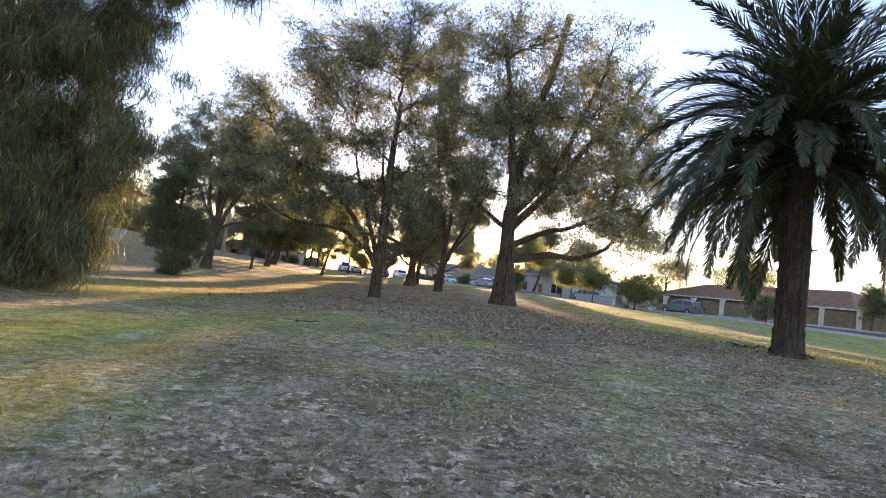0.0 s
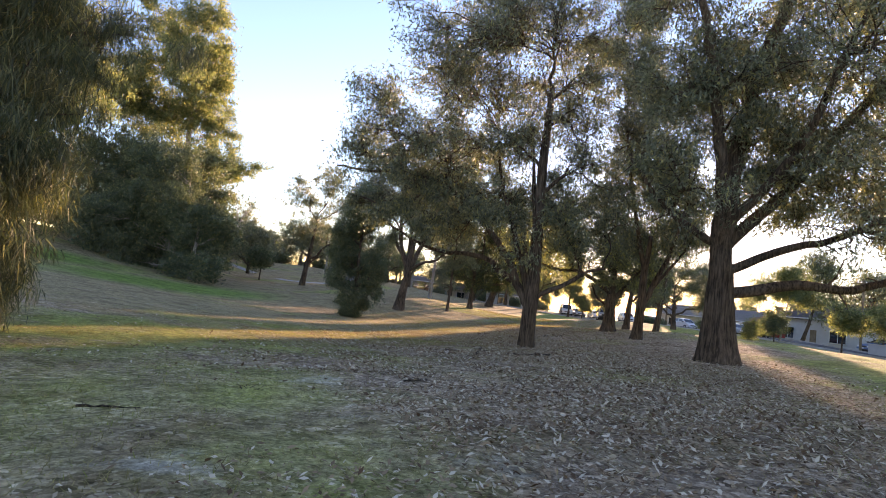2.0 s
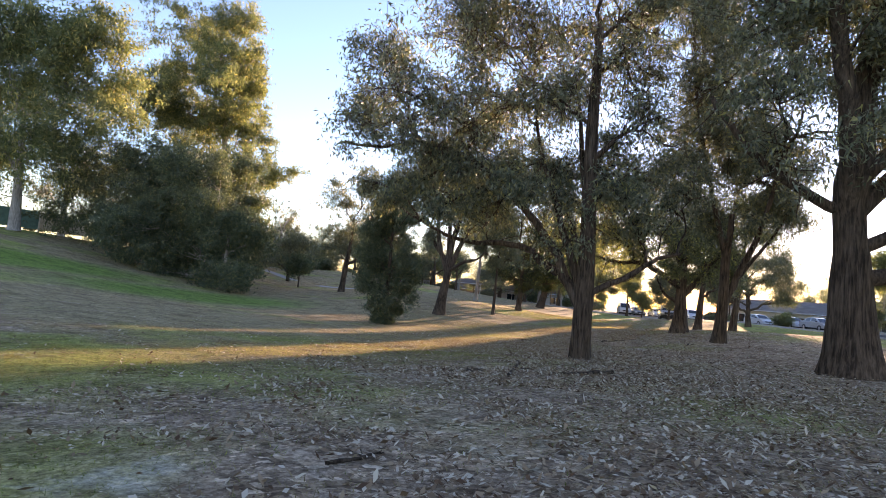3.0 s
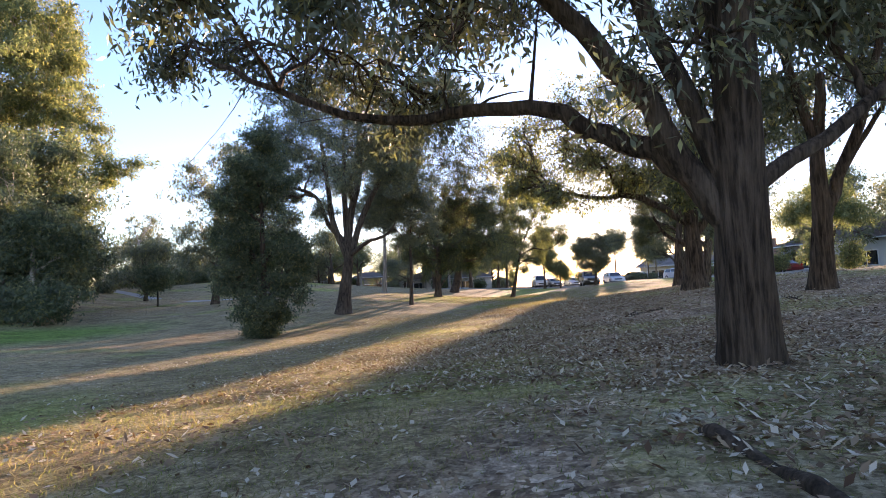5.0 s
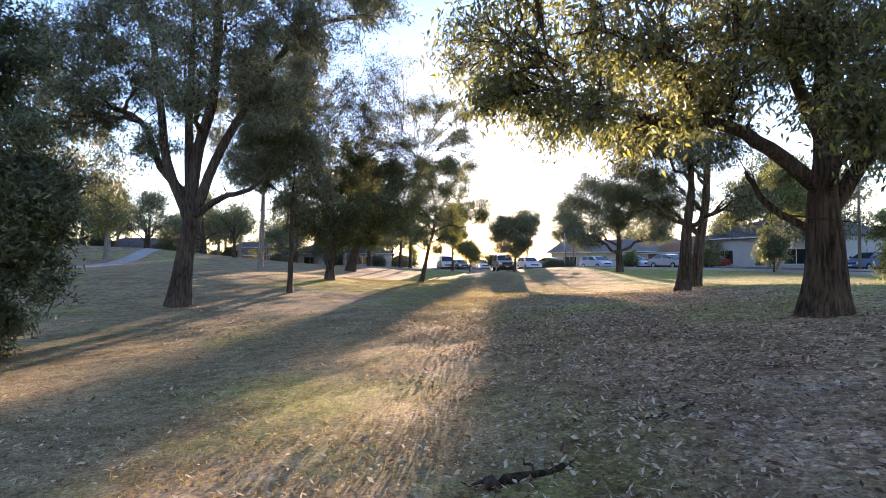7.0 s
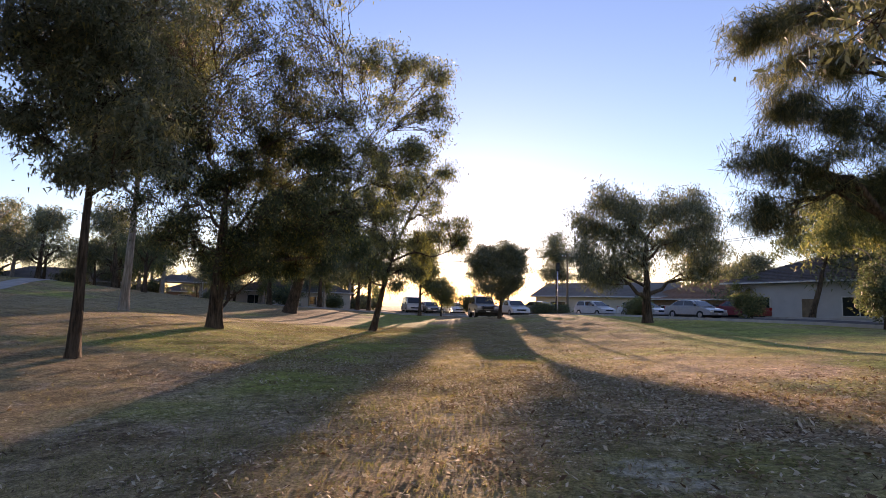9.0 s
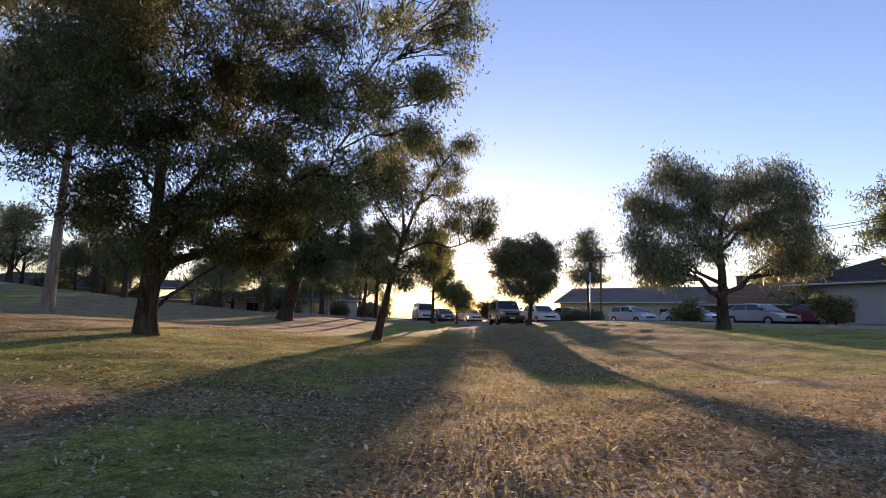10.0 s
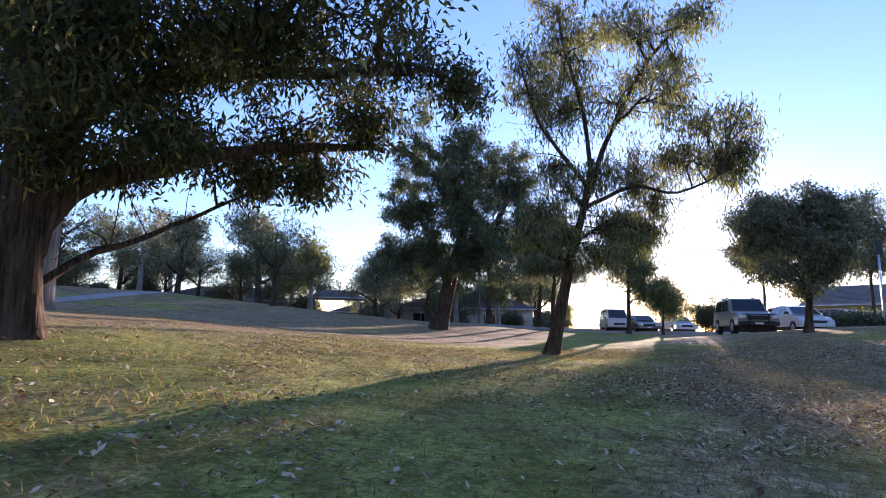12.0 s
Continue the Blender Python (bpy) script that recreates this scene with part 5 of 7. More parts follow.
tree("she_oak_tree", "drooping fine-needled she-oak close to the path", (-8.40, 11.50), (0.03, -0.36, 6.5), [
        (-0.30, 0.18, 6.2, 1.47, 0.95), (1.40, -0.57, 5.8, 0.96, 0.65), (2.45, -0.69, 6.2, 0.75, 0.55), (0.20, 0.43, 4.9, 1.25, 0.80),
        (2.15, -0.80, 4.6, 0.75, 0.60), (2.20, 0.15, 5.5, 0.56, 0.50), (0.80, -0.43, 3.4, 1.15, 0.62), (1.75, -0.26, 3.4, 0.70, 0.55),
        (1.15, -0.08, 2.3, 1.05, 0.55), (1.95, 0.33, 2.5, 0.50, 0.55), (1.75, -0.33, 1.5, 0.70, 0.48), (0.00, 0.92, 1.2, 0.94, 0.70),
        (0.90, 0.20, 0.8, 0.90, 0.50), (-1.00, -0.40, 3.0, 1.20, 1.00), (-1.20, -0.60, 5.0, 1.20, 1.00), (0.30, 0.02, 7.6, 1.60, 0.95),
        (-1.0, -0.8, 1.2, 1.0, 0.8), (1.6, -0.5, 7.2, 1.0, 0.7)] + [
        (3.60, -1.70, 5.7, 0.30, 0.12), (5.20, -2.70, 5.5, 0.26, 0.10), (6.80, -3.80, 5.3, 0.24, 0.08)] + [
        (0.36, -0.71, 4.53, 1.08, 0.92), (1.37, -0.40, 5.27, 1.06, 0.90), (2.43, -0.56, 5.36, 0.66, 0.56), (0.76, -0.27, 3.02, 1.12, 0.95),
        (1.60, 0.44, 3.93, 0.96, 0.81), (3.16, -1.41, 2.97, 0.46, 0.39), (0.56, -0.27, 1.51, 1.01, 0.86), (1.80, -0.45, 1.88, 0.78, 0.66),
        (2.37, -0.76, 1.03, 0.49, 0.41), (1.10, -0.14, 0.33, 0.80, 0.68), (0.23, -0.01, 0.45, 0.69, 0.58), (0.88, 1.74, 5.31, 0.99, 0.84),
        (1.14, 0.16, 2.58, 0.99, 0.84), (-0.39, 0.02, 3.52, 1.03, 0.88)],
     0.20, 0.6, 21, M_NEEDLE, M_BARK, 150000, size=0.24, width=0.015, spread=0.14, droop=1.1, twigs=80,
     boughs=[(0.07, 0.012, [(0.1, -0.2, 4.2), (1.6, -0.7, 5.2), (3.4, -1.6, 5.75), (5.4, -2.9, 5.5), (7.2, -4.1, 5.35)])])
tree("she_oak_tree", "fine-needled she-oak beside the dry grass", (2.44, 50.53), (0.59, -0.50, 6.16), [
        (-1.39, -0.21, 5.67, 0.52, 0.41), (-2.16, -0.15, 5.48, 0.47, 0.36), (-2.79, -0.67, 4.51, 0.39, 0.34), (-1.83, -0.50, 4.38, 0.50, 0.40),
        (-1.00, -0.40, 4.12, 0.60, 0.45), (-2.99, -0.26, 3.73, 0.46, 0.25), (-2.40, -0.58, 3.44, 0.49, 0.29), (-2.88, -0.18, 2.72, 0.40, 0.25),
        (-1.17, 0.00, 3.20, 0.62, 0.41), (-0.62, -0.95, 4.90, 0.85, 0.76), (0.02, -0.02, 3.42, 0.82, 0.61), (-3.56, -1.14, 5.60, 0.43, 0.28),
        (-2.55, -0.87, 6.15, 0.59, 0.39), (-1.19, -1.34, 6.26, 1.11, 0.74)],
     0.22, 2.0, 22, M_NEEDLE, M_BARK, 50000, size=0.21, width=0.012, spread=0.10, droop=0.7, twigs=40)
tree("eucalyptus_tree", "dark rounded garden tree by the houses", (17.80, 80.20), (1.08, -0.44, 4.77), [
        (0.54, -0.39, 7.30, 2.16, 1.80), (1.49, -2.57, 7.93, 2.03, 1.69), (-0.75, -0.09, 5.50, 1.44, 1.08), (2.13, -0.94, 5.08, 2.10, 1.40),
        (0.72, -1.30, 8.91, 1.41, 1.06)],
     0.2, 1.2, 23, M_DARK, M_BARK, 18000, size=0.22, width=0.08)

tree("eucalyptus_tree", "young gum tree with a thin pale bent trunk", (13.20, 66.80), (0.55, -0.10, 4.30), [
        (0.2, 0.0, 5.9, 1.3, 0.9), (-1.2, 0.3, 5.2, 1.3, 0.9), (1.5, -0.2, 5.0, 1.3, 0.9), (0.3, 0.4, 4.6, 1.4, 0.8), (-2.2, 0.1, 4.3, 1.0, 0.7), (2.3, 0.2, 4.2, 1.0, 0.7), (0.6, -0.5, 6.6, 1.0, 0.6)],
     0.10, 2.6, 29, M_WARM, M_PALE, 26000, size=0.2, width=0.06, group=GUM)

# background trees: four built, the rest are copies at other turns and sizes
FAR = "trees along the park edge"


def far_tree(label, at, leaf, bark, seed, high, wide, low, leaves=5200):
    r = np.random.default_rng(seed)
    lobes = []
    for k in range(11):
        w = r.uniform(0, 2 * math.pi)
        d = wide * r.uniform(0.1, 0.75)
        z = low + (high - low) * r.uniform(0.15, 0.9)
        q = wide * r.uniform(0.28, 0.45)
        lobes.append((d * math.cos(w), d * math.sin(w), z, q, q * 0.8))
    return tree("eucalyptus_tree", label, at, (0.2, 0.1, high * 0.6), lobes, 0.035 * high, low * 0.8, seed, leaf, bark, leaves,
                0.34, 0.11, 0.28, 0.6, twigs=9, group=FAR)


FAR_KINDS = [
    far_tree("round dark gum tree at the park edge", (-48.5, 94.6), M_LEAF, M_BARK, 41, 7.5, 4.2, 1.8),
    far_tree("broad dark gum tree at the park edge", (-48.8, 108.0), M_DARK, M_BARK, 42, 8.5, 5.0, 2.0),
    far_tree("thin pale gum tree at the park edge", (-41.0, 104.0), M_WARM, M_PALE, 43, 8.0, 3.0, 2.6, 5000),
    far_tree("tall gum tree at the park edge", (-36.0, 122.0), M_LEAF, M_PALE, 44, 11.0, 4.0, 3.5),
]
for i, (x, y, k, s) in enumerate([
        (-55, 88, 1, 0.9), (-60, 98, 0, 1.1), (-62, 80, 3, 0.9), (-56, 120, 0, 1.2), (-45, 128, 1, 1.1), (-30, 126, 0, 0.9),
        (-33, 136, 3, 1.1), (-24, 130, 1, 0.9), (-25, 116, 2, 0.9), (-27, 108, 2, 1.0), (-31, 99, 0, 0.75), (-66, 66, 1, 1.2),
        (-58, 60, 2, 1.1), (-72, 52, 3, 1.2), (-68, 112, 3, 1.2), (-64, 130, 0, 1.3), (-70, 40, 1, 1.2), (-38, 112, 0, 0.8),
        (-74, 28, 1, 1.5), (-70, 10, 3, 1.4), (-44, 62, 0, 0.75), (-39, 74, 2, 0.85), (-52, 72, 0, 0.8), (-48, 138, 3, 1.2),
        (30, 92, 1, 1.0), (36, 78, 0, 1.1), (27, 112, 0, 1.0), (42, 66, 2, 1.0), (16, 118, 1, 0.8), (52, 52, 1, 0.9), (20, 128, 3, 0.8),
        (23.5, 80, 0, 1.2), (-80, 90, 1, 1.4), (-84, 120, 0, 1.5), (-66, 140, 1, 1.4), (-30, 160, 1, 1.3), (34, 130, 0, 1.2), (60, 100, 1, 1.4), (-55, 160, 0, 1.4), (-36, 92, 1, 0.75), (-44, 100, 0, 1.2), (-29, 106, 1, 1.0), (19, 91, 0, 0.85)]):
    copy_thing(FAR_KINDS[k], pose(x, y, ground_z(x, y) - 0.05, 0, 0, 67 * i) @ Matrix.Scale(s, 4))
r_edge = np.random.default_rng(46)
for i in range(30):
    q = (i + 0.5) / 30
    x, y = -84 + 62 * q + r_edge.normal(0, 2.0), 84 + 50 * q ** 1.3 + (8 if i % 2 else -2) + r_edge.normal(0, 2.0)
    copy_thing(FAR_KINDS[(i * 3 + i // 4) % 4], pose(x, y, ground_z(x, y) - 0.05, 0, 0, 101 * i) @ Matrix.Scale(r_edge.uniform(0.6, 1.0), 4))


high = far_tree("small high-crowned street tree beyond the cars", (-18.6, 106.0), M_LEAF, M_BARK, 45, 7.4, 2.3, 4.2, 6000)
copy_thing(high, pose(-22.5, 104, ground_z(-22.5, 104), 0, 0, 80) @ Matrix.Scale(1.1, 4))


def shrub(label, x, y, w, h, leaf, seed, leaves=9000, size=0.16, width=0.06, low=0.15):
    r = np.random.default_rng(seed)
    lobes = [(w * 0.55 * math.cos(a) * q, w * 0.55 * math.sin(a) * q, h * z, w * 0.42, h * 0.28)
             for a, q, z in zip(r.uniform(0, 6.3, 9), r.uniform(0.2, 1, 9), r.uniform(low + 0.2, 0.78, 9))]
    ob = tree("garden_shrub", label, (x, y), (0.05, 0, h * 0.7), lobes, 0.03 + 0.02 * w, h * low, seed, leaf, M_BARK, leaves, size, width, 0.16, 0.2, twigs=9)
    ob["category"] = "shrub"
    return ob


shrub("golden-leaved garden shrub at the kerb", 19.0, 46.5, 2.3, 3.4, M_WARM, 51, 14000)
shrub("rounded clipped garden tree", 17.5, 53.0, 1.9, 3.6, M_WARM, 52, low=0.45)
shrub("rounded clipped garden tree", 15.0, 55.0, 1.7, 3.4, M_WARM, 53, low=0.45)
shrub("grey-green garden shrub before the brick fence", 27.5, 42.0, 1.7, 2.6, M_LEAF, 54)
shrub("golden garden shrub by the driveway", 27.0, 24.0, 1.9, 2.7, M_WARM, 55)
shrub("upright dark cypress-like shrub", 36.0, 42.0, 1.6, 4.2, M_DARK, 56)
shrub("dark rounded shrub at the street verge", 12.6, 66.0, 1.5, 3.2, M_DARK, 71)
shrub("small yellow-green shrub at the far kerb", 14.0, 80.5, 1.3, 1.8, M_WARM, 57, 6000)
shrub("yellow-green garden tree across the road", 17.6, 88.0, 2.2, 4.4, M_WARM, 58, 14000, 0.18, 0.07, low=0.2)
shrub("bright yellow-green shrub on the grass verge", 8.2, 48.2, 0.55, 1.7, M_WARM, 68, 5000, 0.11, 0.045)
shrub("round yellow-green garden tree across the street", 21.5, 68.0, 2.3, 5.0, M_WARM, 70, 14000, 0.18, 0.07, low=0.4)
shrub("low green hedge shrub", 8.6, 88.5, 1.5, 1.7, M_WARM, 59)
shrub("dark shrub beyond the parked cars", -5.6, 100.9, 1.3, 2.2, M_DARK, 60)
shrub("small dark mushroom-shaped tree on the slope", -38.9, 57.9, 2.3, 3.6, M_DARK, 62, 9000, 0.22, 0.08, low=0.40)

shrub("low dark clipped hedge shrub by the driveway", 2.4, 94.3, 2.2, 1.0, M_DARK, 69)

UNDER = [shrub("dense dark scrub at the park edge", -58.0, 76.0, 3.0, 3.2, M_DARK, 65, 5000, 0.36, 0.15), shrub("pale scrub at the park edge", -50.0, 116.0, 2.6, 2.6, M_LEAF, 66, 4000, 0.36, 0.14)]
r_under = np.random.default_rng(67)
for k in range(24):
    t = k / 23
    x, y = -66 + 12 * math.sin(t * 9) + 38 * t ** 1.5, 46 + 88 * t
    copy_thing(UNDER[k % 2], pose(x + r_under.normal(0, 2), y, ground_z(x, y) - 0.1, 0, 0, 83 * k) @ Matrix.Scale(r_under.uniform(0.55, 1.0), 4))


# ---- date palm ----
def frond(sag, seed):
    rng = np.random.default_rng(seed)
    n, length = 24, 3.7
    pts, p, a = [], Vector((0, 0, 0)), 0.0
    for i in range(n + 1):
        pts.append(p.copy())
        a = -sag * (i / n) ** 1.5
        p = p + Vector((math.cos(a), 0, math.sin(a))) * length / n
    v, f = [], []
    tube(v, f, pts, [0.036 * (1 - 0.9 * i / n) + 0.003 for i in range(n + 1)], 5)
    for k in range(120):
        t = 0.10 + 0.90 * k / 119
        i = min(int(t * n), n - 1)
        b = pts[i].lerp(pts[i + 1], t * n - i)
        d = (pts[i + 1] - pts[i]).normalized()
        nrm = Vector((-d.z, 0, d.x))
        ln = 0.52 * math.sin(math.pi * min(1, 0.18 + 0.82 * t) ** 0.85) ** 0.5 + 0.05
        for s in (-1, 1):
            w = d * rng.uniform(0.65, 1.05) + Vector((0, s, 0)) * rng.uniform(0.4, 0.66) + nrm * rng.uniform(-0.1, 0.6) - Vector((0, 0, rng.uniform(0.1, 0.5)))
            w.normalize()
            e = b + w * ln * rng.uniform(0.88, 1.12) - Vector((0, 0, 0.10 * ln))
            side = w.cross(nrm).normalized() * 0.017
            m = b.lerp(e, 0.4)
            v.extend([b, m + side, e, m - side])
            f.append((len(v) - 4, len(v) - 3, len(v) - 2, len(v) - 1))
    return mesh_of("frond", v, f, M_PALM)


def date_palm(x, y):
    root = thing("date_palm", "date palm with thick scarred trunk and arching fronds", "palm tree", pose(x, y, ground_z(x, y) - 0.04))
    high = 4.0
    v, f = [], []
    sides, rows = 26, 60
    for i in range(rows + 1):
        z = high * i / rows
        r = 0.255 + 0.08 * math.exp(-z / 0.25) + 0.06 * math.exp(-((z - high) / 0.5) ** 2)
        for k in range(sides):
            w = 2 * math.pi * k / sides
            r2 = r + 0.016 * (1 if (i // 3 + k // 2) % 2 else -0.4) + 0.008 * (i % 3)
            v.append((r2 * math.cos(w) - 0.015 * z, r2 * math.sin(w), z))
    for i in range(rows):
        for k in range(sides):
            k2 = (k + 1) % sides
            f.append((i * sides + k, i * sides + k2, (i + 1) * sides + k2, (i + 1) * sides + k))
    part("trunk", mesh_of("trunk", v, f, M_PALM_BARK), root)
    kinds = [frond(1.1, 1), frond(1.9, 2), frond(1.8, 3), frond(1.35, 4)]
    rng = np.random.default_rng(9)
    total = 136
    for k in range(total):
        t = k / (total - 1)
        up = 88 - 116 * t ** 0.85 + rng.normal(0, 4)
        turn = k * 137.5 + rng.normal(0, 6)
        if up < 4 and abs((turn + 125 + 180) % 360 - 180) < 24:
            continue  # old fronds were pruned away on the side of the path
        kind = kinds[0] if up > 62 else kinds[1] if up > 30 else kinds[2] if up > 5 else kinds[3]
        ob = part("frond", kind, root)
        ob.matrix_local = Matrix.Translation((-0.065, 0, high + 0.5 - 0.55 * t)) @ pose(0, 0, 0, rng.normal(0, 8), -up, turn) @ Matrix.Scale(rng.uniform(0.86, 1.06), 4)
    return root


date_palm(7.7, 11.0)


# ---- roads, paths and kerbs ----
M_ROAD = plain("asphalt", (0.055, 0.055, 0.057), 0.85, vary=0.3, scale=2.0, relief=0.004)
M_PATH = plain("path_concrete", (0.36, 0.34, 0.31), 0.85, vary=0.2, scale=1.5, relief=0.003)
M_KERB = plain("kerb_concrete", (0.42, 0.40, 0.37), 0.85, vary=0.2, scale=2.0, relief=0.003)


def smooth_line(pts, step=1.0):
    out = []
    for i in range(len(pts) - 1):
        p0, p1, p2, p3 = (Vector(pts[max(0, min(len(pts) - 1, i + k))]) for k in (-1, 0, 1, 2))
        n = max(2, int((p2 - p1).length / step))
        for k in range(n):
            t = k / n
            out.append(0.5 * ((2 * p1) + (p2 - p0) * t + (2 * p0 - 5 * p1 + 4 * p2 - p3) * t * t + (3 * p1 - p0 - 3 * p2 + p3) * t ** 3))
    out.append(Vector(pts[-1]))
    return out


def ribbon(name, label, category, pts, offsets, mat, step=1.0):
    """A strip laid over the ground; offsets: (sideways, height) pairs across it."""
    line = smooth_line(pts, step)
    v, f = [], []
    for i, p in enumerate(line):
        d = (line[min(i + 1, len(line) - 1)] - line[max(i - 1, 0)]).normalized()
        s = Vector((d.y, -d.x))
        for o, h in offsets:
            q = p + s * o
            v.append((q.x, q.y, ground_z(q.x, q.y) + h))
    m = len(offsets)
    for i in range(len(line) - 1):
        for k in range(m - 1):
            f.append((i * m + k, i * m + k + 1, (i + 1) * m + k + 1, (i + 1) * m + k))
    return tagged(new(name, mesh_of(name, v, f, mat)), label, category, kind="structure")


ROAD = [(80, 0), (58, 18), (40, 33), (27, 46), (19, 60), (14, 76), (8, 90), (-2, 99), (-20, 106), (-45, 124), (-80, 150)]
ribbon("road", "worn grey asphalt street round the park", "road", ROAD, [(-3.2, 0.05), (-1.0, 0.075), (1.0, 0.075), (3.2, 0.05)], M_ROAD)
ribbon("kerb", "pale concrete kerb of the street", "kerb", ROAD, [(3.2, 0.02), (3.2, 0.16), (3.45, 0.17), (3.5, 0.0)], M_KERB)
ribbon("kerb", "pale concrete kerb of the street", "kerb", ROAD, [(-3.5, 0.0), (-3.45, 0.17), (-3.2, 0.16), (-3.2, 0.02)], M_KERB)
ribbon("footpath", "narrow pale concrete footpath across the grass", "path", [(-72, 74), (-54, 68), (-43, 64), (-38, 66), (-38, 74), (-44, 88), (-52, 104)],
       [(-0.75, 0.0), (-0.7, 0.03), (0.7, 0.03), (0.75, 0.0)], M_PATH)


# ---- boxes and slabs ----
def box(bm, x0, x1, y0, y1, z0, z1, bevel=0.0):
    m = Matrix.Translation(((x0 + x1) / 2, (y0 + y1) / 2, (z0 + z1) / 2)) @ Matrix.Diagonal((x1 - x0, y1 - y0, z1 - z0, 1))
    made = bmesh.ops.create_cube(bm, size=1, matrix=m)
    if bevel:
        edges = list({e for q in made["verts"] for e in q.link_edges})
        bmesh.ops.bevel(bm, geom=edges, offset=bevel, segments=2, profile=0.5, affect="EDGES")


def boxes(name, items, mat, parent, bevel=0.0, label=""):
    bm = bmesh.new()
    for b in items:
        box(bm, *b, bevel)
    me = bpy.data.meshes.new(name)
    bm.to_mesh(me)
    bm.free()
    me.materials.append(mat)
    return part(name, me, parent, label)


# ---- cars ----
M_TYRE = plain("tyre_rubber", (0.02, 0.02, 0.02), 0.8)
M_RIM = plain("alloy_rim", (0.5, 0.5, 0.52), 0.35, 0.9)
M_LAMP = plain("lamp_glass", (0.75, 0.76, 0.78), 0.1)
M_TAIL = plain("tail_lamp", (0.35, 0.02, 0.015), 0.2)
M_TRIM = plain("black_trim", (0.025, 0.025, 0.026), 0.5)
M_CHROME = plain("chrome", (0.65, 0.65, 0.66), 0.2, 1.0)


def glass_material():
    mat, nodes, links, bsdf = material("tinted_glass")
    bsdf.inputs["Base Color"].default_value = (0.02, 0.025, 0.028, 1)
    bsdf.inputs["Roughness"].default_value = 0.06
    bsdf.inputs["Specular IOR Level"].default_value = 0.8
    return mat


M_GLASS = glass_material()


def paint(name, color):
    mat, nodes, links, bsdf = material(name)
    links.new(ramp(nodes, links, noise_of(nodes, links, 5, 5), [(0.3, tuple(c * 0.85 for c in color)), (0.7, color)]), bsdf.inputs["Base Color"])
    bsdf.inputs["Roughness"].default_value = 0.32
    bsdf.inputs["Coat Weight"].default_value = 0.6
    return mat


PAINTS = {"wagon": paint("dusty_green_grey_paint", (0.30, 0.31, 0.29)), "silver": paint("silver_paint", (0.42, 0.43, 0.44)), "white": paint("white_paint", (0.72, 0.73, 0.72)),
          "dark": paint("dark_green_grey_paint", (0.15, 0.17, 0.16)), "blue": paint("blue_paint", (0.06, 0.16, 0.32)),
          "red": paint("red_paint", (0.30, 0.03, 0.03)), "grey": paint("grey_paint", (0.16, 0.165, 0.17))}
SHAPES = {  # lower outline, cabin outline (x ahead, z up), half width, wheel places and radius
    "sedan": ([(-2.2, 0.32), (-2.25, 0.62), (-2.15, 0.92), (-1.5, 0.98), (1.0, 0.93), (1.9, 0.80), (2.2, 0.66), (2.25, 0.32)],
              [(-1.75, 0.96), (-1.05, 1.38), (-0.2, 1.45), (0.45, 1.38), (1.25, 0.92)], 0.87, 1.33, 0.32),
    "hatch": ([(-1.95, 0.34), (-2.0, 0.7), (-1.95, 0.98), (0.9, 0.96), (1.7, 0.84), (1.95, 0.66), (2.0, 0.34)],
              [(-1.95, 0.97), (-1.6, 1.42), (-0.4, 1.52), (0.3, 1.46), (1.1, 0.95)], 0.86, 1.25, 0.32),
    "offroad": ([(-2.35, 0.42), (-2.4, 0.8), (-2.38, 1.12), (0.95, 1.16), (2.1, 1.10), (2.32, 0.98), (2.4, 0.46)],
                [(-2.36, 1.12), (-2.2, 1.80), (-0.8, 1.90), (0.35, 1.86), (1.0, 1.15)], 0.95, 1.42, 0.40),
    "van": ([(-2.3, 0.36), (-2.35, 0.8), (-2.33, 1.10), (1.3, 1.10), (2.1, 0.98), (2.3, 0.7), (2.3, 0.36)],
            [(-2.33, 1.08), (-2.25, 1.85), (-0.5, 1.95), (0.8, 1.88), (1.75, 1.05)], 0.92, 1.45, 0.34),
}


def slab(outline, half, inset, mat, name):
    """A body from its side outline: full width low down, drawn in by inset at the top, with rounded shoulders."""
    zs = [z for x, z in outline]
    lo, hi = min(zs), max(zs)
    v, f = [], []
    n = len(outline)
    for s, k in ((-1, 0.0), (-1, 0.06), (1, 0.06), (1, 0.0)):
        for x, z in outline:
            t = (z - lo) / max(0.01, hi - lo)
            w = half - inset * t
            shrink = 0.94 if k == 0.0 else 1.0
            cx, cz = sum(p[0] for p in outline) / n, (lo + hi) / 2
            v.append((cx + (x - cx) * (shrink * 0.02 + 0.98), s * (w if k == 0.0 else w - 0.05), cz + (z - cz) * (1.0 if k else 0.96)))
    for r in range(3):
        for i in range(n):
            j = (i + 1) % n
            f.append((r * n + i, r * n + j, (r + 1) * n + j, (r + 1) * n + i))
    f.append(tuple(reversed(range(n))))
    f.append(tuple(range(3 * n, 4 * n)))
    me = mesh_of(name, v, f, mat)
    bm = bmesh.new()
    bm.from_mesh(me)
    bmesh.ops.recalc_face_normals(bm, faces=bm.faces)
    bmesh.ops.bevel(bm, geom=list(bm.edges), offset=0.03, segments=2, profile=0.6, affect="EDGES", clamp_overlap=True)
    bm.to_mesh(me)
    bm.free()
    return me


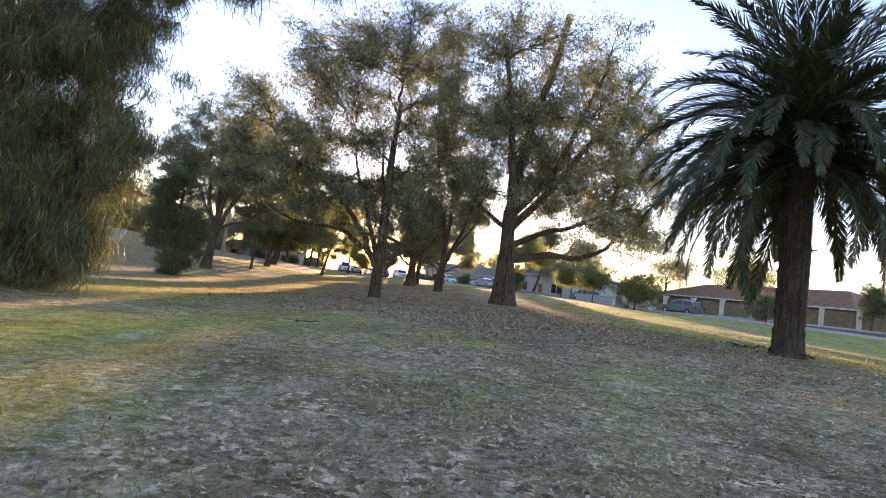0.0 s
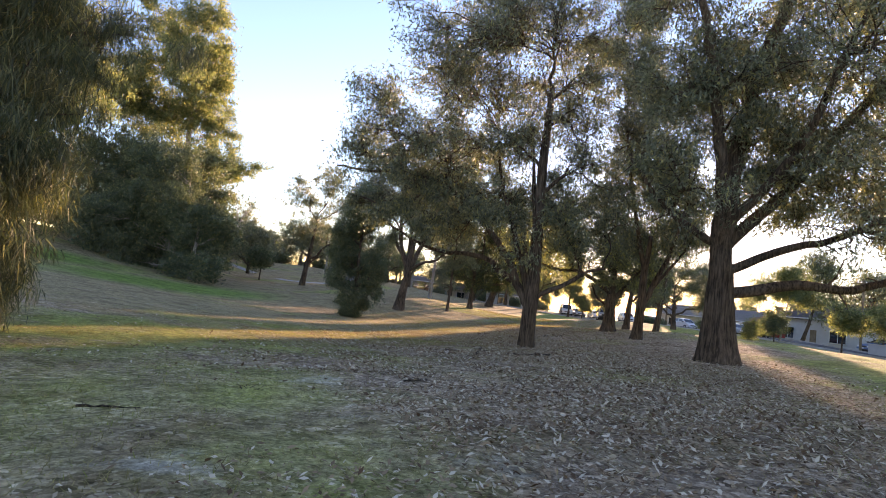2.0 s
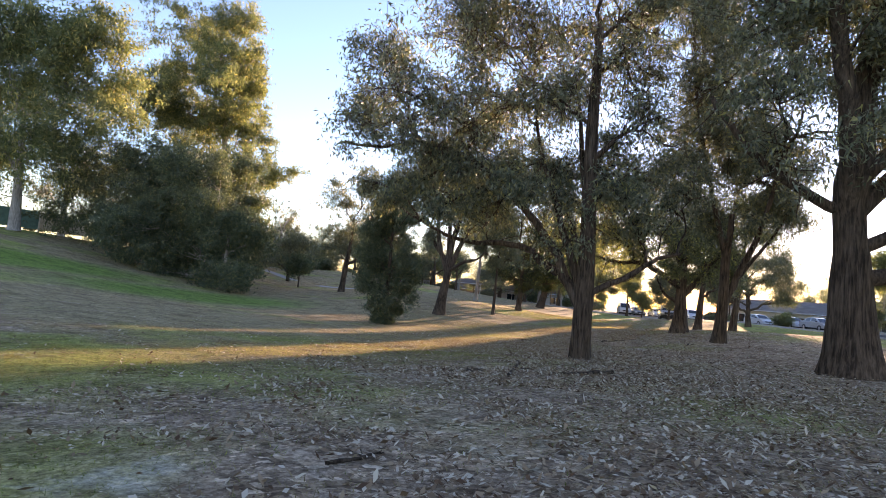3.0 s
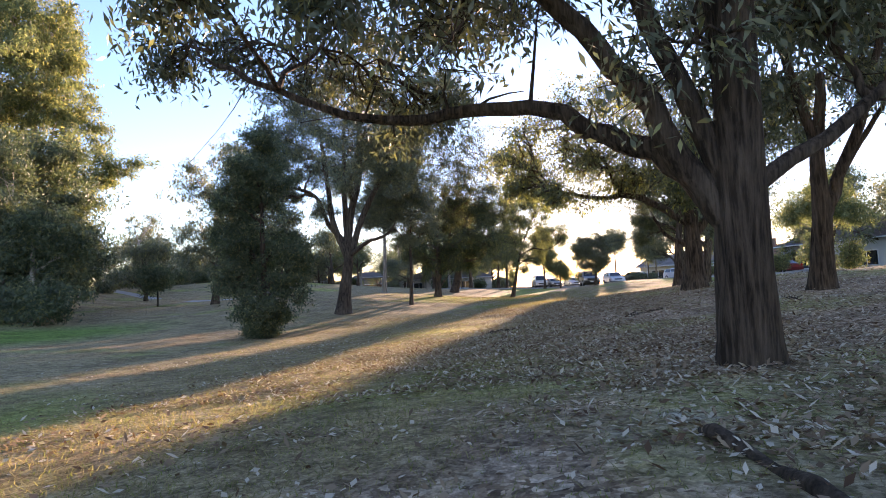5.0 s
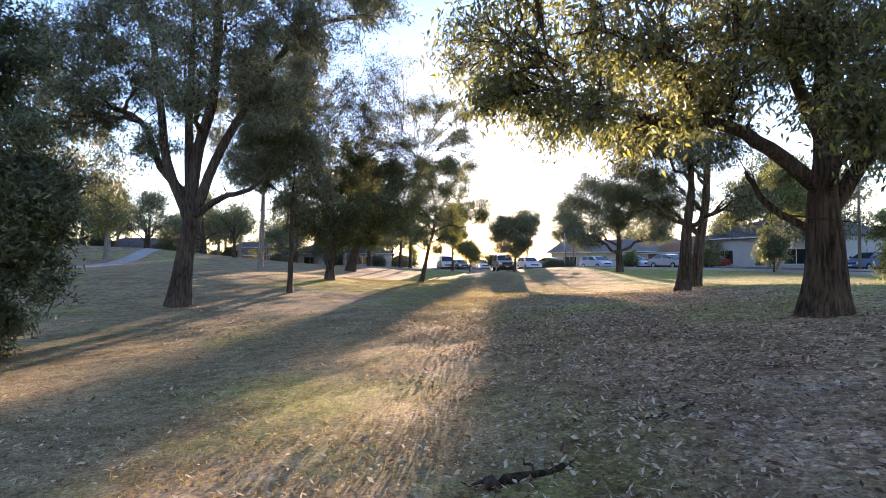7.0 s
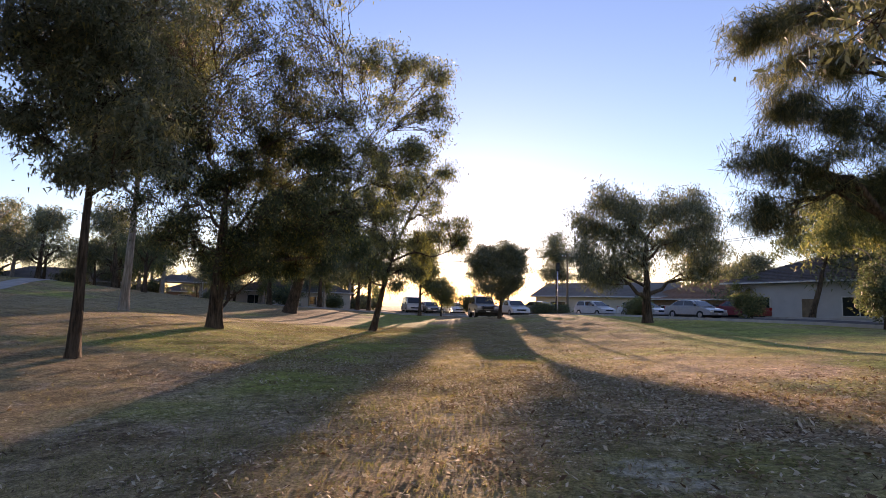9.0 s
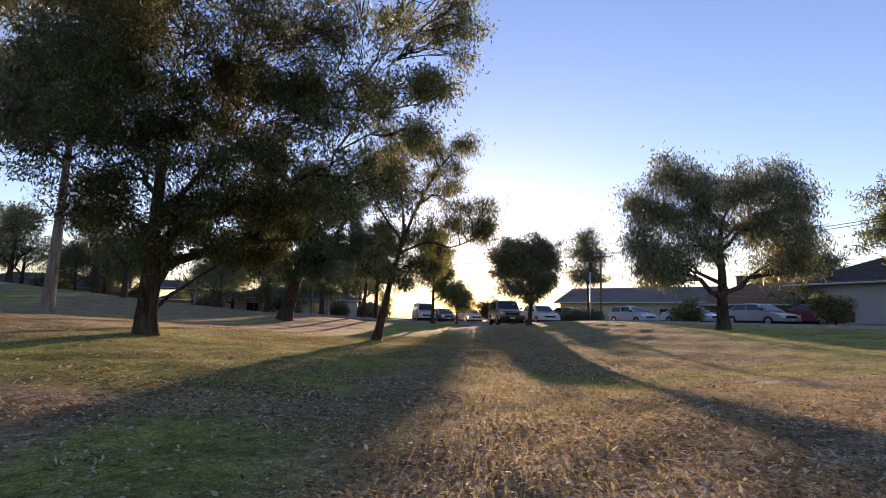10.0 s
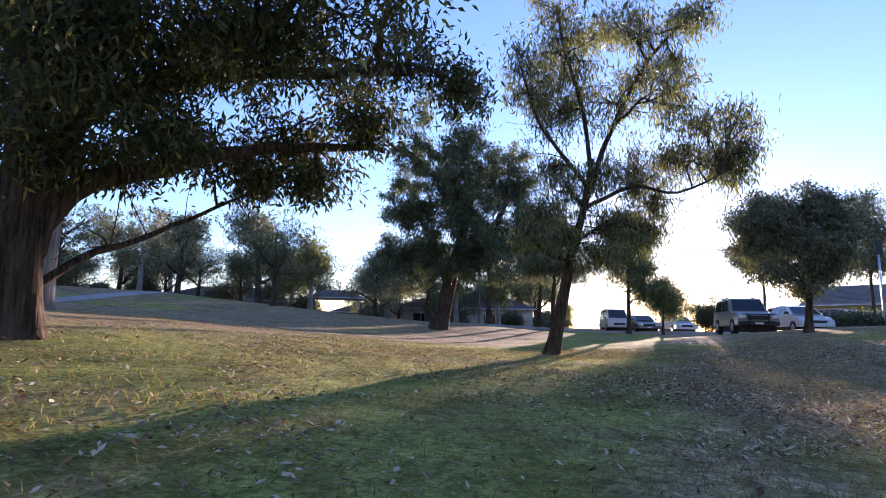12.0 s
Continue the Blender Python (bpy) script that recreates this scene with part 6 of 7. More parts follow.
def car(kind, colour, label, x, y, turn):
    low, cab, half, axle, wr = SHAPES[kind]
    root = thing("parked_car", label, "car", pose(x, y, ground_z(x, y) - 0.03, 0, 0, turn), "parked cars")
    part("body", slab(low, half, 0.06, PAINTS[colour], "body"), root)
    part("cabin", slab(cab, half - 0.06, 0.16, PAINTS[colour], "cabin"), root)
    boxes("underbody", [(-axle - 0.3, axle + 0.3, -half + 0.18, half - 0.18, 0.16, low[0][1] + 0.1)], M_TRIM, root)
    zlo, zhi = cab[0][1], max(z for _, z in cab)
    # windows: two each side, windscreen and rear window
    for s in (-1, 1):
        for a, b in ((0.08, 0.46), (0.5, 0.88)):
            v = []
            x0, x1 = cab[0][0], cab[-1][0]
            for u, h in ((a, 0.12), (b, 0.12), (b, 0.82), (a, 0.82)):
                t = zlo + (zhi - zlo) * h
                left = x0 + (cab[1][0] - x0) * h
                right = x1 + (cab[-2][0] - x1) * h
                w = half - 0.06 - 0.16 * h + 0.008
                v.append((left + (right - left) * u, s * w, t))
            part("side_window", mesh_of("side_window", v, [(0, 1, 2, 3)], M_GLASS), root)
    for i0, i1, name in ((-1, -2, "windscreen"), (0, 1, "rear_window")):
        (xa, za), (xb, zb) = cab[i0], cab[i1]
        d = 0.02 if i0 == -1 else -0.02
        v = []
        for t, s in ((0.1, -1), (0.1, 1), (0.88, 1), (0.88, -1)):
            w = half - 0.16 - 0.14 * t
            v.append((xa + (xb - xa) * t + d, s * w, za + (zb - za) * t + 0.02))
        part(name, mesh_of(name, v, [(0, 1, 2, 3)], M_GLASS), root)
    for sx in (-1, 1):
        for s in (-1, 1):
            bm = bmesh.new()
            bmesh.ops.create_cone(bm, cap_ends=True, segments=20, radius1=wr, radius2=wr, depth=0.22,
                                  matrix=Matrix.Translation((sx * axle, s * (half - 0.1), wr)) @ Matrix.Rotation(math.pi / 2, 4, "X"))
            me = bpy.data.meshes.new("wheel")
            bm.to_mesh(me)
            bm.free()
            me.materials.append(M_TYRE)
            wheel = part("wheel", me, root)
            bm = bmesh.new()
            bmesh.ops.create_cone(bm, cap_ends=True, segments=16, radius1=wr * 0.62, radius2=wr * 0.5, depth=0.04,
                                  matrix=Matrix.Translation((sx * axle, s * (half + 0.015), wr)) @ Matrix.Rotation(-s * math.pi / 2, 4, "X"))
            me = bpy.data.meshes.new("rim")
            bm.to_mesh(me)
            bm.free()
            me.materials.append(M_RIM)
            part("rim", me, wheel)
    front, back = max(p[0] for p in low), min(p[0] for p in low)
    zf = [z for p, z in low if p > 1.6][-2] if kind != "offroad" else 0.92
    for s in (-1, 1):
        boxes("headlight", [(front - 0.12, front + 0.03, s * (half - 0.22) - 0.16, s * (half - 0.22) + 0.16, zf - 0.12, zf + 0.06)], M_LAMP, root, 0.02)
        boxes("tail_light", [(back - 0.02, back + 0.08, s * (half - 0.16) - 0.1, s * (half - 0.16) + 0.1, 0.72, 0.95)], M_TAIL, root, 0.02)
        boxes("wing_mirror", [(cab[-1][0] - 0.35, cab[-1][0] - 0.2, s * (half + 0.08) - 0.08, s * (half + 0.08) + 0.08, cab[-1][1] + 0.05, cab[-1][1] + 0.2)], M_TRIM, root, 0.02)
    boxes("grille", [(front - 0.05, front + 0.04, -half * 0.5, half * 0.5, zf - 0.16, zf + 0.02)], M_TRIM, root, 0.01)
    boxes("bumper", [(front - 0.1, front + 0.08, -half * 0.94, half * 0.94, low[-1][1], low[-1][1] + 0.2)], M_TRIM if kind == "offroad" else PAINTS[colour], root, 0.04)
    boxes("number_plate", [(front + 0.081, front + 0.09, -0.19, 0.19, low[-1][1] + 0.06, low[-1][1] + 0.16)], M_LAMP, root)
    if kind == "offroad":
        for s in (-1, 1):
            boxes("roof_rail", [(-1.8, 0.1, s * 0.62 - 0.02, s * 0.62 + 0.02, 1.90, 1.95)], M_TRIM, root, 0.01)
        boxes("bull_bar", [(front + 0.06, front + 0.12, -0.7, 0.7, 0.62, 0.68), (front + 0.06, front + 0.12, -0.7, 0.7, 0.98, 1.03),
                           (front + 0.06, front + 0.12, -0.45, -0.38, 0.45, 1.03), (front + 0.06, front + 0.12, 0.38, 0.45, 0.45, 1.03)], M_TRIM, root, 0.015)
    return root


car("offroad", "wagon", "dusty grey-green off-road wagon parked on the grass verge", -4.4, 89.9, -81)
car("hatch", "white", "white people-mover parked behind the wagon", -1.5, 92.6, -74)
car("sedan", "grey", "dark grey car parked on the street", 1.6, 96.6, -48)
car("sedan", "white", "white sedan parked at the street end", -7.4, 107.8, -70)
car("van", "white", "white van parked at the street end", -12.3, 107.0, -75)
car("sedan", "dark", "dark car parked beside the van", -10.2, 106.7, -70)
car("hatch", "white", "white hatchback parked near the pole", 6.4, 95.0, -60)
car("sedan", "white", "white sedan parked along the street", 9.4, 90.0, -62)
car("sedan", "silver", "silver car parked on the street edge", 11.6, 84.4, -65)
car("hatch", "blue", "pale blue hatchback in the driveway", 23.4, 74.0, 200)
car("sedan", "red", "dark red car in the driveway", 14.9, 84.6, 118)
car("hatch", "grey", "dark grey car parked beside the golden shrub", 27.5, 55.5, 118)


# ---- houses ----
M_BRICK = plain("brown_brick", (0.25, 0.15, 0.10), 0.9, vary=0.3, scale=9.0, relief=0.006)
M_CREAM = plain("cream_render", (0.55, 0.50, 0.42), 0.9, vary=0.1, scale=1.2, relief=0.002)
M_WHITE = plain("white_weatherboard", (0.48, 0.485, 0.48), 0.7, vary=0.08, scale=1.5)
M_TILE = plain("terracotta_tile", (0.32, 0.16, 0.10), 0.85, vary=0.35, scale=5.0, relief=0.02)
M_SLATE = plain("dark_roof_tile", (0.12, 0.105, 0.10), 0.85, vary=0.3, scale=4.0, relief=0.02)
M_IRON = plain("grey_iron_roof", (0.24, 0.21, 0.19), 0.75, 0.0, vary=0.15, scale=1.0)
M_FRAME = plain("window_frame", (0.6, 0.6, 0.58), 0.5)
M_WOOD = plain("fence_timber", (0.20, 0.145, 0.09), 0.85, vary=0.3, scale=3.0, relief=0.003)


def hip_roof(parent, w, d, z, rise, over, mat, gable=False):
    x, y = w / 2 + over, d / 2 + over
    run = x if gable else max(0.2, x - y)
    v = [(-x, -y, z), (x, -y, z), (x, y, z), (-x, y, z), (-run, 0, z + rise), (run, 0, z + rise)]
    v += [(a, b, c - 0.16) for a, b, c in v[:4]]
    f = [(0, 1, 5, 4), (2, 3, 4, 5), (1, 2, 5), (3, 0, 4), (9, 8, 7, 6), (0, 6, 7, 1), (1, 7, 8, 2), (2, 8, 9, 3), (3, 9, 6, 0)]
    roof = part("roof", mesh_of("roof", v, f, mat), parent)
    boxes("gutter", [(-x - 0.06, x + 0.06, -y - 0.1, -y, z - 0.14, z - 0.02)], M_FRAME, parent, 0.02)
    n = int((y * y + rise * rise) ** 0.5 / 0.34)
    course = []
    for k in range(1, n):
        t = k / n
        xx = x + (run - x) * t
        yy, zz = -y * (1 - t), z + rise * t
        course.append((-xx, xx, yy - 0.05, yy + 0.03, zz - 0.01, zz + 0.035))
    boxes("tile_course", course, mat, roof)["kind"] = "stuff"
    return roof


def house(label, x, y, turn, w, d, h, wall, roof_mat, rise, windows, door=None, chimney=None, gable=False, over=0.5):
    root = thing("house", label, "house", pose(x, y, ground_z(x, y) - 0.2, 0, 0, turn))
    boxes("wall", [(-w / 2, w / 2, -d / 2, d / 2, 0, h + 0.2)], wall, root)
    hip_roof(root, w, d, h + 0.2, rise, over, roof_mat, gable)
    f = -d / 2
    for cx, cz, ww, hh in windows:
        win = boxes("window", [(cx - ww / 2, cx + ww / 2, f - 0.02, f + 0.02, cz - hh / 2, cz + hh / 2)], M_GLASS, root)
        t = 0.07
        boxes("frame", [(cx - ww / 2 - t, cx + ww / 2 + t, f - 0.06, f - 0.002, cz + hh / 2, cz + hh / 2 + t), (cx - ww / 2 - t, cx + ww / 2 + t, f - 0.06, f - 0.002, cz - hh / 2 - t, cz - hh / 2),
                        (cx - ww / 2 - t, cx - ww / 2, f - 0.06, f - 0.002, cz - hh / 2, cz + hh / 2), (cx + ww / 2, cx + ww / 2 + t, f - 0.06, f - 0.002, cz - hh / 2, cz + hh / 2),
                        (cx - 0.03, cx + 0.03, f - 0.05, f - 0.022, cz - hh / 2, cz + hh / 2)], M_FRAME, win)
        boxes("sill", [(cx - ww / 2 - 0.12, cx + ww / 2 + 0.12, f - 0.14, f - 0.004, cz - hh / 2 - 0.15, cz - hh / 2 - t)], M_CREAM, win)
    if door is not None:
        dr = boxes("door", [(door - 0.45, door + 0.45, f - 0.05, f + 0.02, 0.2, 2.25)], M_WOOD, root)
        boxes("handle", [(door + 0.32, door + 0.36, f - 0.1, f - 0.05, 1.1, 1.25)], M_CHROME, dr)
    if chimney:
        c = boxes("chimney", [(chimney - 0.35, chimney + 0.35, -0.3, 0.3, h, h + rise + 1.0), (chimney - 0.42, chimney + 0.42, -0.37, 0.37, h + rise + 0.85, h + rise + 0.95)], M_BRICK, root)
    return root


house("long brown brick house with terracotta tiled hip roof", 42.5, 65, -80, 30, 9, 2.6, M_BRICK, M_TILE, 2.0,
      [(-9, 1.6, 1.8, 1.3), (-4.5, 1.6, 1.8, 1.3), (3, 1.6, 2.4, 1.3), (8, 1.6, 1.8, 1.3)], 0.2)
house("white-walled house with dark tiled roof and deep eaves", 23.5, 85.5, -62, 13, 9, 3.4, M_WHITE, M_SLATE, 2.2,
      [(-4, 1.7, 2.0, 1.3), (3.5, 1.7, 2.2, 1.3)], 0.0, 3.0)
house("pale low house with grey iron roof", 12, 111, -34, 16, 9, 2.7, M_CREAM, M_IRON, 1.8, [(-5, 1.6, 2.0, 1.2), (4, 1.6, 2.0, 1.2)], 0.0, gable=True)
house("brown brick house with tiled roof and chimney", 22, 102, -50, 14, 9, 2.8, M_BRICK, M_TILE, 2.2, [(-4, 1.6, 2.0, 1.2), (4, 1.6, 2.0, 1.2)], 0.0, -3.5)
house("pale house with grey-brown iron roof", 36, 97, -62, 11, 9, 2.7, M_WHITE, M_IRON, 2.0, [(-3, 1.6, 2.0, 1.2), (3, 1.6, 2.0, 1.2)], 0.0, gable=True)
house("low cream house beyond the street", -33, 128, 10, 18, 9, 2.7, M_CREAM, M_SLATE, 1.8, [(-5, 1.6, 2.0, 1.2), (4, 1.6, 2.0, 1.2)], 0.0)
house("low brick house beyond the street", -54, 146, 28, 18, 9, 2.7, M_BRICK, M_SLATE, 1.8, [(-5, 1.6, 2.0, 1.2), (4, 1.6, 2.0, 1.2)], 0.0)
house("white house behind the park trees", -62, 116, 38, 16, 9, 2.8, M_WHITE, M_IRON, 1.8, [(-5, 1.6, 2.0, 1.2), (4, 1.6, 2.0, 1.2)], 0.0)
house("pale house behind the park trees", -78, 100, 55, 15, 9, 2.8, M_CREAM, M_SLATE, 1.8, [(-5, 1.6, 2.0, 1.2), (4, 1.6, 2.0, 1.2)], 0.0)
house("small pale house at the street corner", 52, 36, -45, 14, 9, 2.7, M_CREAM, M_TILE, 1.9, [(-4, 1.6, 2.0, 1.2), (4, 1.6, 2.0, 1.2)], 0.0)


def pillar_fence(x0, y0, x1, y1, n):
    a, b = Vector((x0, y0)), Vector((x1, y1))
    turn = math.degrees(math.atan2(y1 - y0, x1 - x0))
    root = thing("front_fence", "brick-pillared front fence with dark timber panels", "fence", pose(x0, y0, min(ground_z(x0, y0), ground_z(x1, y1)) - 0.1, 0, 0, turn))
    step = (b - a).length / n
    low = min(ground_z(x0, y0), ground_z(x1, y1)) - 0.1
    for i in range(n + 1):
        at = a.lerp(b, i / n)
        z = ground_z(at.x, at.y) - 0.1 - low
        boxes("pillar", [(i * step - 0.2, i * step + 0.2, -0.2, 0.2, z - 0.2, z + 1.75), (i * step - 0.25, i * step + 0.25, -0.25, 0.25, z + 1.75, z + 1.85)], M_CREAM, root, 0.01)
        if i < n and i != 3:
            p = boxes("panel", [(i * step + 0.2, (i + 1) * step - 0.2, -0.03, 0.03, z + 0.35, z + 1.6)], M_WOOD, root)
            boxes("base_course", [(i * step + 0.2, (i + 1) * step - 0.2, -0.11, 0.11, z - 0.3, z + 0.35)], M_BRICK, root)
            for k in range(6):
                q = i * step + 0.3 + k * (step - 0.6) / 5
                boxes("batten", [(q - 0.06, q + 0.06, -0.055, -0.031, z + 0.38, z + 1.62)], M_WOOD, p)
    return root


pillar_fence(26.5, 57.0, 48.0, 36.7, 11)


def low_wall(x0, y0, x1, y1, h):
    turn = math.degrees(math.atan2(y1 - y0, x1 - x0))
    n = math.hypot(x1 - x0, y1 - y0)
    root = thing("garden_wall", "low white rendered garden wall with capping", "wall", pose(x0, y0, ground_z(x0, y0) - 0.15, 0, 0, turn))
    boxes("wall_body", [(0, n, -0.12, 0.12, 0, h)], M_WHITE, root, 0.01)
    boxes("capping", [(-0.05, n + 0.05, -0.17, 0.17, h, h + 0.08)], M_CREAM, root, 0.01)


low_wall(19.6, 65.0, 22.0, 59.5, 1.0)


def bank_fence():
    root = thing("park_fence", "cream and green panel fence along the top of the bank", "fence", pose(0, 0, 0))
    m_green = plain("green_panel", (0.10, 0.22, 0.19), 0.6)
    for i in range(17):
        x, y = -59 + 0.05 * i, 6 + i * 2.4
        z = ground_z(x, y)
        boxes("post", [(x - 0.05, x + 0.05, y - 0.05, y + 0.05, z - 0.2, z + 1.9)], M_FRAME, root)
        boxes("panel", [(x - 0.02, x + 0.02, y + 0.06, y + 2.34, z + 0.05, z + 1.8)], M_CREAM if i % 5 < 3 else m_green, root)


bank_fence()


# ---- street furniture ----
def utility_pole(x, y, high):
    root = thing("utility_pole", "weathered timber power pole with crossarm", "pole", pose(x, y, ground_z(x, y) - 0.2))
    v, f = [], []
    tube(v, f, [Vector((0, 0, high * t)) for t in (0, 0.3, 0.6, 1)], [0.11, 0.105, 0.095, 0.085], 12)
    part("post", mesh_of("post", v, f, M_WOOD, True), root)
    boxes("crossarm", [(-0.55, 0.55, -0.05, 0.05, high - 0.45, high - 0.33)], M_WOOD, root)
    for k in (-0.48, -0.2, 0.2, 0.48):
        boxes("insulator", [(k - 0.04, k + 0.04, -0.04, 0.04, high - 0.33, high - 0.18)], M_LAMP, root, 0.015)
    return root


def wire(a, b, sag):
    a, b = Vector(a), Vector(b)
    v, f = [], []
    tube(v, f, [a.lerp(b, t / 12) - Vector((0, 0, sag * 4 * (t / 12) * (1 - t / 12))) for t in range(13)], [0.018] * 13, 4)
    return tagged(new("power_line", mesh_of("power_line", v, f, M_TRIM)), "thin black overhead power line between poles", "cable", "overhead lines")


POLES = [(3.8, 94.8, 6.2), (20.5, 70.5, 7.0), (-26.0, 112.0, 6.5), (33.5, 46.0, 7.0)]
for x, y, h in POLES:
    utility_pole(x, y, h)
for k in (-0.5, 0.5):
    for i, j in ((0, 1), (0, 2), (1, 3)):
        (xa, ya, ha), (xb, yb, hb) = POLES[i], POLES[j]
        wire((xa + k, ya, ground_z(xa, ya) + ha - 0.38), (xb + k, yb, ground_z(xb, yb) + hb - 0.38), 0.5)


def street_sign(x, y):
    root = thing("sign_post", "thin steel post with small dark sign board", "sign", pose(x, y, ground_z(x, y) - 0.1, 0, 0, 20))
    v, f = [], []
    tube(v, f, [Vector((0, 0, 0)), Vector((0, 0, 2.4)), Vector((0, 0, 5.0))], [0.05, 0.05, 0.05], 10)
    part("post", mesh_of("post", v, f, M_RIM, True), root)
    boxes("board", [(-0.18, 0.18, -0.09, -0.06, 4.2, 5.0)], M_TRIM, root, 0.01)


street_sign(2.6, 93.2)


def picnic_shelter(x, y, turn):
    root = thing("picnic_shelter", "open picnic shelter with blue-grey roof on posts", "shelter", pose(x, y, ground_z(x, y), 0, 0, turn))
    for sx in (-2.6, 2.6):
        for sy in (-1.6, 1.6):
            boxes("post", [(sx - 0.08, sx + 0.08, sy - 0.08, sy + 0.08, -0.2, 2.5)], M_FRAME, root)
    hip_roof(root, 5.6, 3.6, 2.6, 0.9, 0.4, M_IRON)
    boxes("slab", [(-3, 3, -2, 2, -0.2, 0.06)], M_PATH, root)
    boxes("bench", [(-1.2, 1.2, -0.9, -0.5, 0.42, 0.48), (-1.1, -1.0, -0.85, -0.55, 0.06, 0.42), (1.0, 1.1, -0.85, -0.55, 0.06, 0.42)], M_WOOD, root)
    boxes("table", [(-1.2, 1.2, -0.35, 0.35, 0.70, 0.76), (-0.9, -0.8, -0.3, 0.3, 0.06, 0.70), (0.8, 0.9, -0.3, 0.3, 0.06, 0.70)], M_WOOD, root)


picnic_shelter(-43, 112, 30)


# ---- on the ground: litter, grass, fallen wood ----
def along(t):
    """A point of the track's middle line, t from 0 to 1."""
    line = ((0, -1), (2.2, 6), (-1.5, 17), (-4.5, 26), (-6, 40), (-7, 52), (-9.5, 64), (-11, 76))
    q = t * (len(line) - 1)
    i = np.minimum(q.astype(int), len(line) - 2)
    w = (q - i)[:, None]
    a = np.array(line, float)
    return a[i] * (1 - w) + a[i + 1] * w


def scatter(n, wide, rng):
    p = along(rng.uniform(0, 1, n)) + np.stack([rng.normal(0, wide, n), rng.normal(0, 1.5, n)], 1)
    return p


def fallen_leaves():
    rng = np.random.default_rng(71)
    p = scatter(700000, 4.2, rng)
    clump = np.sin(p[:, 0] * 0.9 + 2 * np.sin(p[:, 1] * 0.31)) + np.sin(p[:, 1] * 0.55 + p[:, 0] * 0.3)
    right = np.where(p[:, 1] < 22, 1.3, 0.75) * np.tanh((p[:, 0] + np.where(p[:, 1] < 18, -0.2, np.where(p[:, 1] < 24, 3.0, 5.8))) / 1.9) * (p[:, 1] < 50)
    drift = np.sin(p[:, 0] * 2.3 + 1.9 * np.sin(p[:, 1] * 1.7)) + np.sin(p[:, 1] * 2.9 + 1.6 * np.sin(p[:, 0] * 2.1))
    p = p[clump * 0.45 + 0.4 * drift + right + rng.normal(0, 0.8, len(p)) - 0.9 * (p[:, 1] < 11) - 0.35 * (p[:, 1] > 47) > 0.0]
    n = len(p)
    z = surface_of(p[:, 0], p[:, 1]) + rng.uniform(0.004, 0.034, n)
    base = np.stack([p[:, 0], p[:, 1], z], 1)
    w = rng.uniform(0, 2 * np.pi, n)
    d = np.stack([np.cos(w), np.sin(w), np.abs(rng.normal(0, 0.36, n))], 1)
    s = np.stack([-np.sin(w), np.cos(w), rng.normal(0, 0.4, n)], 1)
    ln = 0.034 + 0.056 * rng.uniform(0, 1, (n, 1)) ** 1.5
    ln *= np.where((p[:, 1:2] > 24) & (p[:, 0:1] < -4.8), 0.92, 1.0) * np.clip(0.55 + (p[:, 1:2] - 5) * 0.05, 0.5, 0.95) * np.where(p[:, 1:2] > 47, 0.95, 1.0)
    wd = ln * rng.uniform(0.12, 0.26, (n, 1))
    tagged(new("fallen_leaves", quads_of("fallen_leaves", np.stack([base, base + 0.45 * d * ln + s * wd, base + d * ln - np.array([0, 0, 0.004]), base + 0.45 * d * ln - s * wd], 1), M_LITTER)),
           "dry curled gum leaves strewn over the soil", "leaves", kind="stuff")


def grass(name, label, mat, n, wide, seed, high, keep):
    rng = np.random.default_rng(seed)
    p = scatter(n, wide, rng)
    p = p[keep(p[:, 0], p[:, 1], rng)]
    p = np.repeat(p, 3, axis=0) + rng.normal(0, 0.06, (len(p) * 3, 2))
    m = len(p)
    base = np.stack([p[:, 0], p[:, 1], surface_of(p[:, 0], p[:, 1]) - 0.006], 1)
    w = rng.uniform(0, 2 * np.pi, m)
    side = np.stack([np.cos(w), np.sin(w), np.zeros(m)], 1) * rng.uniform(0.002, 0.0045, (m, 1))
    lean = np.stack([rng.normal(0, 0.7, m), rng.normal(0, 0.7, m), np.ones(m)], 1)
    ln = high * rng.uniform(0.3, 1.1, (m, 1)) * np.where(p[:, 1:2] > 46, 1.3, 1.0)
    tagged(new(name, blades_of(name, np.stack([base - side, base + side, base + lean * ln], 1), mat)), label, "grass", kind="stuff")


def wave(x, y):
    return np.sin(x * 0.55 + 1.7 * np.sin(y * 0.21)) + np.sin(y * 0.33 + 0.4 * x) + 0.6 * np.sin(1.9 * x - 1.3 * y)


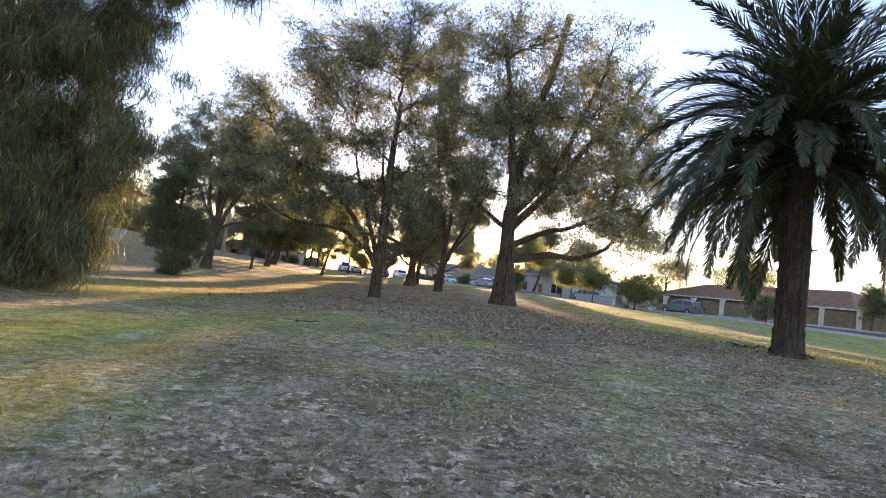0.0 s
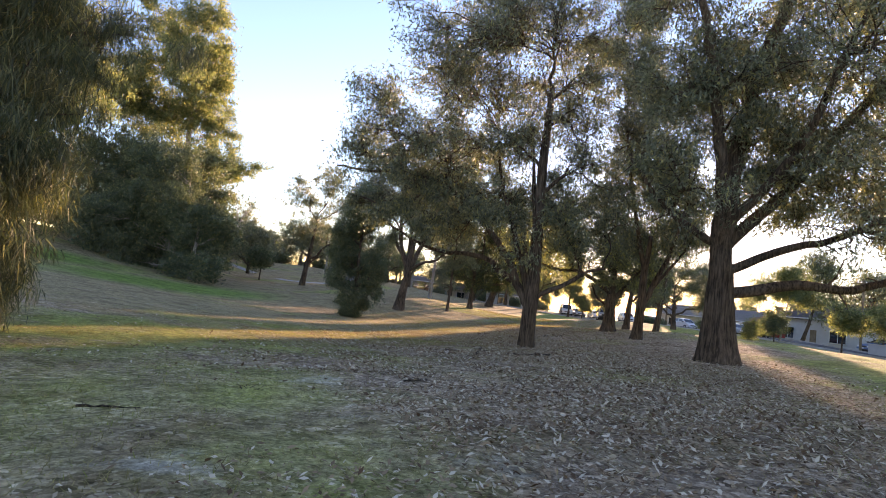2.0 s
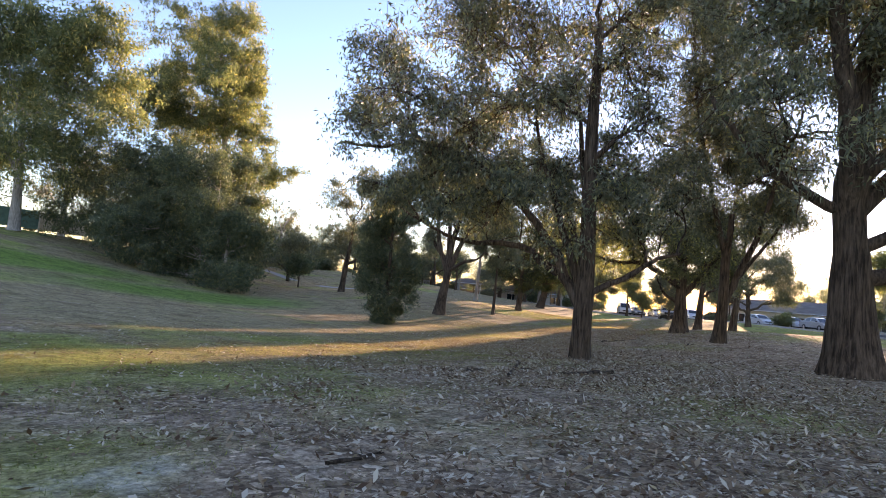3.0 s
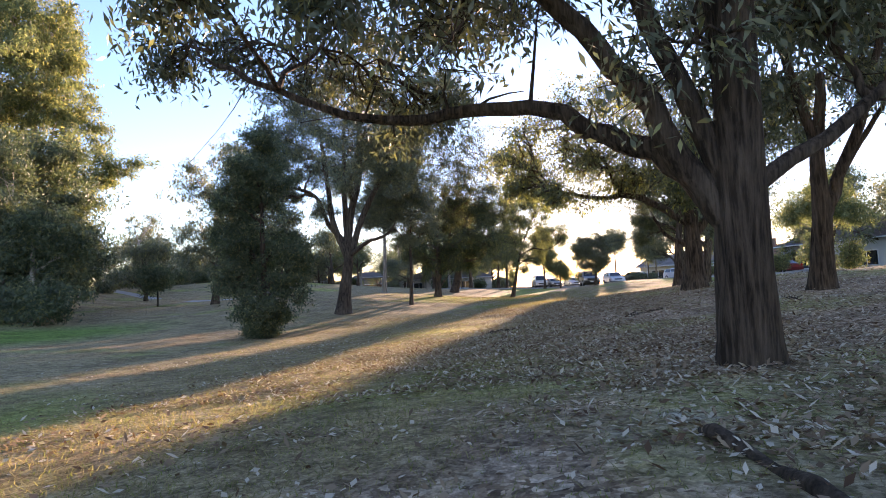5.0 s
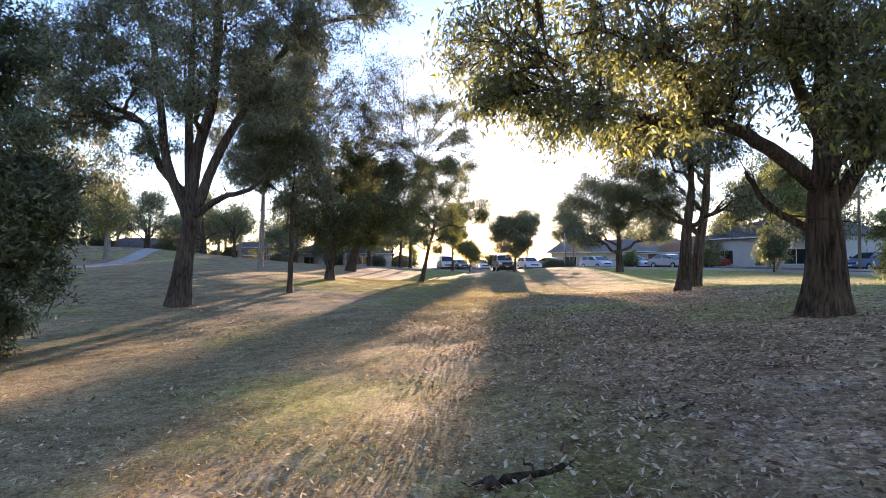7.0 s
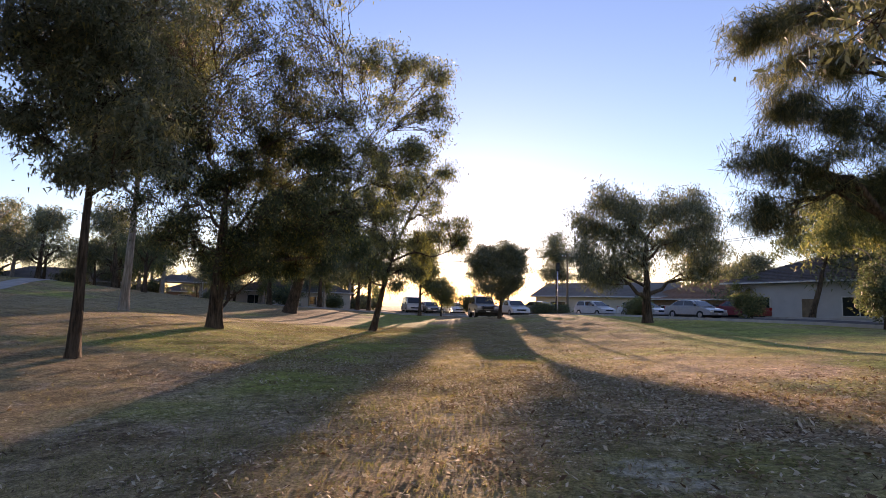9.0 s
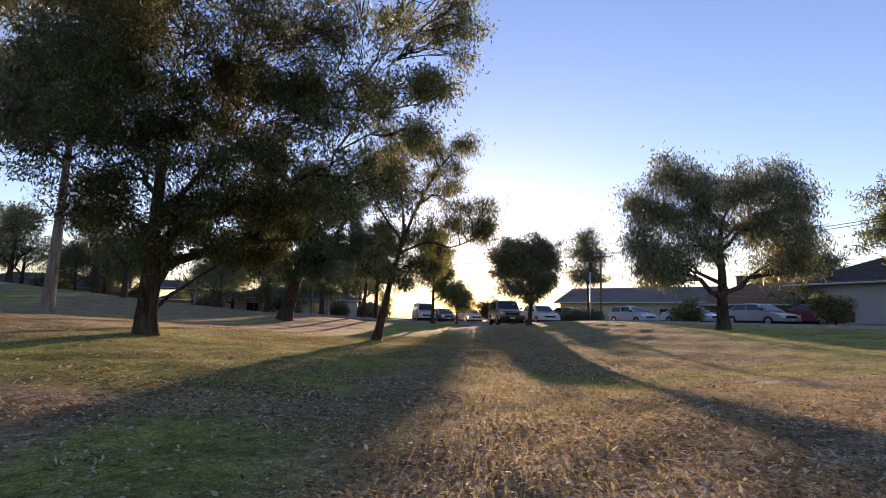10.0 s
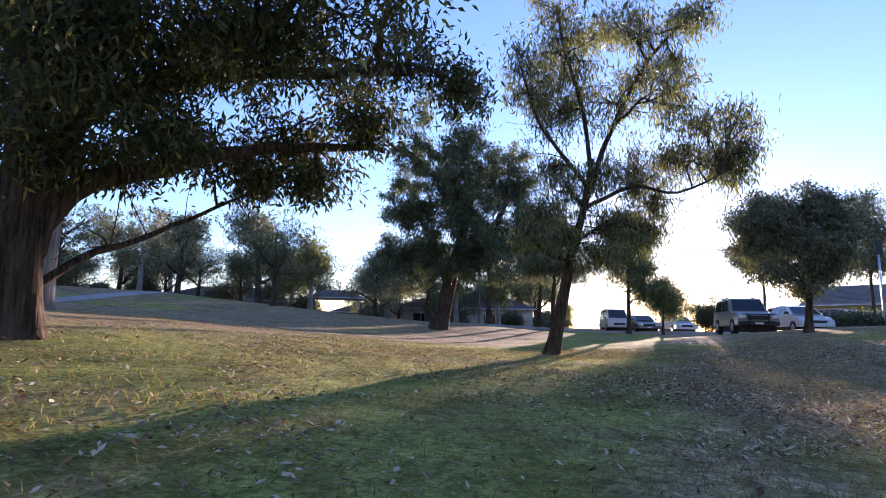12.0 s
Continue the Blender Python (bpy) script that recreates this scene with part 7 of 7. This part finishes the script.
fallen_leaves()
grass("dry_grass", "short dry straw-coloured grass tufts", M_GRASS, 230000, 5.0, 72, 0.058, lambda x, y, r: 0.6 * wave(x, y) + r.normal(0, 0.9, len(x)) - 0.3 * np.clip(x + 4, -4, 4) * (y < 46) * (y > 13) + 1.0 * (y > 46) * (x > -8) - 0.9 * ((y > 50) & (x < -8.5)) - 0.8 * (y < 13) > 0.1)
grass("green_grass", "patchy green grass tufts in the park", M_GREEN, 190000, 6.0, 73, 0.036, lambda x, y, r: 0.8 * wave(x + 30, y - 11) + r.normal(0, 0.8, len(x)) + 1.6 * ((x < -8.5) & (y > 54)) - 0.5 * ((x < -9) & (y > 34) & (y < 54)) + 0.4 * ((y > 16) & (y < 28)) + 1.5 * ((x < -1.0) & (y < 17)) + 1.2 * (x > 5) + 1.5 * (np.exp(-((x + 5.6) ** 2 + (y - 28.6) ** 2) / 0.5) + np.exp(-((x + 3.4) ** 2 + (y - 25.2) ** 2) / 0.7) + np.exp(-((x + 1.5) ** 2 + (y - 32.6) ** 2) / 0.8)) - 0.6 * ((x < -6) & (y > 20) & (y < 44)) > 0.7)


def fallen_branch(x, y, r, way, seed):
    """A dead branch lying on the ground along way (places from its butt end), with stubs and a few side twigs."""
    rng = np.random.default_rng(seed)
    root = thing("fallen_branch", "weathered dark fallen branch among the leaf litter", "branch", pose(x, y, ground_z(x, y)), "fallen branches")
    low = ground_z(x, y)
    pts = [Vector((p.x, p.y, ground_z(x + p.x, y + p.y) - low + r * 0.3)) for p in bend([(a, b, 0) for a, b in way], 5)]
    pts = [p + Vector(rng.normal(0, 1, 3)) * r * (0.35 if i else 0) for i, p in enumerate(pts)]
    m = len(pts) - 1
    rads = [r * (1 - 0.75 * (i / m)) * rng.uniform(0.85, 1.12) for i in range(m + 1)]
    v, f = [], []
    tube(v, f, pts, rads, 9)
    part("stick", mesh_of("stick", v, f, M_BARK, True), root)
    for k in range(3):
        i = int(rng.integers(m // 4, m))
        e = pts[i] + Vector((rng.normal(0, 0.16), rng.normal(0, 0.16), 0.02 + 0.03 * rng.uniform()))
        v, f = [], []
        tube(v, f, arc(pts[i], e, 0.05, 0.08, 4, rng), [rads[i] * q for q in (0.5, 0.42, 0.34, 0.24, 0.1)], 6)
        part("twig", mesh_of("twig", v, f, M_BARK, True), root)


for i, (x, y, r, way) in enumerate([
        (-2.15, 21.94, 0.045, [(0.00, 0.00), (0.29, -1.16), (0.51, -2.03), (0.66, -2.59), (0.71, -2.82)]),
        (-0.10, 21.38, 0.045, [(0.00, 0.00), (-0.47, -0.66), (-0.84, -1.21)]),
        (-2.19, 19.89, 0.040, [(0.00, 0.00), (-0.15, -0.45), (-0.31, -0.76)]),
        (-5.28, 31.81, 0.050, [(0.00, 0.00), (0.28, 0.10), (0.70, 0.26)]),
        (-4.00, 33.03, 0.035, [(0.00, 0.00), (0.36, 0.07), (0.84, 0.59)]),
        (-2.20, 31.32, 0.050, [(0.00, 0.00), (0.45, 0.44), (0.91, 0.79)]),
        (-1.60, 11.00, 0.014, [(0, 0), (0.12, 0.13), (0.26, 0.22)]),
        (-1.50, 11.10, 0.012, [(0, 0), (-0.04, 0.16), (-0.06, 0.28)]),
        (-1.80, 9.60, 0.013, [(0, 0), (0.2, 0.13), (0.38, 0.26)]),
        (-0.60, 13.20, 0.016, [(0, 0), (0.1, 0.28), (0.13, 0.5)]),
        (0.80, 30.50, 0.030, [(0, 0), (-0.05, 0.5), (0.02, 1.0)])]):
    fallen_branch(x, y, r, way, 80 + i)


def palm_litter():
    rng = np.random.default_rng(91)
    for i in range(9):
        w, d = rng.uniform(0, 6.3), rng.uniform(0.45, 1.0)
        x, y = 7.7 + d * math.cos(w) - 0.4, 11.0 + d * math.sin(w) - 0.1
        ob = thing("palm_husk", "dark curled dead palm husk lying at the trunk", "husk", pose(x, y, ground_z(x, y) + 0.02, 0, 0, math.degrees(rng.uniform(0, 6.3))), "palm husks")
        v, f = [], []
        n = 6
        for k in range(n + 1):
            t = k / n
            for s in (-1, 1):
                v.append((0.35 * t, s * 0.06 * (1 - t * 0.7), 0.06 * math.sin(t * 3) + 0.02 * abs(s)))
        for k in range(n):
            f.append((2 * k, 2 * k + 1, 2 * k + 3, 2 * k + 2))
        part("sheath", mesh_of("sheath", v, f, M_BARK), ob)


palm_litter()
